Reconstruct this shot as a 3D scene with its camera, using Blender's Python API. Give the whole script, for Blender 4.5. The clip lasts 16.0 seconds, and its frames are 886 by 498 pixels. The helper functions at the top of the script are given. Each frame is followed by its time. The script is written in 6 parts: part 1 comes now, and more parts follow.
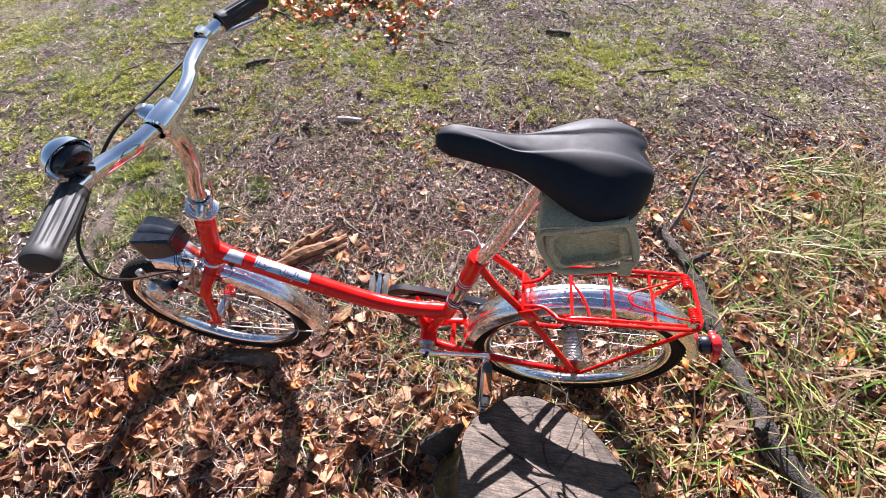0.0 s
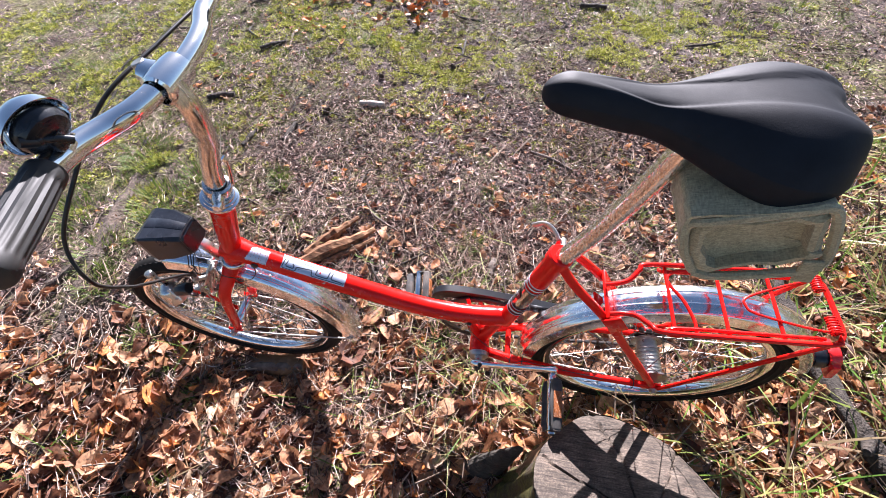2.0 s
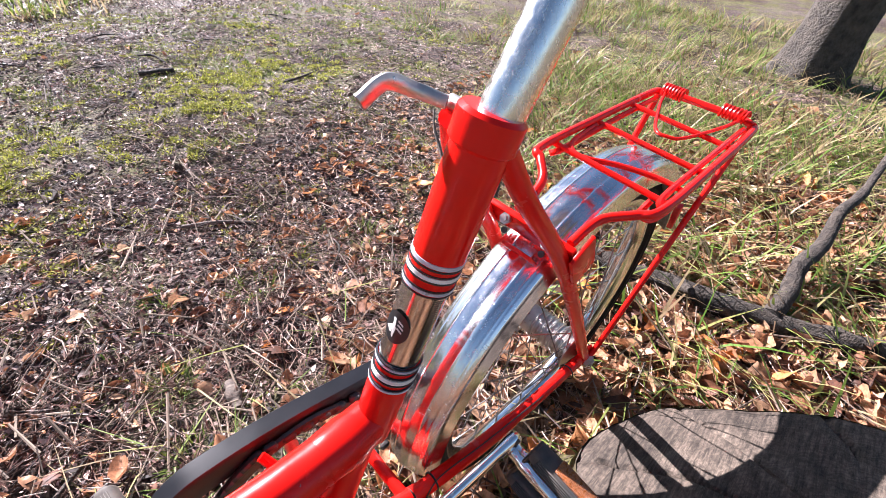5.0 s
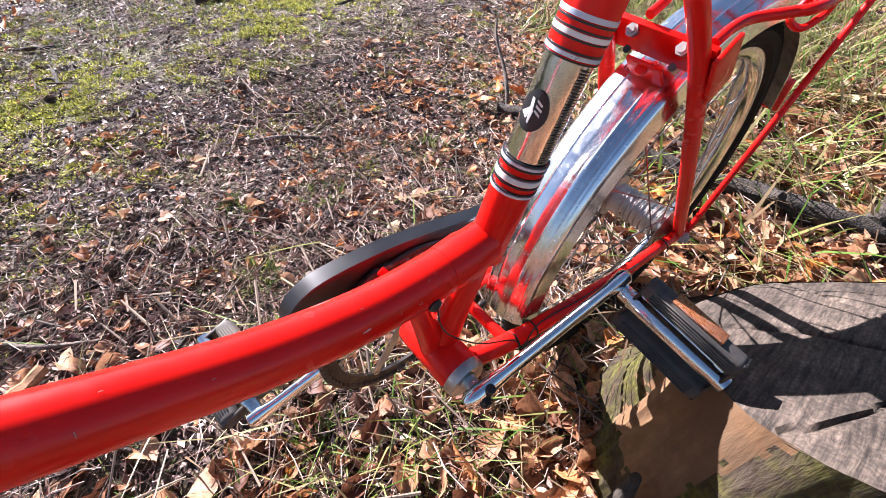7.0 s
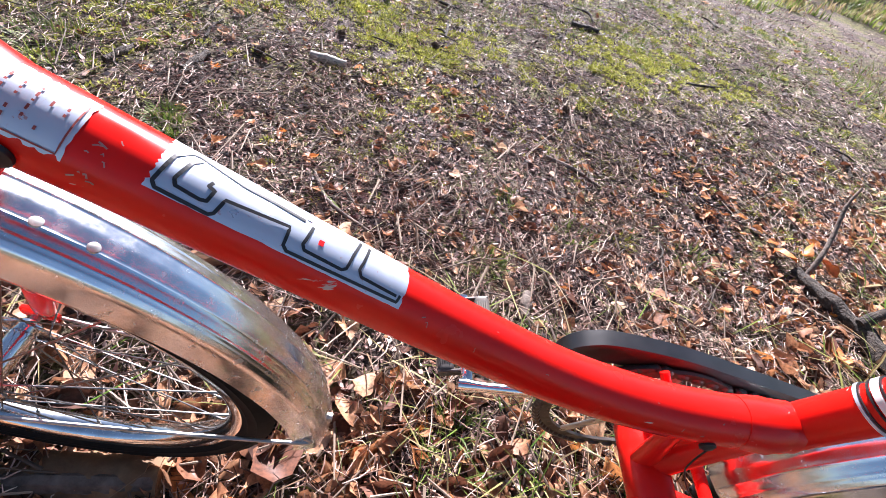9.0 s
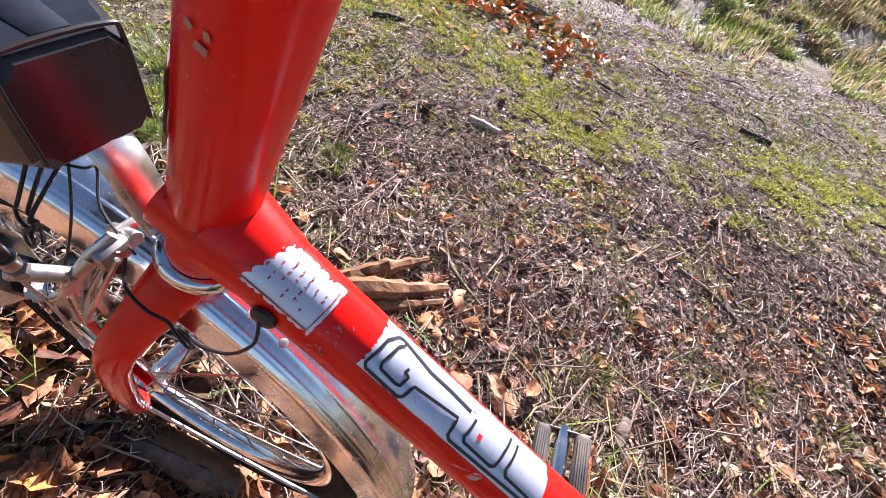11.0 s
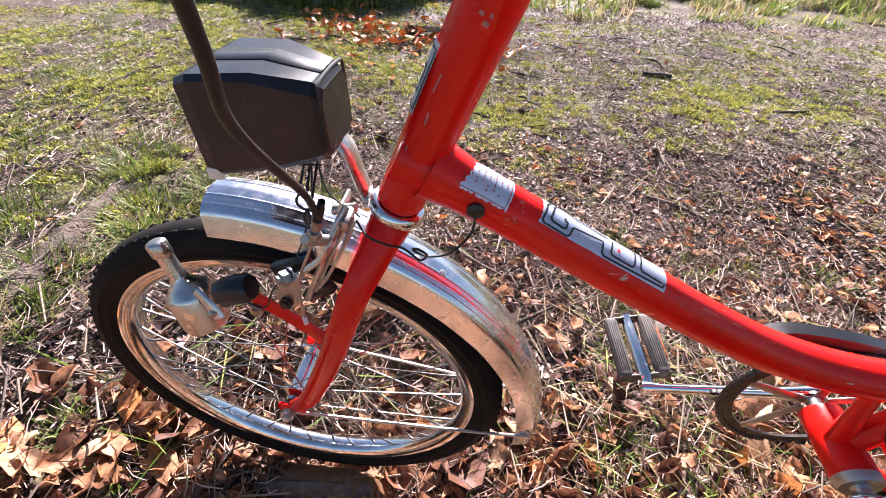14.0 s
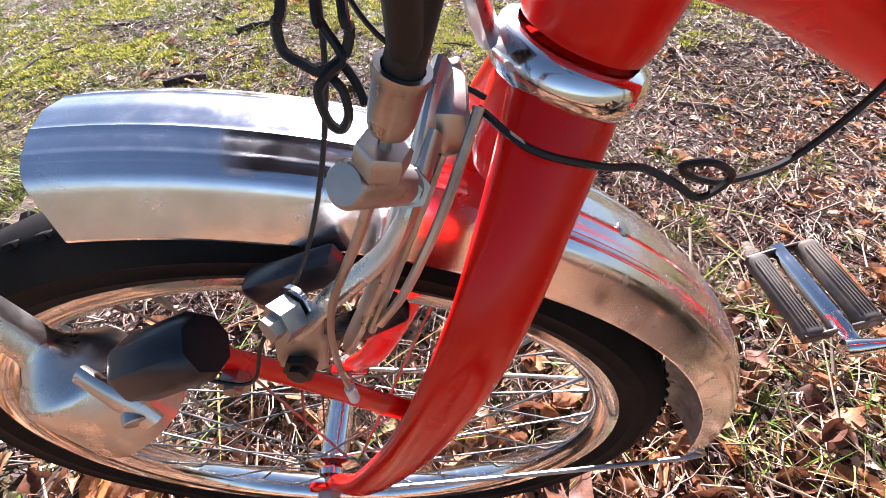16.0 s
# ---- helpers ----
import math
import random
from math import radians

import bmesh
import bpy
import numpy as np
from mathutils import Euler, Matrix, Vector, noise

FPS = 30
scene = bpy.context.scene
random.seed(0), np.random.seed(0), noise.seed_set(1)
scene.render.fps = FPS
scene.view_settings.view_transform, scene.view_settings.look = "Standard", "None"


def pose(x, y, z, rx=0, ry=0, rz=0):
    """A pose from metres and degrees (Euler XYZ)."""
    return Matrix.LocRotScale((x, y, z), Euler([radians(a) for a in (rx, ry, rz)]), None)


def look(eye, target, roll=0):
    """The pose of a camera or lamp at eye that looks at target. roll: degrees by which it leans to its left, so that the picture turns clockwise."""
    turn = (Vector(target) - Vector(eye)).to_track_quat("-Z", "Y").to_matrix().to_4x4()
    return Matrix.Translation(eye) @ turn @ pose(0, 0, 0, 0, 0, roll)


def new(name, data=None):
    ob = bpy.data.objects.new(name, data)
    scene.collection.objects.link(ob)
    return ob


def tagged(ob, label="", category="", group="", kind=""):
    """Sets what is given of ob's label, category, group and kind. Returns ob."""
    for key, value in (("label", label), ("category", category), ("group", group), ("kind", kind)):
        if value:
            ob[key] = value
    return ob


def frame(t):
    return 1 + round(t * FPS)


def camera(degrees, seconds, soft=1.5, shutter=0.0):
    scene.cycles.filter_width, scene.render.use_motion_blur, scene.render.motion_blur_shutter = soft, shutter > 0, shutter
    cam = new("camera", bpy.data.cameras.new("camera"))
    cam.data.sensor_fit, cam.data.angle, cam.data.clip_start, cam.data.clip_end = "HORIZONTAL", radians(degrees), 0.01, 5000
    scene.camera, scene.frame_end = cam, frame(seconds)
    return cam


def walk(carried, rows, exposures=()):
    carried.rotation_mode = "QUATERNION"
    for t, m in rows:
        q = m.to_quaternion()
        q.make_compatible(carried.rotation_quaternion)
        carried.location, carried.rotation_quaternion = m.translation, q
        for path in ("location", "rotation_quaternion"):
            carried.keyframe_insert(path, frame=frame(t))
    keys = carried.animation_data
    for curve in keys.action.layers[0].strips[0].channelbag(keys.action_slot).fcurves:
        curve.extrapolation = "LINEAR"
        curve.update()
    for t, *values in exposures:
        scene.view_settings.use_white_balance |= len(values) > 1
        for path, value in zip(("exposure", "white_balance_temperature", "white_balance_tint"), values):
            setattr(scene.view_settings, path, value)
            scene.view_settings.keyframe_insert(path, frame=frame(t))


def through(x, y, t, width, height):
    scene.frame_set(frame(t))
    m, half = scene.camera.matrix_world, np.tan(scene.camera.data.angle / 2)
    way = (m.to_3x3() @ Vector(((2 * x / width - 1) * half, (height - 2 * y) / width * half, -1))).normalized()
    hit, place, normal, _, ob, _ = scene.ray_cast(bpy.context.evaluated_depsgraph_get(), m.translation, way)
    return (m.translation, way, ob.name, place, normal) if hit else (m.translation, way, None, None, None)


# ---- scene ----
cam = camera(91.8, 16.0, soft=0.6)
PATH = [
    (0, (0.265, -0.503, 1.249), (0.061, 0.714, -0.325), -3.2),
    (0.5, (0.277, -0.486, 1.272), (0.021, 0.715, -0.307), -5.6),
    (1, (0.272, -0.472, 1.259), (-0.008, 0.713, -0.328), -6.9),
    (1.5, (0.24, -0.462, 1.204), (-0.067, 0.714, -0.385), -6.6),
    (2, (0.163, -0.419, 1.14), (-0.093, 0.761, -0.453), -5.9),
    (2.5, (0.068, -0.353, 1.056), (0.147, 0.836, -0.55), -4.0),
    (3, (0.074, -0.272, 1.02), (0.478, 0.868, -0.574), -0.3),
    (3.3, (0.114, -0.201, 0.964), (0.774, 0.890, -0.576), 1.7),
    (3.5, (0.142, -0.16, 0.962), (0.968, 0.9, -0.519), 1.5),
    (3.7, (0.146, -0.153, 0.921), (1.126, 0.909, -0.463), 2.0),
    (5.8, (0.051, -0.177, 0.659), (1.193, 0.862, -0.612), 4.5),
    (6, (0.048, -0.175, 0.641), (1.163, 0.84, -0.673), 4.5),
    (6.5, (0.032, -0.172, 0.619), (1.056, 0.803, -0.795), 3.8),
    (7, (0.003, -0.179, 0.633), (0.897, 0.881, -0.808), 0.2),
    (7.5, (-0.031, -0.18, 0.641), (0.675, 0.988, -0.82), -2.8),
    (8, (-0.062, -0.176, 0.649), (0.463, 1.082, -0.814), -2.4),
    (8.5, (-0.089, -0.17, 0.658), (0.294, 1.159, -0.787), 6.2),
    (9, (-0.119, -0.156, 0.655), (0.087, 1.23, -0.772), 16.4),
    (9.5, (-0.146, -0.139, 0.679), (-0.096, 1.295, -0.714), 21.6),
    (10, (-0.16, -0.119, 0.686), (-0.256, 1.3, -0.721), 24.8),
    (10.2, (-0.161, -0.103, 0.69), (-0.307, 1.288, -0.739), 23.1),
    (12.3, (-0.213, -0.207, 0.777), (-0.6, 1.344, -0.425), 16.7),
    (12.5, (-0.216, -0.222, 0.791), (-0.599, 1.354, -0.38), 15.5),
    (13, (-0.249, -0.245, 0.782), (-0.579, 1.366, -0.356), 11.6),
    (13.5, (-0.256, -0.255, 0.749), (-0.485, 1.344, -0.43), 6.4),
    (14, (-0.256, -0.277, 0.704), (-0.402, 1.258, -0.57), 2.4),
    (14.5, (-0.252, -0.23, 0.63), (-0.346, 1.26, -0.701), -3.5),
    (15, (-0.292, -0.18, 0.592), (-0.367, 1.269, -0.784), -4.8),
    (15.5, (-0.326, -0.147, 0.577), (-0.394, 1.284, -0.818), -5.1),
    (16, (-0.347, -0.129, 0.571), (-0.416, 1.286, -0.84), -6.0),
]
walk(cam, [(t, look(eye, target, roll)) for t, eye, target, roll in PATH], exposures=[(0.0, 2.21, 5900, 13), (3.0, 2.28, 5900, 13), (6.0, 2.24, 5900, 13), (9.0, 2.23, 5900, 13), (12.5, 2.27, 6230, 16), (14.5, 2.36, 6230, 16), (16.0, 2.53, 6230, 16)])

# ---- light ----
SUN_TO = Vector((-0.015, 0.857, 0.515)).normalized()
sun = new("sun", bpy.data.lights.new("sun", "SUN"))
sun.data.energy, sun.data.angle, sun.data.color = 5.0, radians(0.55), (1.0, 0.90, 0.87)
sun.matrix_world = SUN_TO.to_track_quat("Z", "Y").to_matrix().to_4x4()
sky_world = bpy.data.worlds.new("sky")
scene.world = sky_world
sky_world.use_nodes = True
sky_nodes = sky_world.node_tree
sky = sky_nodes.nodes.new("ShaderNodeTexSky")
sky.sky_type, sky.sun_disc = "NISHITA", False
sky.sun_elevation = math.asin(SUN_TO.z)
sky.sun_rotation = math.atan2(SUN_TO.x, SUN_TO.y)
sky_nodes.links.new(sky.outputs[0], sky_nodes.nodes["Background"].inputs[0])
sky_nodes.nodes["Background"].inputs[1].default_value = 0.030


# ---- materials ----
class Mat:
    """A node material with a few short helpers."""

    def __init__(self, name, rough=0.5, metal=0.0, spec=0.5):
        self.m = bpy.data.materials.new(name)
        self.m.use_nodes = True
        self.t = self.m.node_tree
        self.b = self.t.nodes["Principled BSDF"]
        self.b.inputs["Roughness"].default_value = rough
        self.b.inputs["Metallic"].default_value = metal
        self.b.inputs["Specular IOR Level"].default_value = spec
        self.coord = self.t.nodes.new("ShaderNodeTexCoord").outputs["Object"]

    def put(self, slot, value):
        if isinstance(value, bpy.types.NodeSocket):
            self.t.links.new(value, self.b.inputs[slot])
        else:
            self.b.inputs[slot].default_value = value

    def noise(self, scale, detail=4.0, rough=0.6, stretch=(1, 1, 1), kind="ShaderNodeTexNoise"):
        mp = self.t.nodes.new("ShaderNodeMapping")
        mp.inputs["Scale"].default_value = stretch
        self.t.links.new(self.coord, mp.inputs[0])
        n = self.t.nodes.new(kind)
        n.inputs["Scale"].default_value = scale
        if kind == "ShaderNodeTexNoise":
            n.inputs["Detail"].default_value = detail
            n.inputs["Roughness"].default_value = rough
        self.t.links.new(mp.outputs[0], n.inputs["Vector"])
        return n.outputs["Distance"] if kind == "ShaderNodeTexVoronoi" else n.outputs[0]

    def ramp(self, fac, stops):
        r = self.t.nodes.new("ShaderNodeValToRGB")
        els = r.color_ramp.elements
        while len(els) < len(stops):
            els.new(0.5)
        for e, (p, c) in zip(els, stops):
            e.position = p
            e.color = (*c, 1) if isinstance(c, tuple) else (c, c, c, 1)
        self.t.links.new(fac, r.inputs[0])
        return r.outputs[0]

    def mix(self, fac, a, b, blend="MIX"):
        n = self.t.nodes.new("ShaderNodeMix")
        n.data_type, n.blend_type = "RGBA", blend
        for slot, v in ((0, fac), (6, a), (7, b)):
            if isinstance(v, bpy.types.NodeSocket):
                self.t.links.new(v, n.inputs[slot])
            elif slot:
                n.inputs[slot].default_value = (*v, 1)
            else:
                n.inputs[slot].default_value = v
        return n.outputs[2]

    def bump(self, height, strength=0.3, distance=0.002):
        n = self.t.nodes.new("ShaderNodeBump")
        n.inputs["Strength"].default_value = strength
        n.inputs["Distance"].default_value = distance
        self.t.links.new(height, n.inputs["Height"])
        self.t.links.new(n.outputs[0], self.b.inputs["Normal"])

    def thin(self, colour, share):
        """Lets light through, as leaves and blades do."""
        t = self.t.nodes.new("ShaderNodeBsdfTranslucent")
        mixed = self.t.nodes.new("ShaderNodeMixShader")
        mixed.inputs[0].default_value = share
        self.t.links.new(colour, t.inputs[0])
        self.t.links.new(self.b.outputs[0], mixed.inputs[1])
        self.t.links.new(t.outputs[0], mixed.inputs[2])
        self.t.links.new(mixed.outputs[0], self.t.nodes["Material Output"].inputs["Surface"])

    def island(self):
        return self.t.nodes.new("ShaderNodeNewGeometry").outputs["Random Per Island"]



def plain(name, colour, rough=0.5, metal=0.0, vary=0.25, scale=60.0, bump=0.0, dist=0.0006):
    m = Mat(name, rough, metal)
    f = m.noise(scale, 5)
    dark = tuple(c * (1 - vary) for c in colour)
    light = tuple(min(1.0, c * (1 + vary)) for c in colour)
    m.put("Base Color", m.ramp(f, [(0.3, dark), (0.7, light)]))
    m.put("Roughness", m.ramp(m.noise(scale * 0.3, 3), [(0.3, max(0.02, rough - 0.08)), (0.7, min(1.0, rough + 0.1))]))
    if bump:
        m.bump(m.noise(scale * 3, 3), bump, dist)
    return m.m


def red_paint():
    m = Mat("red_enamel", 0.22, spec=0.28)
    base = m.ramp(m.noise(9, 3), [(0.3, (0.60, 0.006, 0.003)), (0.7, (0.75, 0.010, 0.005))])
    chips = m.ramp(m.noise(70, 6, 0.7), [(0.70, 0.0), (0.715, 1.0)])
    scr = m.ramp(m.noise(26, 5, 0.6, (1, 1, 5)), [(0.715, 0.0), (0.73, 1.0)])
    col = m.mix(chips, base, (0.42, 0.30, 0.27))
    m.put("Base Color", m.mix(scr, col, (0.50, 0.36, 0.33)))
    m.put("Roughness", m.ramp(m.noise(30, 4), [(0.35, 0.16), (0.75, 0.32)]))
    m.put("Coat Weight", 0.0)
    m.put("Coat Roughness", 0.12)
    m.bump(m.noise(14, 3), 0.05, 0.002)
    return m.m


def metal(name, colour, rough, streak=(1, 1, 1), scale=40, dirt=0.25, rust=0.0, bump=0.05):
    m = Mat(name, rough, 1.0)
    base = m.ramp(m.noise(scale, 5, 0.6, streak), [(0.3, tuple(c * (1 - dirt) for c in colour)), (0.65, colour)])
    if rust:
        spots = m.ramp(m.noise(130, 6, 0.7), [(0.60, 0.0), (0.70, rust)])
        base = m.mix(spots, base, (0.16, 0.08, 0.04))
        m.put("Metallic", m.ramp(m.noise(130, 6, 0.7), [(0.60, 1.0), (0.70, 1.0 - rust)]))
    m.put("Base Color", base)
    m.put("Roughness", m.ramp(m.noise(scale * 1.7, 5, 0.6, streak), [(0.3, rough * 0.6), (0.75, min(1.0, rough * 1.7))]))
    m.bump(m.noise(scale * 2, 3, 0.5, streak), bump, 0.0005)
    return m.m


def rubber(name, level, rough=0.6, dusty=0.5, spec=0.28):
    m = Mat(name, rough, spec=spec)
    dust = m.ramp(m.noise(22, 6, 0.7), [(0.42, 0.0), (0.8, dusty)])
    m.put("Base Color", m.mix(dust, (level, level, level * 1.03), (0.20, 0.16, 0.12)))
    m.bump(m.noise(400, 3), 0.15, 0.0004)
    return m.m


def leaf_mat():
    m = Mat("dry_leaf", 0.55, spec=0.35)
    c = m.ramp(m.island(), [(0.0, (0.070, 0.030, 0.020)), (0.18, (0.170, 0.066, 0.036)), (0.38, (0.380, 0.175, 0.088)),
                            (0.58, (0.520, 0.265, 0.140)), (0.78, (0.640, 0.400, 0.245)), (0.93, (0.640, 0.230, 0.050)), (1.0, (0.720, 0.560, 0.390))])
    spots = m.ramp(m.noise(110, 6, 0.7), [(0.32, 0.35), (0.60, 1.05)])
    col = m.mix(1.0, c, spots, "MULTIPLY")
    m.put("Base Color", col)
    m.put("Roughness", m.ramp(m.noise(30, 4), [(0.3, 0.45), (0.7, 0.8)]))
    m.bump(m.noise(160, 4), 0.35, 0.0012)
    m.thin(col, 0.30)
    return m.m


def litter_mat(name, stops, rough=0.75, through=0.0):
    m = Mat(name, rough, spec=0.3)
    col = m.ramp(m.island(), stops)
    m.put("Base Color", col)
    m.bump(m.noise(300, 3), 0.3, 0.0006)
    if through:
        m.thin(col, through)
    return m.m


def soil_mat():
    m = Mat("forest_soil", 0.85, spec=0.12)
    big = m.ramp(m.noise(1.7, 5), [(0.33, (0.058, 0.039, 0.034)), (0.5, (0.100, 0.074, 0.064)), (0.68, (0.165, 0.130, 0.115))])
    fine = m.mix(1.0, m.ramp(m.noise(75, 6, 0.75), [(0.32, 0.22), (0.5, 0.85), (0.68, 2.3)]), m.ramp(m.noise(260, 4, 0.7), [(0.35, 0.55), (0.65, 1.5)]), "MULTIPLY")
    col = m.mix(1.0, big, fine, "MULTIPLY")
    mossy = m.ramp(m.noise(3.3, 8, 0.75), [(0.46, 0.0), (0.58, 0.70)])
    m.put("Base Color", m.mix(mossy, col, m.mix(1.0, (0.150, 0.150, 0.048), fine, "MULTIPLY")))
    m.put("Roughness", m.ramp(m.noise(2.3, 5), [(0.38, 0.68), (0.6, 0.95)]))
    m.bump(m.noise(110, 8, 0.8), 0.9, 0.010)
    return m.m


def bark_mat():
    m = Mat("mossy_bark", 0.9, spec=0.2)
    f = m.noise(60, 6, 0.7, (1, 1, 0.25))
    base = m.ramp(f, [(0.3, (0.014, 0.010, 0.007)), (0.5, (0.038, 0.027, 0.019)), (0.72, (0.085, 0.064, 0.046))])
    moss = m.ramp(m.noise(16, 7, 0.75), [(0.42, 0.0), (0.60, 0.85)])
    m.put("Base Color", m.mix(moss, base, m.mix(1.0, (0.105, 0.100, 0.022), m.ramp(m.noise(120, 5, 0.7), [(0.35, 0.35), (0.65, 1.3)]), "MULTIPLY")))
    m.bump(f, 0.9, 0.006)
    return m.m


def cut_mat():
    m = Mat("weathered_cut_wood", 0.75, spec=0.3)
    mp = m.t.nodes.new("ShaderNodeMapping")
    m.t.links.new(m.coord, mp.inputs[0])
    w = m.t.nodes.new("ShaderNodeTexWave")
    w.wave_type, w.rings_direction = "RINGS", "Z"
    for k, v in (("Scale", 45.0), ("Distortion", 14.0), ("Detail", 6.0), ("Detail Scale", 2.2)):
        w.inputs[k].default_value = v
    m.t.links.new(mp.outputs[0], w.inputs["Vector"])
    rings = m.ramp(w.outputs[1], [(0.1, (0.062, 0.047, 0.036)), (0.6, (0.078, 0.060, 0.046)), (0.95, (0.092, 0.071, 0.054))])
    lines = m.noise(120, 7, 0.8, (0.10, 2.6, 1))
    lines.node.inputs["Vector"].links[0].from_node.inputs["Rotation"].default_value = (0, 0, radians(28))
    saw = m.ramp(lines, [(0.36, 0.30), (0.5, 0.95), (0.66, 1.9)])
    grime = m.ramp(m.noise(16, 8, 0.75), [(0.36, 0.45), (0.5, 0.95), (0.64, 1.45)])
    m.put("Base Color", m.mix(1.0, m.mix(1.0, rings, saw, "MULTIPLY"), grime, "MULTIPLY"))
    m.bump(lines, 0.8, 0.002)
    return m.m


def bare_mat():
    m = Mat("bare_brown_wood", 0.75, spec=0.3)
    f = m.noise(34, 6, 0.7, (1, 1, 0.25))
    m.put("Base Color", m.mix(m.ramp(m.noise(9, 5, 0.7), [(0.40, 0.75), (0.58, 0.0)]), m.ramp(f, [(0.3, (0.090, 0.045, 0.020)), (0.5, (0.190, 0.105, 0.050)), (0.72, (0.290, 0.175, 0.090))]), (0.110, 0.070, 0.040)))
    m.bump(f, 0.6, 0.004)
    return m.m


def log_mat():
    m = Mat("rotten_brown_wood", 0.8, spec=0.25)
    f = m.noise(26, 6, 0.7, (0.2, 1, 1))
    f.node.inputs["Vector"].links[0].from_node.inputs["Rotation"].default_value = (0, 0, radians(-40))
    m.put("Base Color", m.ramp(f, [(0.32, (0.05, 0.025, 0.014)), (0.5, (0.20, 0.10, 0.05)), (0.62, (0.34, 0.19, 0.10)), (0.75, (0.46, 0.33, 0.20))]))
    m.bump(f, 0.9, 0.008)
    return m.m


def canvas_mat():
    m = Mat("olive_canvas", 0.92, spec=0.15)
    w1 = m.noise(700, 2, 0.5, (1, 0.2, 1))
    w2 = m.noise(700, 2, 0.5, (0.2, 1, 1))
    col = m.ramp(m.noise(14, 5), [(0.3, (0.330, 0.280, 0.165)), (0.7, (0.470, 0.405, 0.255))])
    weave = m.mix(0.5, m.ramp(w1, [(0.3, 0.55), (0.7, 1.35)]), m.ramp(w2, [(0.3, 0.55), (0.7, 1.35)]))
    m.put("Base Color", m.mix(1.0, col, weave, "MULTIPLY"))
    m.put("Sheen Weight", 0.2)
    m.bump(w1, 0.5, 0.001)
    return m.m


def vinyl_mat():
    m = Mat("black_vinyl", 0.5, spec=0.24)
    f = m.noise(40, 5)
    m.put("Base Color", m.ramp(f, [(0.35, (0.0060, 0.0070, 0.0105)), (0.75, (0.0100, 0.0115, 0.0160))]))
    m.put("Roughness", m.ramp(m.noise(14, 5), [(0.3, 0.56), (0.7, 0.74)]))
    m.bump(m.noise(900, 2), 0.25, 0.0004)
    return m.m


def silver_decal():
    m = Mat("worn_silver_foil", 0.35, 0.45)
    worn = m.ramp(m.noise(160, 6, 0.7), [(0.64, 0.0), (0.66, 0.8)])
    m.put("Base Color", m.mix(worn, (0.52, 0.57, 0.67), (0.50, 0.20, 0.18)))
    m.put("Roughness", m.ramp(m.noise(60, 4), [(0.3, 0.25), (0.7, 0.5)]))
    return m.m


M_RED = red_paint()
M_CHROME = metal("chrome", (0.78, 0.79, 0.80), 0.11, dirt=0.18, rust=0.35)
M_BAR = metal("polished_chrome", (0.80, 0.81, 0.82), 0.07, dirt=0.1, rust=0.1)
M_POST = metal("scratched_steel_post", (0.72, 0.70, 0.67), 0.17, (3, 3, 0.2), 90, 0.28, 0.18)
M_SEATPOST = metal("pitted_steel_seat_post", (0.80, 0.79, 0.78), 0.22, (1, 1, 0.4), 160, 0.14, 0.03, 0.14)
M_ALU = metal("brushed_aluminium_sheet", (0.78, 0.79, 0.83), 0.19, (1, 1, 1), 60, 0.14, 0.03, 0.08)
M_DYNAMO = metal("dull_cast_aluminium", (0.62, 0.61, 0.59), 0.30, dirt=0.3, rust=0.15)
M_SPOKE = metal("dull_spoke_steel", (0.20, 0.19, 0.18), 0.35, dirt=0.4, rust=0.3)
M_RIM = metal("chromed_rim", (0.78, 0.79, 0.80), 0.12, dirt=0.25, rust=0.35)
M_STEEL = metal("dull_zinc_steel", (0.52, 0.50, 0.47), 0.38, dirt=0.4, rust=0.6)
M_DARKSTEEL = metal("oily_dark_steel", (0.10, 0.09, 0.085), 0.45, dirt=0.5, rust=0.7)
# mudguard insides: greyer and duller than the outer sheet
M_GUARDIN = plain("grey_inner_sheet", (0.24, 0.235, 0.225), 0.5, 0.5, 0.5, 60, 0.3)
M_TYRE = rubber("tyre_rubber", 0.005, 0.75, 0.06, 0.12)
M_GRIP = rubber("grey_black_grip_rubber", 0.016, 0.60, 0.08, 0.40)
M_PEDAL = rubber("worn_pedal_rubber", 0.045, 0.7, 0.6)
M_CABLE = rubber("cable_sheath", 0.012, 0.42, 0.1)
M_PLASTIC = plain("black_plastic", (0.012, 0.0135, 0.018), 0.28, 0, 0.4, 50, 0.1)
M_PLASTIC.node_tree.nodes["Principled BSDF"].inputs["Specular IOR Level"].default_value = 0.42
M_CASE = plain("dusty_black_plastic", (0.010, 0.0105, 0.012), 0.34, 0, 0.4, 30, 0.1)
M_VINYL = vinyl_mat()
M_CANVAS = canvas_mat()
M_ORANGE = plain("amber_reflector", (0.34, 0.105, 0.028), 0.3, 0, 0.55, 900, 0.9, 0.002)
M_REDREF = plain("red_reflector", (0.70, 0.02, 0.02), 0.15, 0, 0.15, 200, 0.3)
M_LENS = plain("clear_lamp_lens", (0.55, 0.57, 0.60), 0.08, 0.3, 0.1, 90, 0.4)
M_FOIL = silver_decal()
M_INK = plain("black_print", (0.015, 0.015, 0.017), 0.4, 0, 0.2, 90)
M_RUST = plain("faded_red_print", (0.30, 0.05, 0.04), 0.5, 0, 0.3, 90)
M_CHIP = plain("grey_paint_chip", (0.36, 0.17, 0.15), 0.6, 0, 0.4, 300)
M_WHITE = plain("off_white_print", (0.72, 0.70, 0.66), 0.4, 0, 0.12, 80)
M_LEAF = leaf_mat()
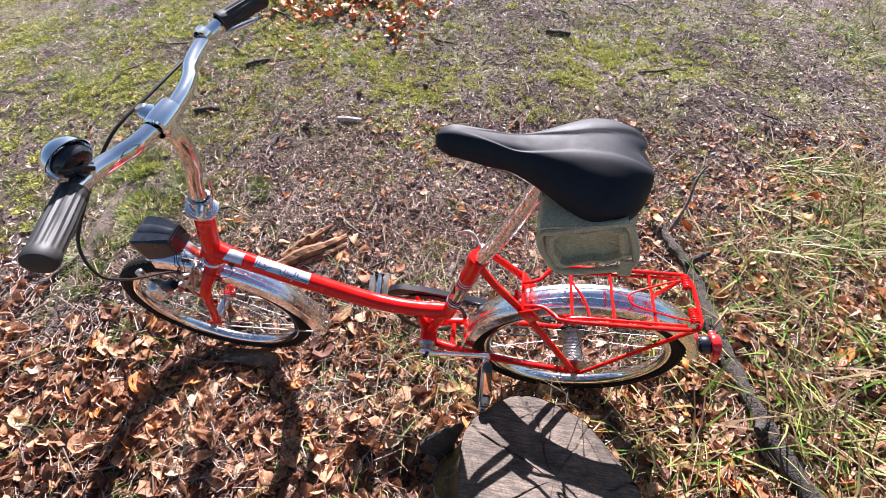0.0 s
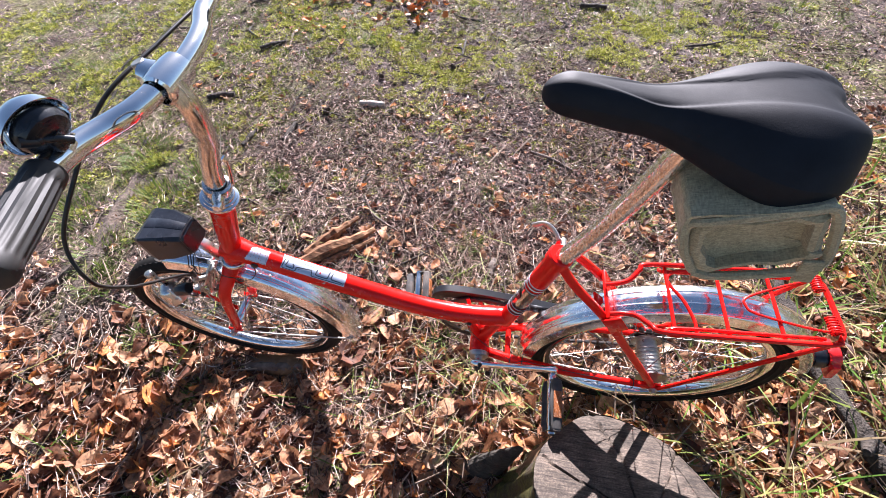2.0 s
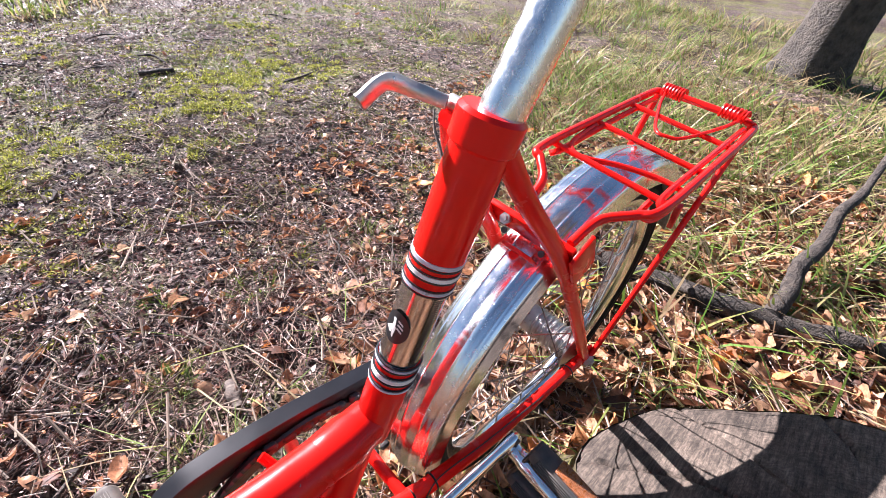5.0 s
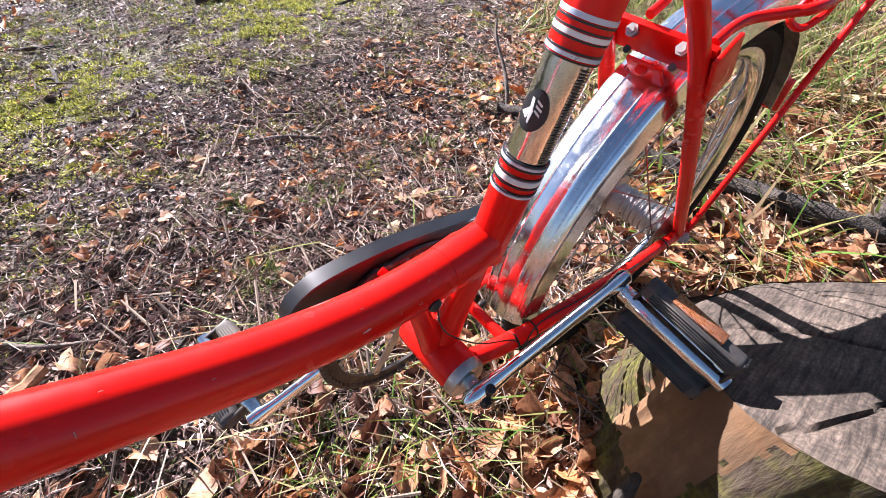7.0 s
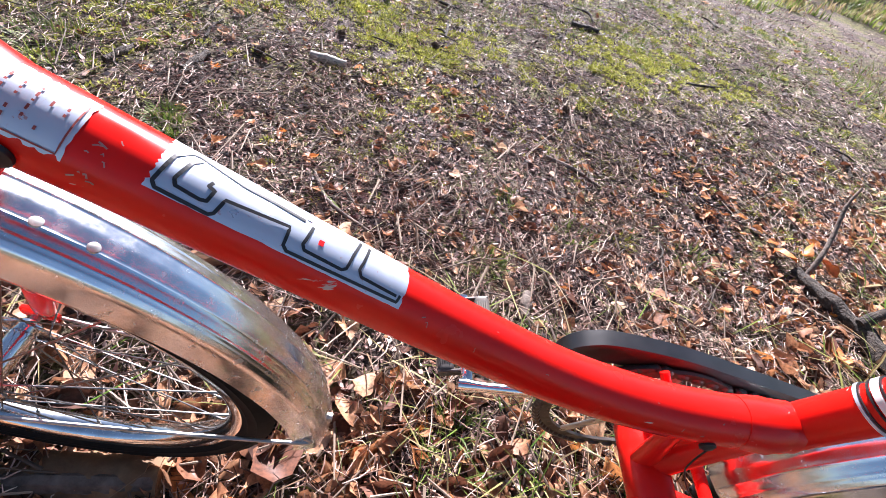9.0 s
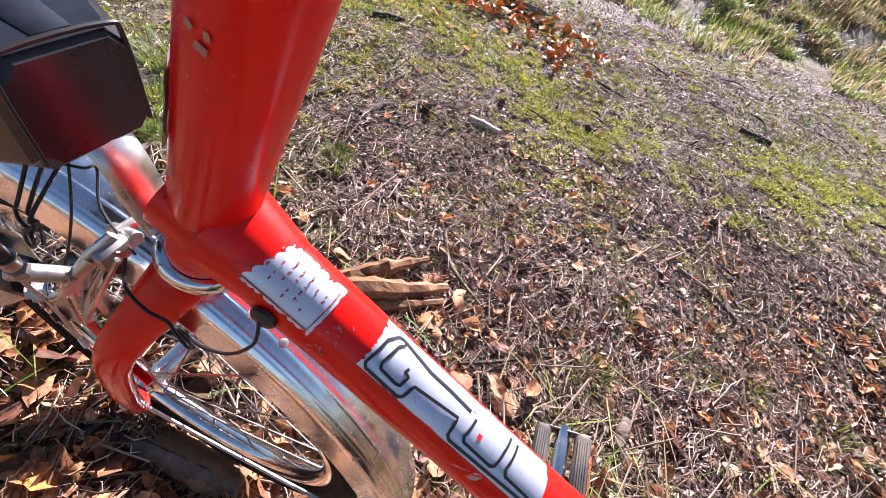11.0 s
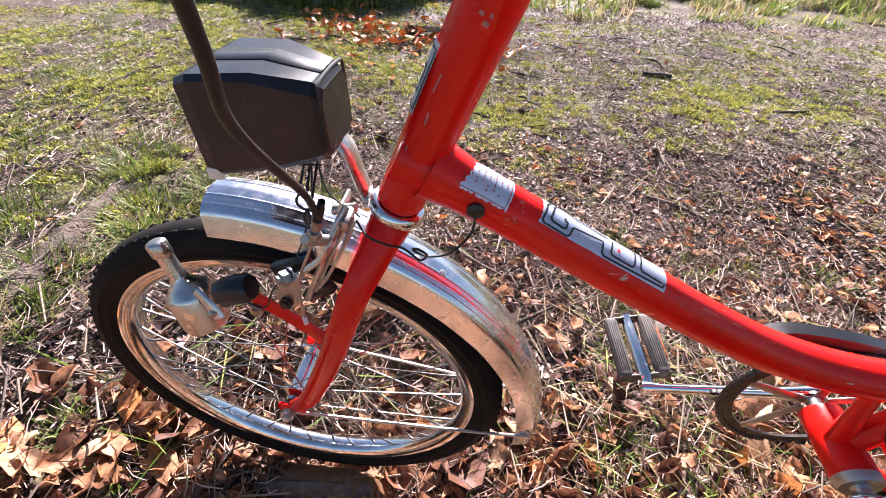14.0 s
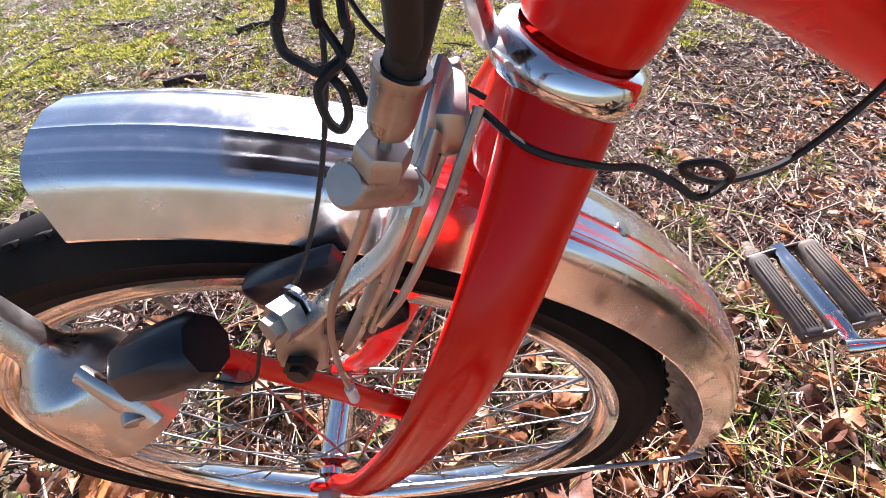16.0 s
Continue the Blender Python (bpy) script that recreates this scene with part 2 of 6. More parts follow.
M_NEEDLE = litter_mat("needles_and_chips", [(0.0, (0.022, 0.012, 0.009)), (0.34, (0.105, 0.060, 0.043)), (0.56, (0.320, 0.208, 0.158)), (0.80, (0.500, 0.370, 0.295)), (1.0, (0.700, 0.580, 0.490))], 0.6)
M_TWIG = litter_mat("twig_bark", [(0.0, (0.05, 0.035, 0.027)), (0.5, (0.12, 0.085, 0.06)), (1.0, (0.27, 0.21, 0.155))])
M_STRAW = litter_mat("straw_and_grass", [(0.0, (0.09, 0.05, 0.03)), (0.18, (0.24, 0.16, 0.09)), (0.36, (0.42, 0.33, 0.18)), (0.56, (0.31, 0.30, 0.10)), (0.74, (0.17, 0.25, 0.04)), (1.0, (0.09, 0.18, 0.025))], 0.5, 0.35)
M_GREEN = litter_mat("green_grass", [(0.0, (0.066, 0.114, 0.019)), (0.5, (0.123, 0.176, 0.031)), (0.85, (0.202, 0.238, 0.048)), (1.0, (0.299, 0.264, 0.106))], 0.5, 0.35)
M_BANK = litter_mat("bank_grass", [(0.0, (0.07, 0.11, 0.020)), (0.5, (0.15, 0.21, 0.038)), (0.85, (0.27, 0.30, 0.065)), (1.0, (0.42, 0.36, 0.15))], 0.5, 0.4)
M_MOSS = litter_mat("moss_tufts", [(0.0, (0.14, 0.14, 0.026)), (0.4, (0.29, 0.30, 0.048)), (0.75, (0.42, 0.43, 0.080)), (1.0, (0.50, 0.46, 0.15))], 0.8, 0.35)
M_ORANGELEAF = plain("orange_leaf", (0.55, 0.17, 0.03), 0.5, 0, 0.4, 40, 0.4, 0.002)
M_BITS = litter_mat("leaf_bits", [(0.0, (0.012, 0.007, 0.006)), (0.40, (0.080, 0.042, 0.036)), (0.62, (0.310, 0.192, 0.158)), (0.88, (0.500, 0.350, 0.300)), (1.0, (0.680, 0.540, 0.480))], 0.6, 0.12)
M_DRYGRASS = litter_mat("dry_bank_grass", [(0.0, (0.13, 0.08, 0.045)), (0.3, (0.29, 0.21, 0.12)), (0.7, (0.46, 0.36, 0.21)), (1.0, (0.28, 0.27, 0.09))], 0.6, 0.4)
M_WATER = plain("puddle_water", (0.012, 0.011, 0.010), 0.04, 0, 0.3, 12, 0.05, 0.001)
M_SOIL = soil_mat()
M_BARK = bark_mat()
M_CUT = cut_mat()
M_BARE = bare_mat()
M_CONE = plain("pine_cone_scales", (0.085, 0.055, 0.038), 0.8, 0, 0.6, 90, 0.5, 0.001)
M_LOG = log_mat()
M_BRANCH = plain("grey_branch_bark", (0.046, 0.036, 0.028), 0.9, 0, 0.75, 70, 1.0, 0.008)
# plain dark tone for the loose slab at the stump
M_SLAB = plain("dark_slab_bark", (0.035, 0.028, 0.020), 0.9, 0, 0.7, 40, 1.0, 0.006)
M_PALEWOOD = plain("pale_weathered_wood", (0.12, 0.092, 0.073), 0.85, 0, 0.55, 45, 0.8, 0.004)
M_ROOT = plain("grey_brown_root_bark", (0.085, 0.062, 0.047), 0.9, 0, 0.7, 55, 1.0, 0.008)
M_TRUNK = plain("dark_trunk_bark", (0.06, 0.05, 0.04), 0.9, 0, 0.6, 25, 1.0, 0.02)
M_STONE = plain("pale_stone", (0.34, 0.30, 0.25), 0.8, 0, 0.35, 40, 0.5, 0.003)
M_SHRUB = litter_mat("dry_shrub_twigs", [(0.0, (0.085, 0.050, 0.036)), (0.6, (0.190, 0.120, 0.082)), (1.0, (0.340, 0.235, 0.150))])
M_BLUE = plain("pale_blue_plastic", (0.32, 0.55, 0.58), 0.4, 0, 0.15, 60)


# ---- mesh helpers ----
BIKE = Matrix(((0.99955, -0.00135, -0.02993, 0.0), (0.0, 0.99899, -0.04495, 0.0), (0.02996, 0.04493, 0.99854, -0.015), (0, 0, 0, 1)))


def world_of(x, y, z):
    return BIKE @ Vector((x, y, z))


def part(name, bm, material, parent=None, label="", smooth=True):
    me = bpy.data.meshes.new(name)
    bm.normal_update()
    bm.to_mesh(me)
    bm.free()
    me.materials.append(material)
    if smooth:
        for poly in me.polygons:
            poly.use_smooth = True
        me.set_sharp_from_angle(angle=radians(40))
    ob = new(name, me)
    if parent is not None:
        ob.parent = parent
    if label:
        ob["label"] = label
    return ob


def curve_points(ctrl, per=8):
    """A smooth line through the given points."""
    c = [Vector(p) for p in ctrl]
    c = [2 * c[0] - c[1], *c, 2 * c[-1] - c[-2]]
    out = []
    for i in range(1, len(c) - 2):
        for k in range(per):
            u = k / per
            a, b, d, e = c[i - 1], c[i], c[i + 1], c[i + 2]
            out.append(0.5 * (2 * b + (d - a) * u + (2 * a - 5 * b + 4 * d - e) * u * u + (3 * b - a - 3 * d + e) * u ** 3))
    out.append(c[-2])
    return out


def sweep(bm, pts, r, seg=12, closed=False, squash=1.0, side=None, caps=True):
    """A tube along pts; r: one radius or one for each point; squash: its width along side against its height."""
    pts = [Vector(p) for p in pts]
    n = len(pts)
    rs = [r] * n if isinstance(r, (int, float)) else list(r)
    up = None
    rings = []
    for i, p in enumerate(pts):
        a = pts[(i - 1) % n] if closed or i else pts[0]
        b = pts[(i + 1) % n] if closed or i < n - 1 else pts[-1]
        d = (b - a).normalized()
        if side is not None:
            u = Vector(side) - d * d.dot(Vector(side))
        elif up is None:
            u = d.orthogonal()
        else:
            u = up - d * d.dot(up)
        u.normalize()
        up = u
        v = d.cross(u)
        rings.append([bm.verts.new(p + rs[i] * (math.cos(q) * squash * u + math.sin(q) * v)) for q in (2 * math.pi * k / seg for k in range(seg))])
    for i in range(n if closed else n - 1):
        a, b = rings[i], rings[(i + 1) % n]
        for k in range(seg):
            bm.faces.new((a[k], a[(k + 1) % seg], b[(k + 1) % seg], b[k]))
    if caps and not closed:
        bm.faces.new(rings[0][::-1])
        bm.faces.new(rings[-1])
    return bm


def tube(pts, r, seg=12, per=8, smooth=True, **kw):
    return sweep(bmesh.new(), curve_points(pts, per) if smooth else pts, r, seg, **kw)


def along(p, d):
    return Matrix.Translation(p) @ Vector(d).to_track_quat("Z", "Y").to_matrix().to_4x4()


def lathe(bm, profile, m=Matrix(), seg=32):
    """Turns a profile of (radius, height) round m's z axis."""
    rings = []
    for r, h in profile:
        if r < 1e-6:
            rings.append([bm.verts.new(m @ Vector((0, 0, h)))])
        else:
            rings.append([bm.verts.new(m @ Vector((r * math.cos(a), r * math.sin(a), h))) for a in (2 * math.pi * k / seg for k in range(seg))])
    for a, b in zip(rings, rings[1:]):
        for k in range(seg):
            q = [a[k % len(a)], a[(k + 1) % len(a)], b[(k + 1) % len(b)], b[k % len(b)]]
            q = list(dict.fromkeys(q))
            if len(q) > 2:
                bm.faces.new(q)
    return bm


def rbox(bm, size, m=Matrix(), bevel=0.002, seg=2):
    got = bmesh.ops.create_cube(bm, size=1.0)
    vs = got["verts"]
    bmesh.ops.scale(bm, vec=size, verts=vs)
    es = list({e for v in vs for e in v.link_edges})
    done = bmesh.ops.bevel(bm, geom=es, offset=bevel, segments=seg, affect="EDGES", profile=0.5)
    verts = list({v for f in done["faces"] for v in f.verts})
    vs = list({w for v in verts for f in v.link_faces for w in f.verts})
    bmesh.ops.transform(bm, matrix=m, verts=vs)
    return bm


def thing(name, label, category, group="", m=Matrix()):
    ob = new(name)
    ob.empty_display_size = 0.1
    ob.matrix_world = m
    return tagged(ob, label, category, group)


def cyl(p, d, r, length, seg=20, bevel=0.0):
    """A short turned piece that starts at p and runs along d."""
    c = bevel or min(r, length) * 0.12
    return lathe(bmesh.new(), [(0, 0), (r - c, 0), (r, c), (r, length - c), (r - c, length), (0, length)], along(p, d), seg)


def hexnut(p, d, r, length):
    return lathe(bmesh.new(), [(0, 0), (r, 0.0), (r, length), (r * 0.6, length), (r * 0.6, length * 1.5), (0, length * 1.5)], along(p, d), 6)


# ---- the bicycle ----
bicycle = thing("bicycle", "old red folding bicycle with chrome handlebars leaning beside a tree stump", "bicycle", m=BIKE)
B = Vector((0.145, 0.0, 0.290))
SEAT_DIR = Vector((0.086, -0.020, 0.298)).normalized()
SEAT_LOW = Vector((0.172, 0.009, 0.300))
HEAD_LOW, HEAD_TOP = Vector((-0.298, 0.006, 0.553)), Vector((-0.2215, -0.001, 0.7293))
HEAD_DIR = (HEAD_TOP - HEAD_LOW).normalized()
REAR, FRONT = Vector((0.5, 0.0, 0.25)), Vector((-0.447, 0.032, 0.255))
TYRE_R, RIM_R = 0.250, 0.2165
TUBE_R, SEAT_R = 0.0185, 0.0160


def smooth01(v):
    v = min(1.0, max(0.0, v))
    return v * v * (3 - 2 * v)


def seat_at(z):
    return SEAT_LOW + SEAT_DIR * ((z - SEAT_LOW.z) / SEAT_DIR.z)


# frame: main beam, head tube, seat tube, shell, stays
MAIN = curve_points([(-0.295, 0.003, 0.597), (-0.240, 0.003, 0.568), (-0.178, 0.003, 0.532), (-0.112, 0.003, 0.494), (-0.048, 0.004, 0.457), (0.017, 0.003, 0.4265), (0.082, 0.001, 0.409), (0.140, 0.0, 0.4035), (0.195, 0.002, 0.401)], 10)
main_tube = part("main_tube", sweep(bmesh.new(), MAIN, TUBE_R, 28), M_RED, bicycle, "scratched red curved main beam")
head_tube = part("head_tube", lathe(bmesh.new(), [(0.0166, 0), (0.0176, 0.004), (0.0172, 0.01), (0.0180, 0.172), (0.0184, 0.178), (0.0170, 0.184)], along(HEAD_LOW + HEAD_DIR * 0.004, HEAD_DIR), 32), M_RED, bicycle, "red head tube with chipped paint")
seat_tube = part("seat_tube", sweep(bmesh.new(), [seat_at(z) for z in (0.385, 0.42, 0.4745)], SEAT_R, 28), M_RED, bicycle)
part("upper_seat_tube", sweep(bmesh.new(), [seat_at(z) for z in (0.5408, 0.60, 0.646)], SEAT_R + 0.0008, 28), M_RED, bicycle)
part("fillet", sweep(bmesh.new(), [(0.150, 0, 0.4035), (0.172, 0, 0.4025), (0.196, 0.002, 0.401)], [TUBE_R, TUBE_R + 0.0018, TUBE_R - 0.002], 24), M_RED, seat_tube)
part("fillet", sweep(bmesh.new(), [(-0.275, 0.004, 0.587), (-0.262, 0.004, 0.580), (-0.246, 0.003, 0.5715)], [TUBE_R + 0.0045, TUBE_R + 0.002, TUBE_R - 0.0004], 24), M_RED, head_tube)
sleeve = part("sleeve", sweep(bmesh.new(), [seat_at(z) for z in (0.470, 0.50, 0.545)], SEAT_R - 0.0006, 28), M_POST, bicycle, "bare steel sleeve with a black oval badge")
STRIPES = ((0.5403, 0.0013, "black"), (0.5427, 0.0026, "silver"), (0.5447, 0.0015, "black"), (0.5506, 0.0014, "black"), (0.5529, 0.0032, "white"), (0.5553, 0.0014, "black"), (0.5592, 0.0015, "black"), (0.5618, 0.0032, "silver"),
           (0.4752, 0.0013, "black"), (0.4730, 0.0024, "silver"), (0.4708, 0.0015, "black"), (0.4651, 0.0014, "black"), (0.4617, 0.0044, "white"), (0.4580, 0.0014, "black"), (0.4530, 0.0012, "black"), (0.4510, 0.0022, "silver"))
for z, w, tone in STRIPES:
    mat = {"black": M_INK, "white": M_WHITE, "silver": M_FOIL}[tone]
    part(tone + "_stripe", lathe(bmesh.new(), [(SEAT_R + 0.0001, -w / 2), (SEAT_R + 0.0013, -w / 2 + 0.0002), (SEAT_R + 0.0013, w / 2 - 0.0002), (SEAT_R + 0.0001, w / 2)], along(seat_at(z), SEAT_DIR), 32), mat, seat_tube)


def patch(bm, line, s0, s1, a0, a1, r, ns=6, na=8, side=Vector((0, -1, 0)), lift=0.0006):
    """A thin shell on a round tube: from s0 to s1 along the line (0 to 1), from angle a0 to a1 up from its side."""
    n = len(line) - 1
    grid = []
    for i in range(ns + 1):
        s = (s0 + (s1 - s0) * i / ns) * n
        k = min(int(s), n - 1)
        p = line[k].lerp(line[k + 1], s - k)
        d = (line[k + 1] - line[k]).normalized()
        u = (side - d * d.dot(side)).normalized()
        v = d.cross(u)
        if v.z < 0:
            v = -v
        grid.append([bm.verts.new(p + (r + lift) * (math.cos(q) * u + math.sin(q) * v)) for q in (radians(a0 + (a1 - a0) * j / na) for j in range(na + 1))])
    for i in range(ns):
        for j in range(na):
            bm.faces.new((grid[i][j], grid[i + 1][j], grid[i + 1][j + 1], grid[i][j + 1]))
    return bm


def on_tube(line, s, a, r, side=Vector((0, -1, 0))):
    """A point on a round tube, s along its line (0 to 1) and a degrees up from its side, and the way out there."""
    n = len(line) - 1
    k = min(int(s * n), n - 1)
    p = line[k].lerp(line[k + 1], s * n - k)
    d = (line[k + 1] - line[k]).normalized()
    u = (side - d * d.dot(side)).normalized()
    v = d.cross(u)
    if v.z < 0:
        v = -v
    out = math.cos(radians(a)) * u + math.sin(radians(a)) * v
    return p + out * r, out


def sticker(line, r, s0, s1, a0, a1, seed, worn=0.003, tear=5.0, lift=0.0005):
    """A foil sticker with a torn outline."""
    bm = bmesh.new()
    ns, na = 56, 30
    grid = []
    for i in range(ns + 1):
        u = i / ns
        low = a0 + tear * max(0.0, noise.noise(Vector((u * 9, seed, 1))) + 0.5 * noise.noise(Vector((u * 31, seed, 2))))
        high = a1 - 1.5 * tear * max(0.0, noise.noise(Vector((u * 8, seed, 3))) + 0.6 * noise.noise(Vector((u * 29, seed, 4))))
        row = []
        for j in range(na + 1):
            v = j / na
            left = s0 + worn * max(0.0, noise.noise(Vector((v * 5, seed, 5))) + 0.6 * noise.noise(Vector((v * 17, seed, 6))))
            right = s1 - 0.3 * worn * max(0.0, noise.noise(Vector((v * 7, seed, 7))))
            row.append(bm.verts.new(on_tube(line, left + (right - left) * u, low + (high - low) * v, r + lift)[0]))
        grid.append(row)
    for i in range(ns):
        for j in range(na):
            bm.faces.new((grid[i][j], grid[i + 1][j], grid[i + 1][j + 1], grid[i][j + 1]))
    return bm


def ribbon(line, r, path, width, lift=0.0009):
    """A printed line on a tube, through points of (s, angle)."""
    pts = []
    for (sa, aa), (sb, ab) in zip(path, path[1:]):
        pts += [on_tube(line, sa + (sb - sa) * k / 6, aa + (ab - aa) * k / 6, r + lift) for k in range(6)]
    pts.append(on_tube(line, *path[-1], r + lift))
    bm = bmesh.new()
    rows = []
    for i, (p, out) in enumerate(pts):
        way = pts[min(i + 1, len(pts) - 1)][0] - pts[max(i - 1, 0)][0]
        across = out.cross(way).normalized() * width / 2
        rows.append((bm.verts.new(p - across), bm.verts.new(p + across)))
    for (a, b), (c, d) in zip(rows, rows[1:]):
        bm.faces.new((a, c, d, b))
    return bm


long_decal = part("long_decal", sticker(MAIN, TUBE_R, 0.1962, 0.388, 42, 127, 1, 0.010, 2.0), M_FOIL, main_tube, "silver foil decal with black outlined shapes")
short_decal = part("short_decal", sticker(MAIN, TUBE_R, 0.079, 0.1555, 25, 108, 2, 0.006, 16.0), M_FOIL, main_tube, "worn silver foil sticker with flaking print")
for path in (((0.2481, 101), (0.2150, 112), (0.2105, 110), (0.2030, 92), (0.2000, 52), (0.2030, 46), (0.2366, 45), (0.2395, 49), (0.2418, 69), (0.2862, 77), (0.2874, 52), (0.2911, 47), (0.3833, 50), (0.3840, 61)),
             ((0.2184, 106), (0.2135, 95), (0.2097, 65), (0.2120, 58), (0.2281, 56), (0.2322, 58), (0.2334, 73), (0.2287, 75), (0.2302, 82)),
             ((0.2481, 101), (0.2700, 101), (0.2947, 98)),
             ((0.3014, 94), (0.2990, 64), (0.3015, 58), (0.3319, 57), (0.3348, 61), (0.3364, 85), (0.3406, 113)),
             ((0.3487, 111), (0.3445, 68), (0.3479, 60), (0.3809, 58))):
    part("print_line", ribbon(MAIN, TUBE_R, path, 0.0015), M_INK, long_decal, smooth=False)
part("red_fleck", patch(bmesh.new(), MAIN, 0.3085, 0.3125, 73, 81, TUBE_R, 2, 2, lift=0.0009), M_REDREF, long_decal, smooth=False)
part("bare_fleck", patch(bmesh.new(), MAIN, 0.2955, 0.2995, 102, 112, TUBE_R, 2, 2, lift=0.0009), M_WHITE, long_decal, smooth=False)
part("print_line", ribbon(MAIN, TUBE_R, ((0.152, 96), (0.152, 31), (0.083, 31), (0.083, 92)), 0.0006), M_RUST, short_decal, smooth=False)
rng = random.Random(4)
for k in range(8):
    at, a = 0.0885 + 0.0082 * k, rng.uniform(42, 54)
    while a < 88:
        w = rng.uniform(2, 7)
        if rng.random() < 0.7:
            part("print_bar", ribbon(MAIN, TUBE_R, ((at, a), (at, min(a + w, 92))), 0.0008 if k else 0.0016), M_RUST, short_decal, smooth=False)
        a += w + 4
# slanted print and chipped paint on the head tube
HEADLINE = [HEAD_LOW.lerp(HEAD_TOP, k / 8) for k in range(9)]
head_decal = part("head_decal", sticker(HEADLINE, 0.0182, 0.39, 0.62, 54, 122, 3, 0.01, 3.0), M_FOIL, head_tube, "silver head badge with a black border")
part("print_line", ribbon(HEADLINE, 0.0182, ((0.60, 116), (0.60, 58), (0.41, 58), (0.41, 116)), 0.0013), M_INK, head_decal, smooth=False)
part("print_line", ribbon(HEADLINE, 0.0182, ((0.46, 100), (0.46, 70), (0.54, 70), (0.54, 100)), 0.0016), M_INK, head_decal, smooth=False)
for path, w in ((((0.885, 12), (0.895, 0), (0.880, -6), (0.872, 2)), 0.0013), (((0.880, 10), (0.83, 8), (0.79, 6)), 0.0010), (((0.752, 8), (0.742, 10)), 0.0026), (((0.735, -4), (0.722, -3)), 0.0034), (((0.757, -6), (0.745, -8)), 0.0016), (((0.56, 28), (0.50, 30)), 0.0009), (((0.44, 22), (0.40, 20)), 0.0012), (((0.30, 35), (0.24, 38)), 0.0008)):
    part("paint_chip", ribbon(HEADLINE, 0.0180, path, w, 0.0004), M_CHIP, head_tube, smooth=False)
chips = random.Random(8)
for k in range(24):
    at, a = chips.choice((chips.uniform(0.160, 0.182), chips.uniform(0.40, 0.95))), chips.uniform(8, 82)
    n, w = chips.uniform(0.001, 0.006), chips.uniform(0.0003, 0.0007)
    part("paint_chip", ribbon(MAIN, TUBE_R, ((at, a), (at + n * 0.5, a + chips.uniform(-3, 3)), (at + n, a + chips.uniform(-8, 8))), w, 0.0003), M_CHIP, main_tube, smooth=False)

# badge: a black oval with pale shapes
bm = bmesh.new()
S_U = (Vector((-1, -0.03, 0)) - SEAT_DIR * SEAT_DIR.dot(Vector((-1, -0.03, 0)))).normalized()
S_V = SEAT_DIR.cross(S_U)


def on_seat(h, q, r):
    return seat_at(h) + r * (math.cos(q) * S_U + math.sin(q) * S_V)


cen = bm.verts.new(on_seat(0.5078, 0, SEAT_R + 0.0009))
last = None
for ring in (0.5, 1.0):
    row = [bm.verts.new(on_seat(0.5078 + 0.0125 * ring * math.sin(t), 0.62 * ring * math.cos(t), SEAT_R + 0.0009)) for t in (2 * math.pi * k / 28 for k in range(28))]
    for k in range(28):
        if last is None:
            bm.faces.new((cen, row[k], row[(k + 1) % 28]))
        else:
            bm.faces.new((last[k], row[k], row[(k + 1) % 28], last[(k + 1) % 28]))
    last = row
badge = part("badge", bm, M_INK, sleeve, "black oval badge with pale shapes")
for shape in (((-0.30, 0.62), (-0.08, 0.60), (0.02, 0.10), (0.10, 0.06), (0.02, -0.62), (-0.10, -0.55)), ((-0.70, -0.22), (-0.20, 0.16), (-0.16, -0.10), (-0.24, -0.45)), ((0.10, 0.62), (0.50, 0.46), (0.50, 0.34), (0.10, 0.50)), ((0.12, 0.38), (0.56, 0.22), (0.56, 0.10), (0.12, 0.26)), ((0.14, 0.14), (0.54, -0.02), (0.54, -0.14), (0.14, 0.02))):
    bm = bmesh.new()
    bm.faces.new([bm.verts.new(on_seat(0.5078 + 0.0125 * h, 0.62 * q, SEAT_R + 0.0014)) for q, h in shape])
    part("print_bar", bm, M_WHITE, badge, smooth=False)
# tooth scale down the side of the sleeve
for k in range(34):
    h = 0.4775 + k * 0.0018
    bm = bmesh.new()
    rows = [(bm.verts.new(on_seat(h - 0.0004, q, SEAT_R + 0.0003)), bm.verts.new(on_seat(h + 0.0004, q, SEAT_R + 0.0003))) for q in (1.10, 1.20, 1.30, 1.40, 1.50)]
    for (a, b), (c, d) in zip(rows, rows[1:]):
        bm.faces.new((a, c, d, b))
    part("scale_mark", bm, M_INK, sleeve, smooth=False)

shell = part("bottom_bracket_shell", lathe(bmesh.new(), [(0.0195, -0.034), (0.0205, -0.032), (0.0205, 0.032), (0.0195, 0.034)], along(B, (0, 1, 0)), 32), M_RED, bicycle)
part("gusset", sweep(bmesh.new(), [(0.192, 0.002, 0.395), (0.165, 0, 0.335), B], [0.012, 0.0125, 0.016], 20), M_RED, bicycle)
part("gusset", sweep(bmesh.new(), [(0.120, 0, 0.400), (0.130, 0, 0.35), (0.140, 0, 0.30)], [0.008, 0.0095, 0.013], 16, squash=0.7, side=(0, 1, 0)), M_RED, bicycle)
cap = part("bearing_cap", lathe(bmesh.new(), [(0.0, -0.046), (0.008, -0.046), (0.009, -0.043), (0.0185, -0.043), (0.0205, -0.040), (0.021, -0.034), (0.0195, -0.0335)], along(B, (0, 1, 0)), 32), M_STEEL, bicycle, "grey bearing cap")
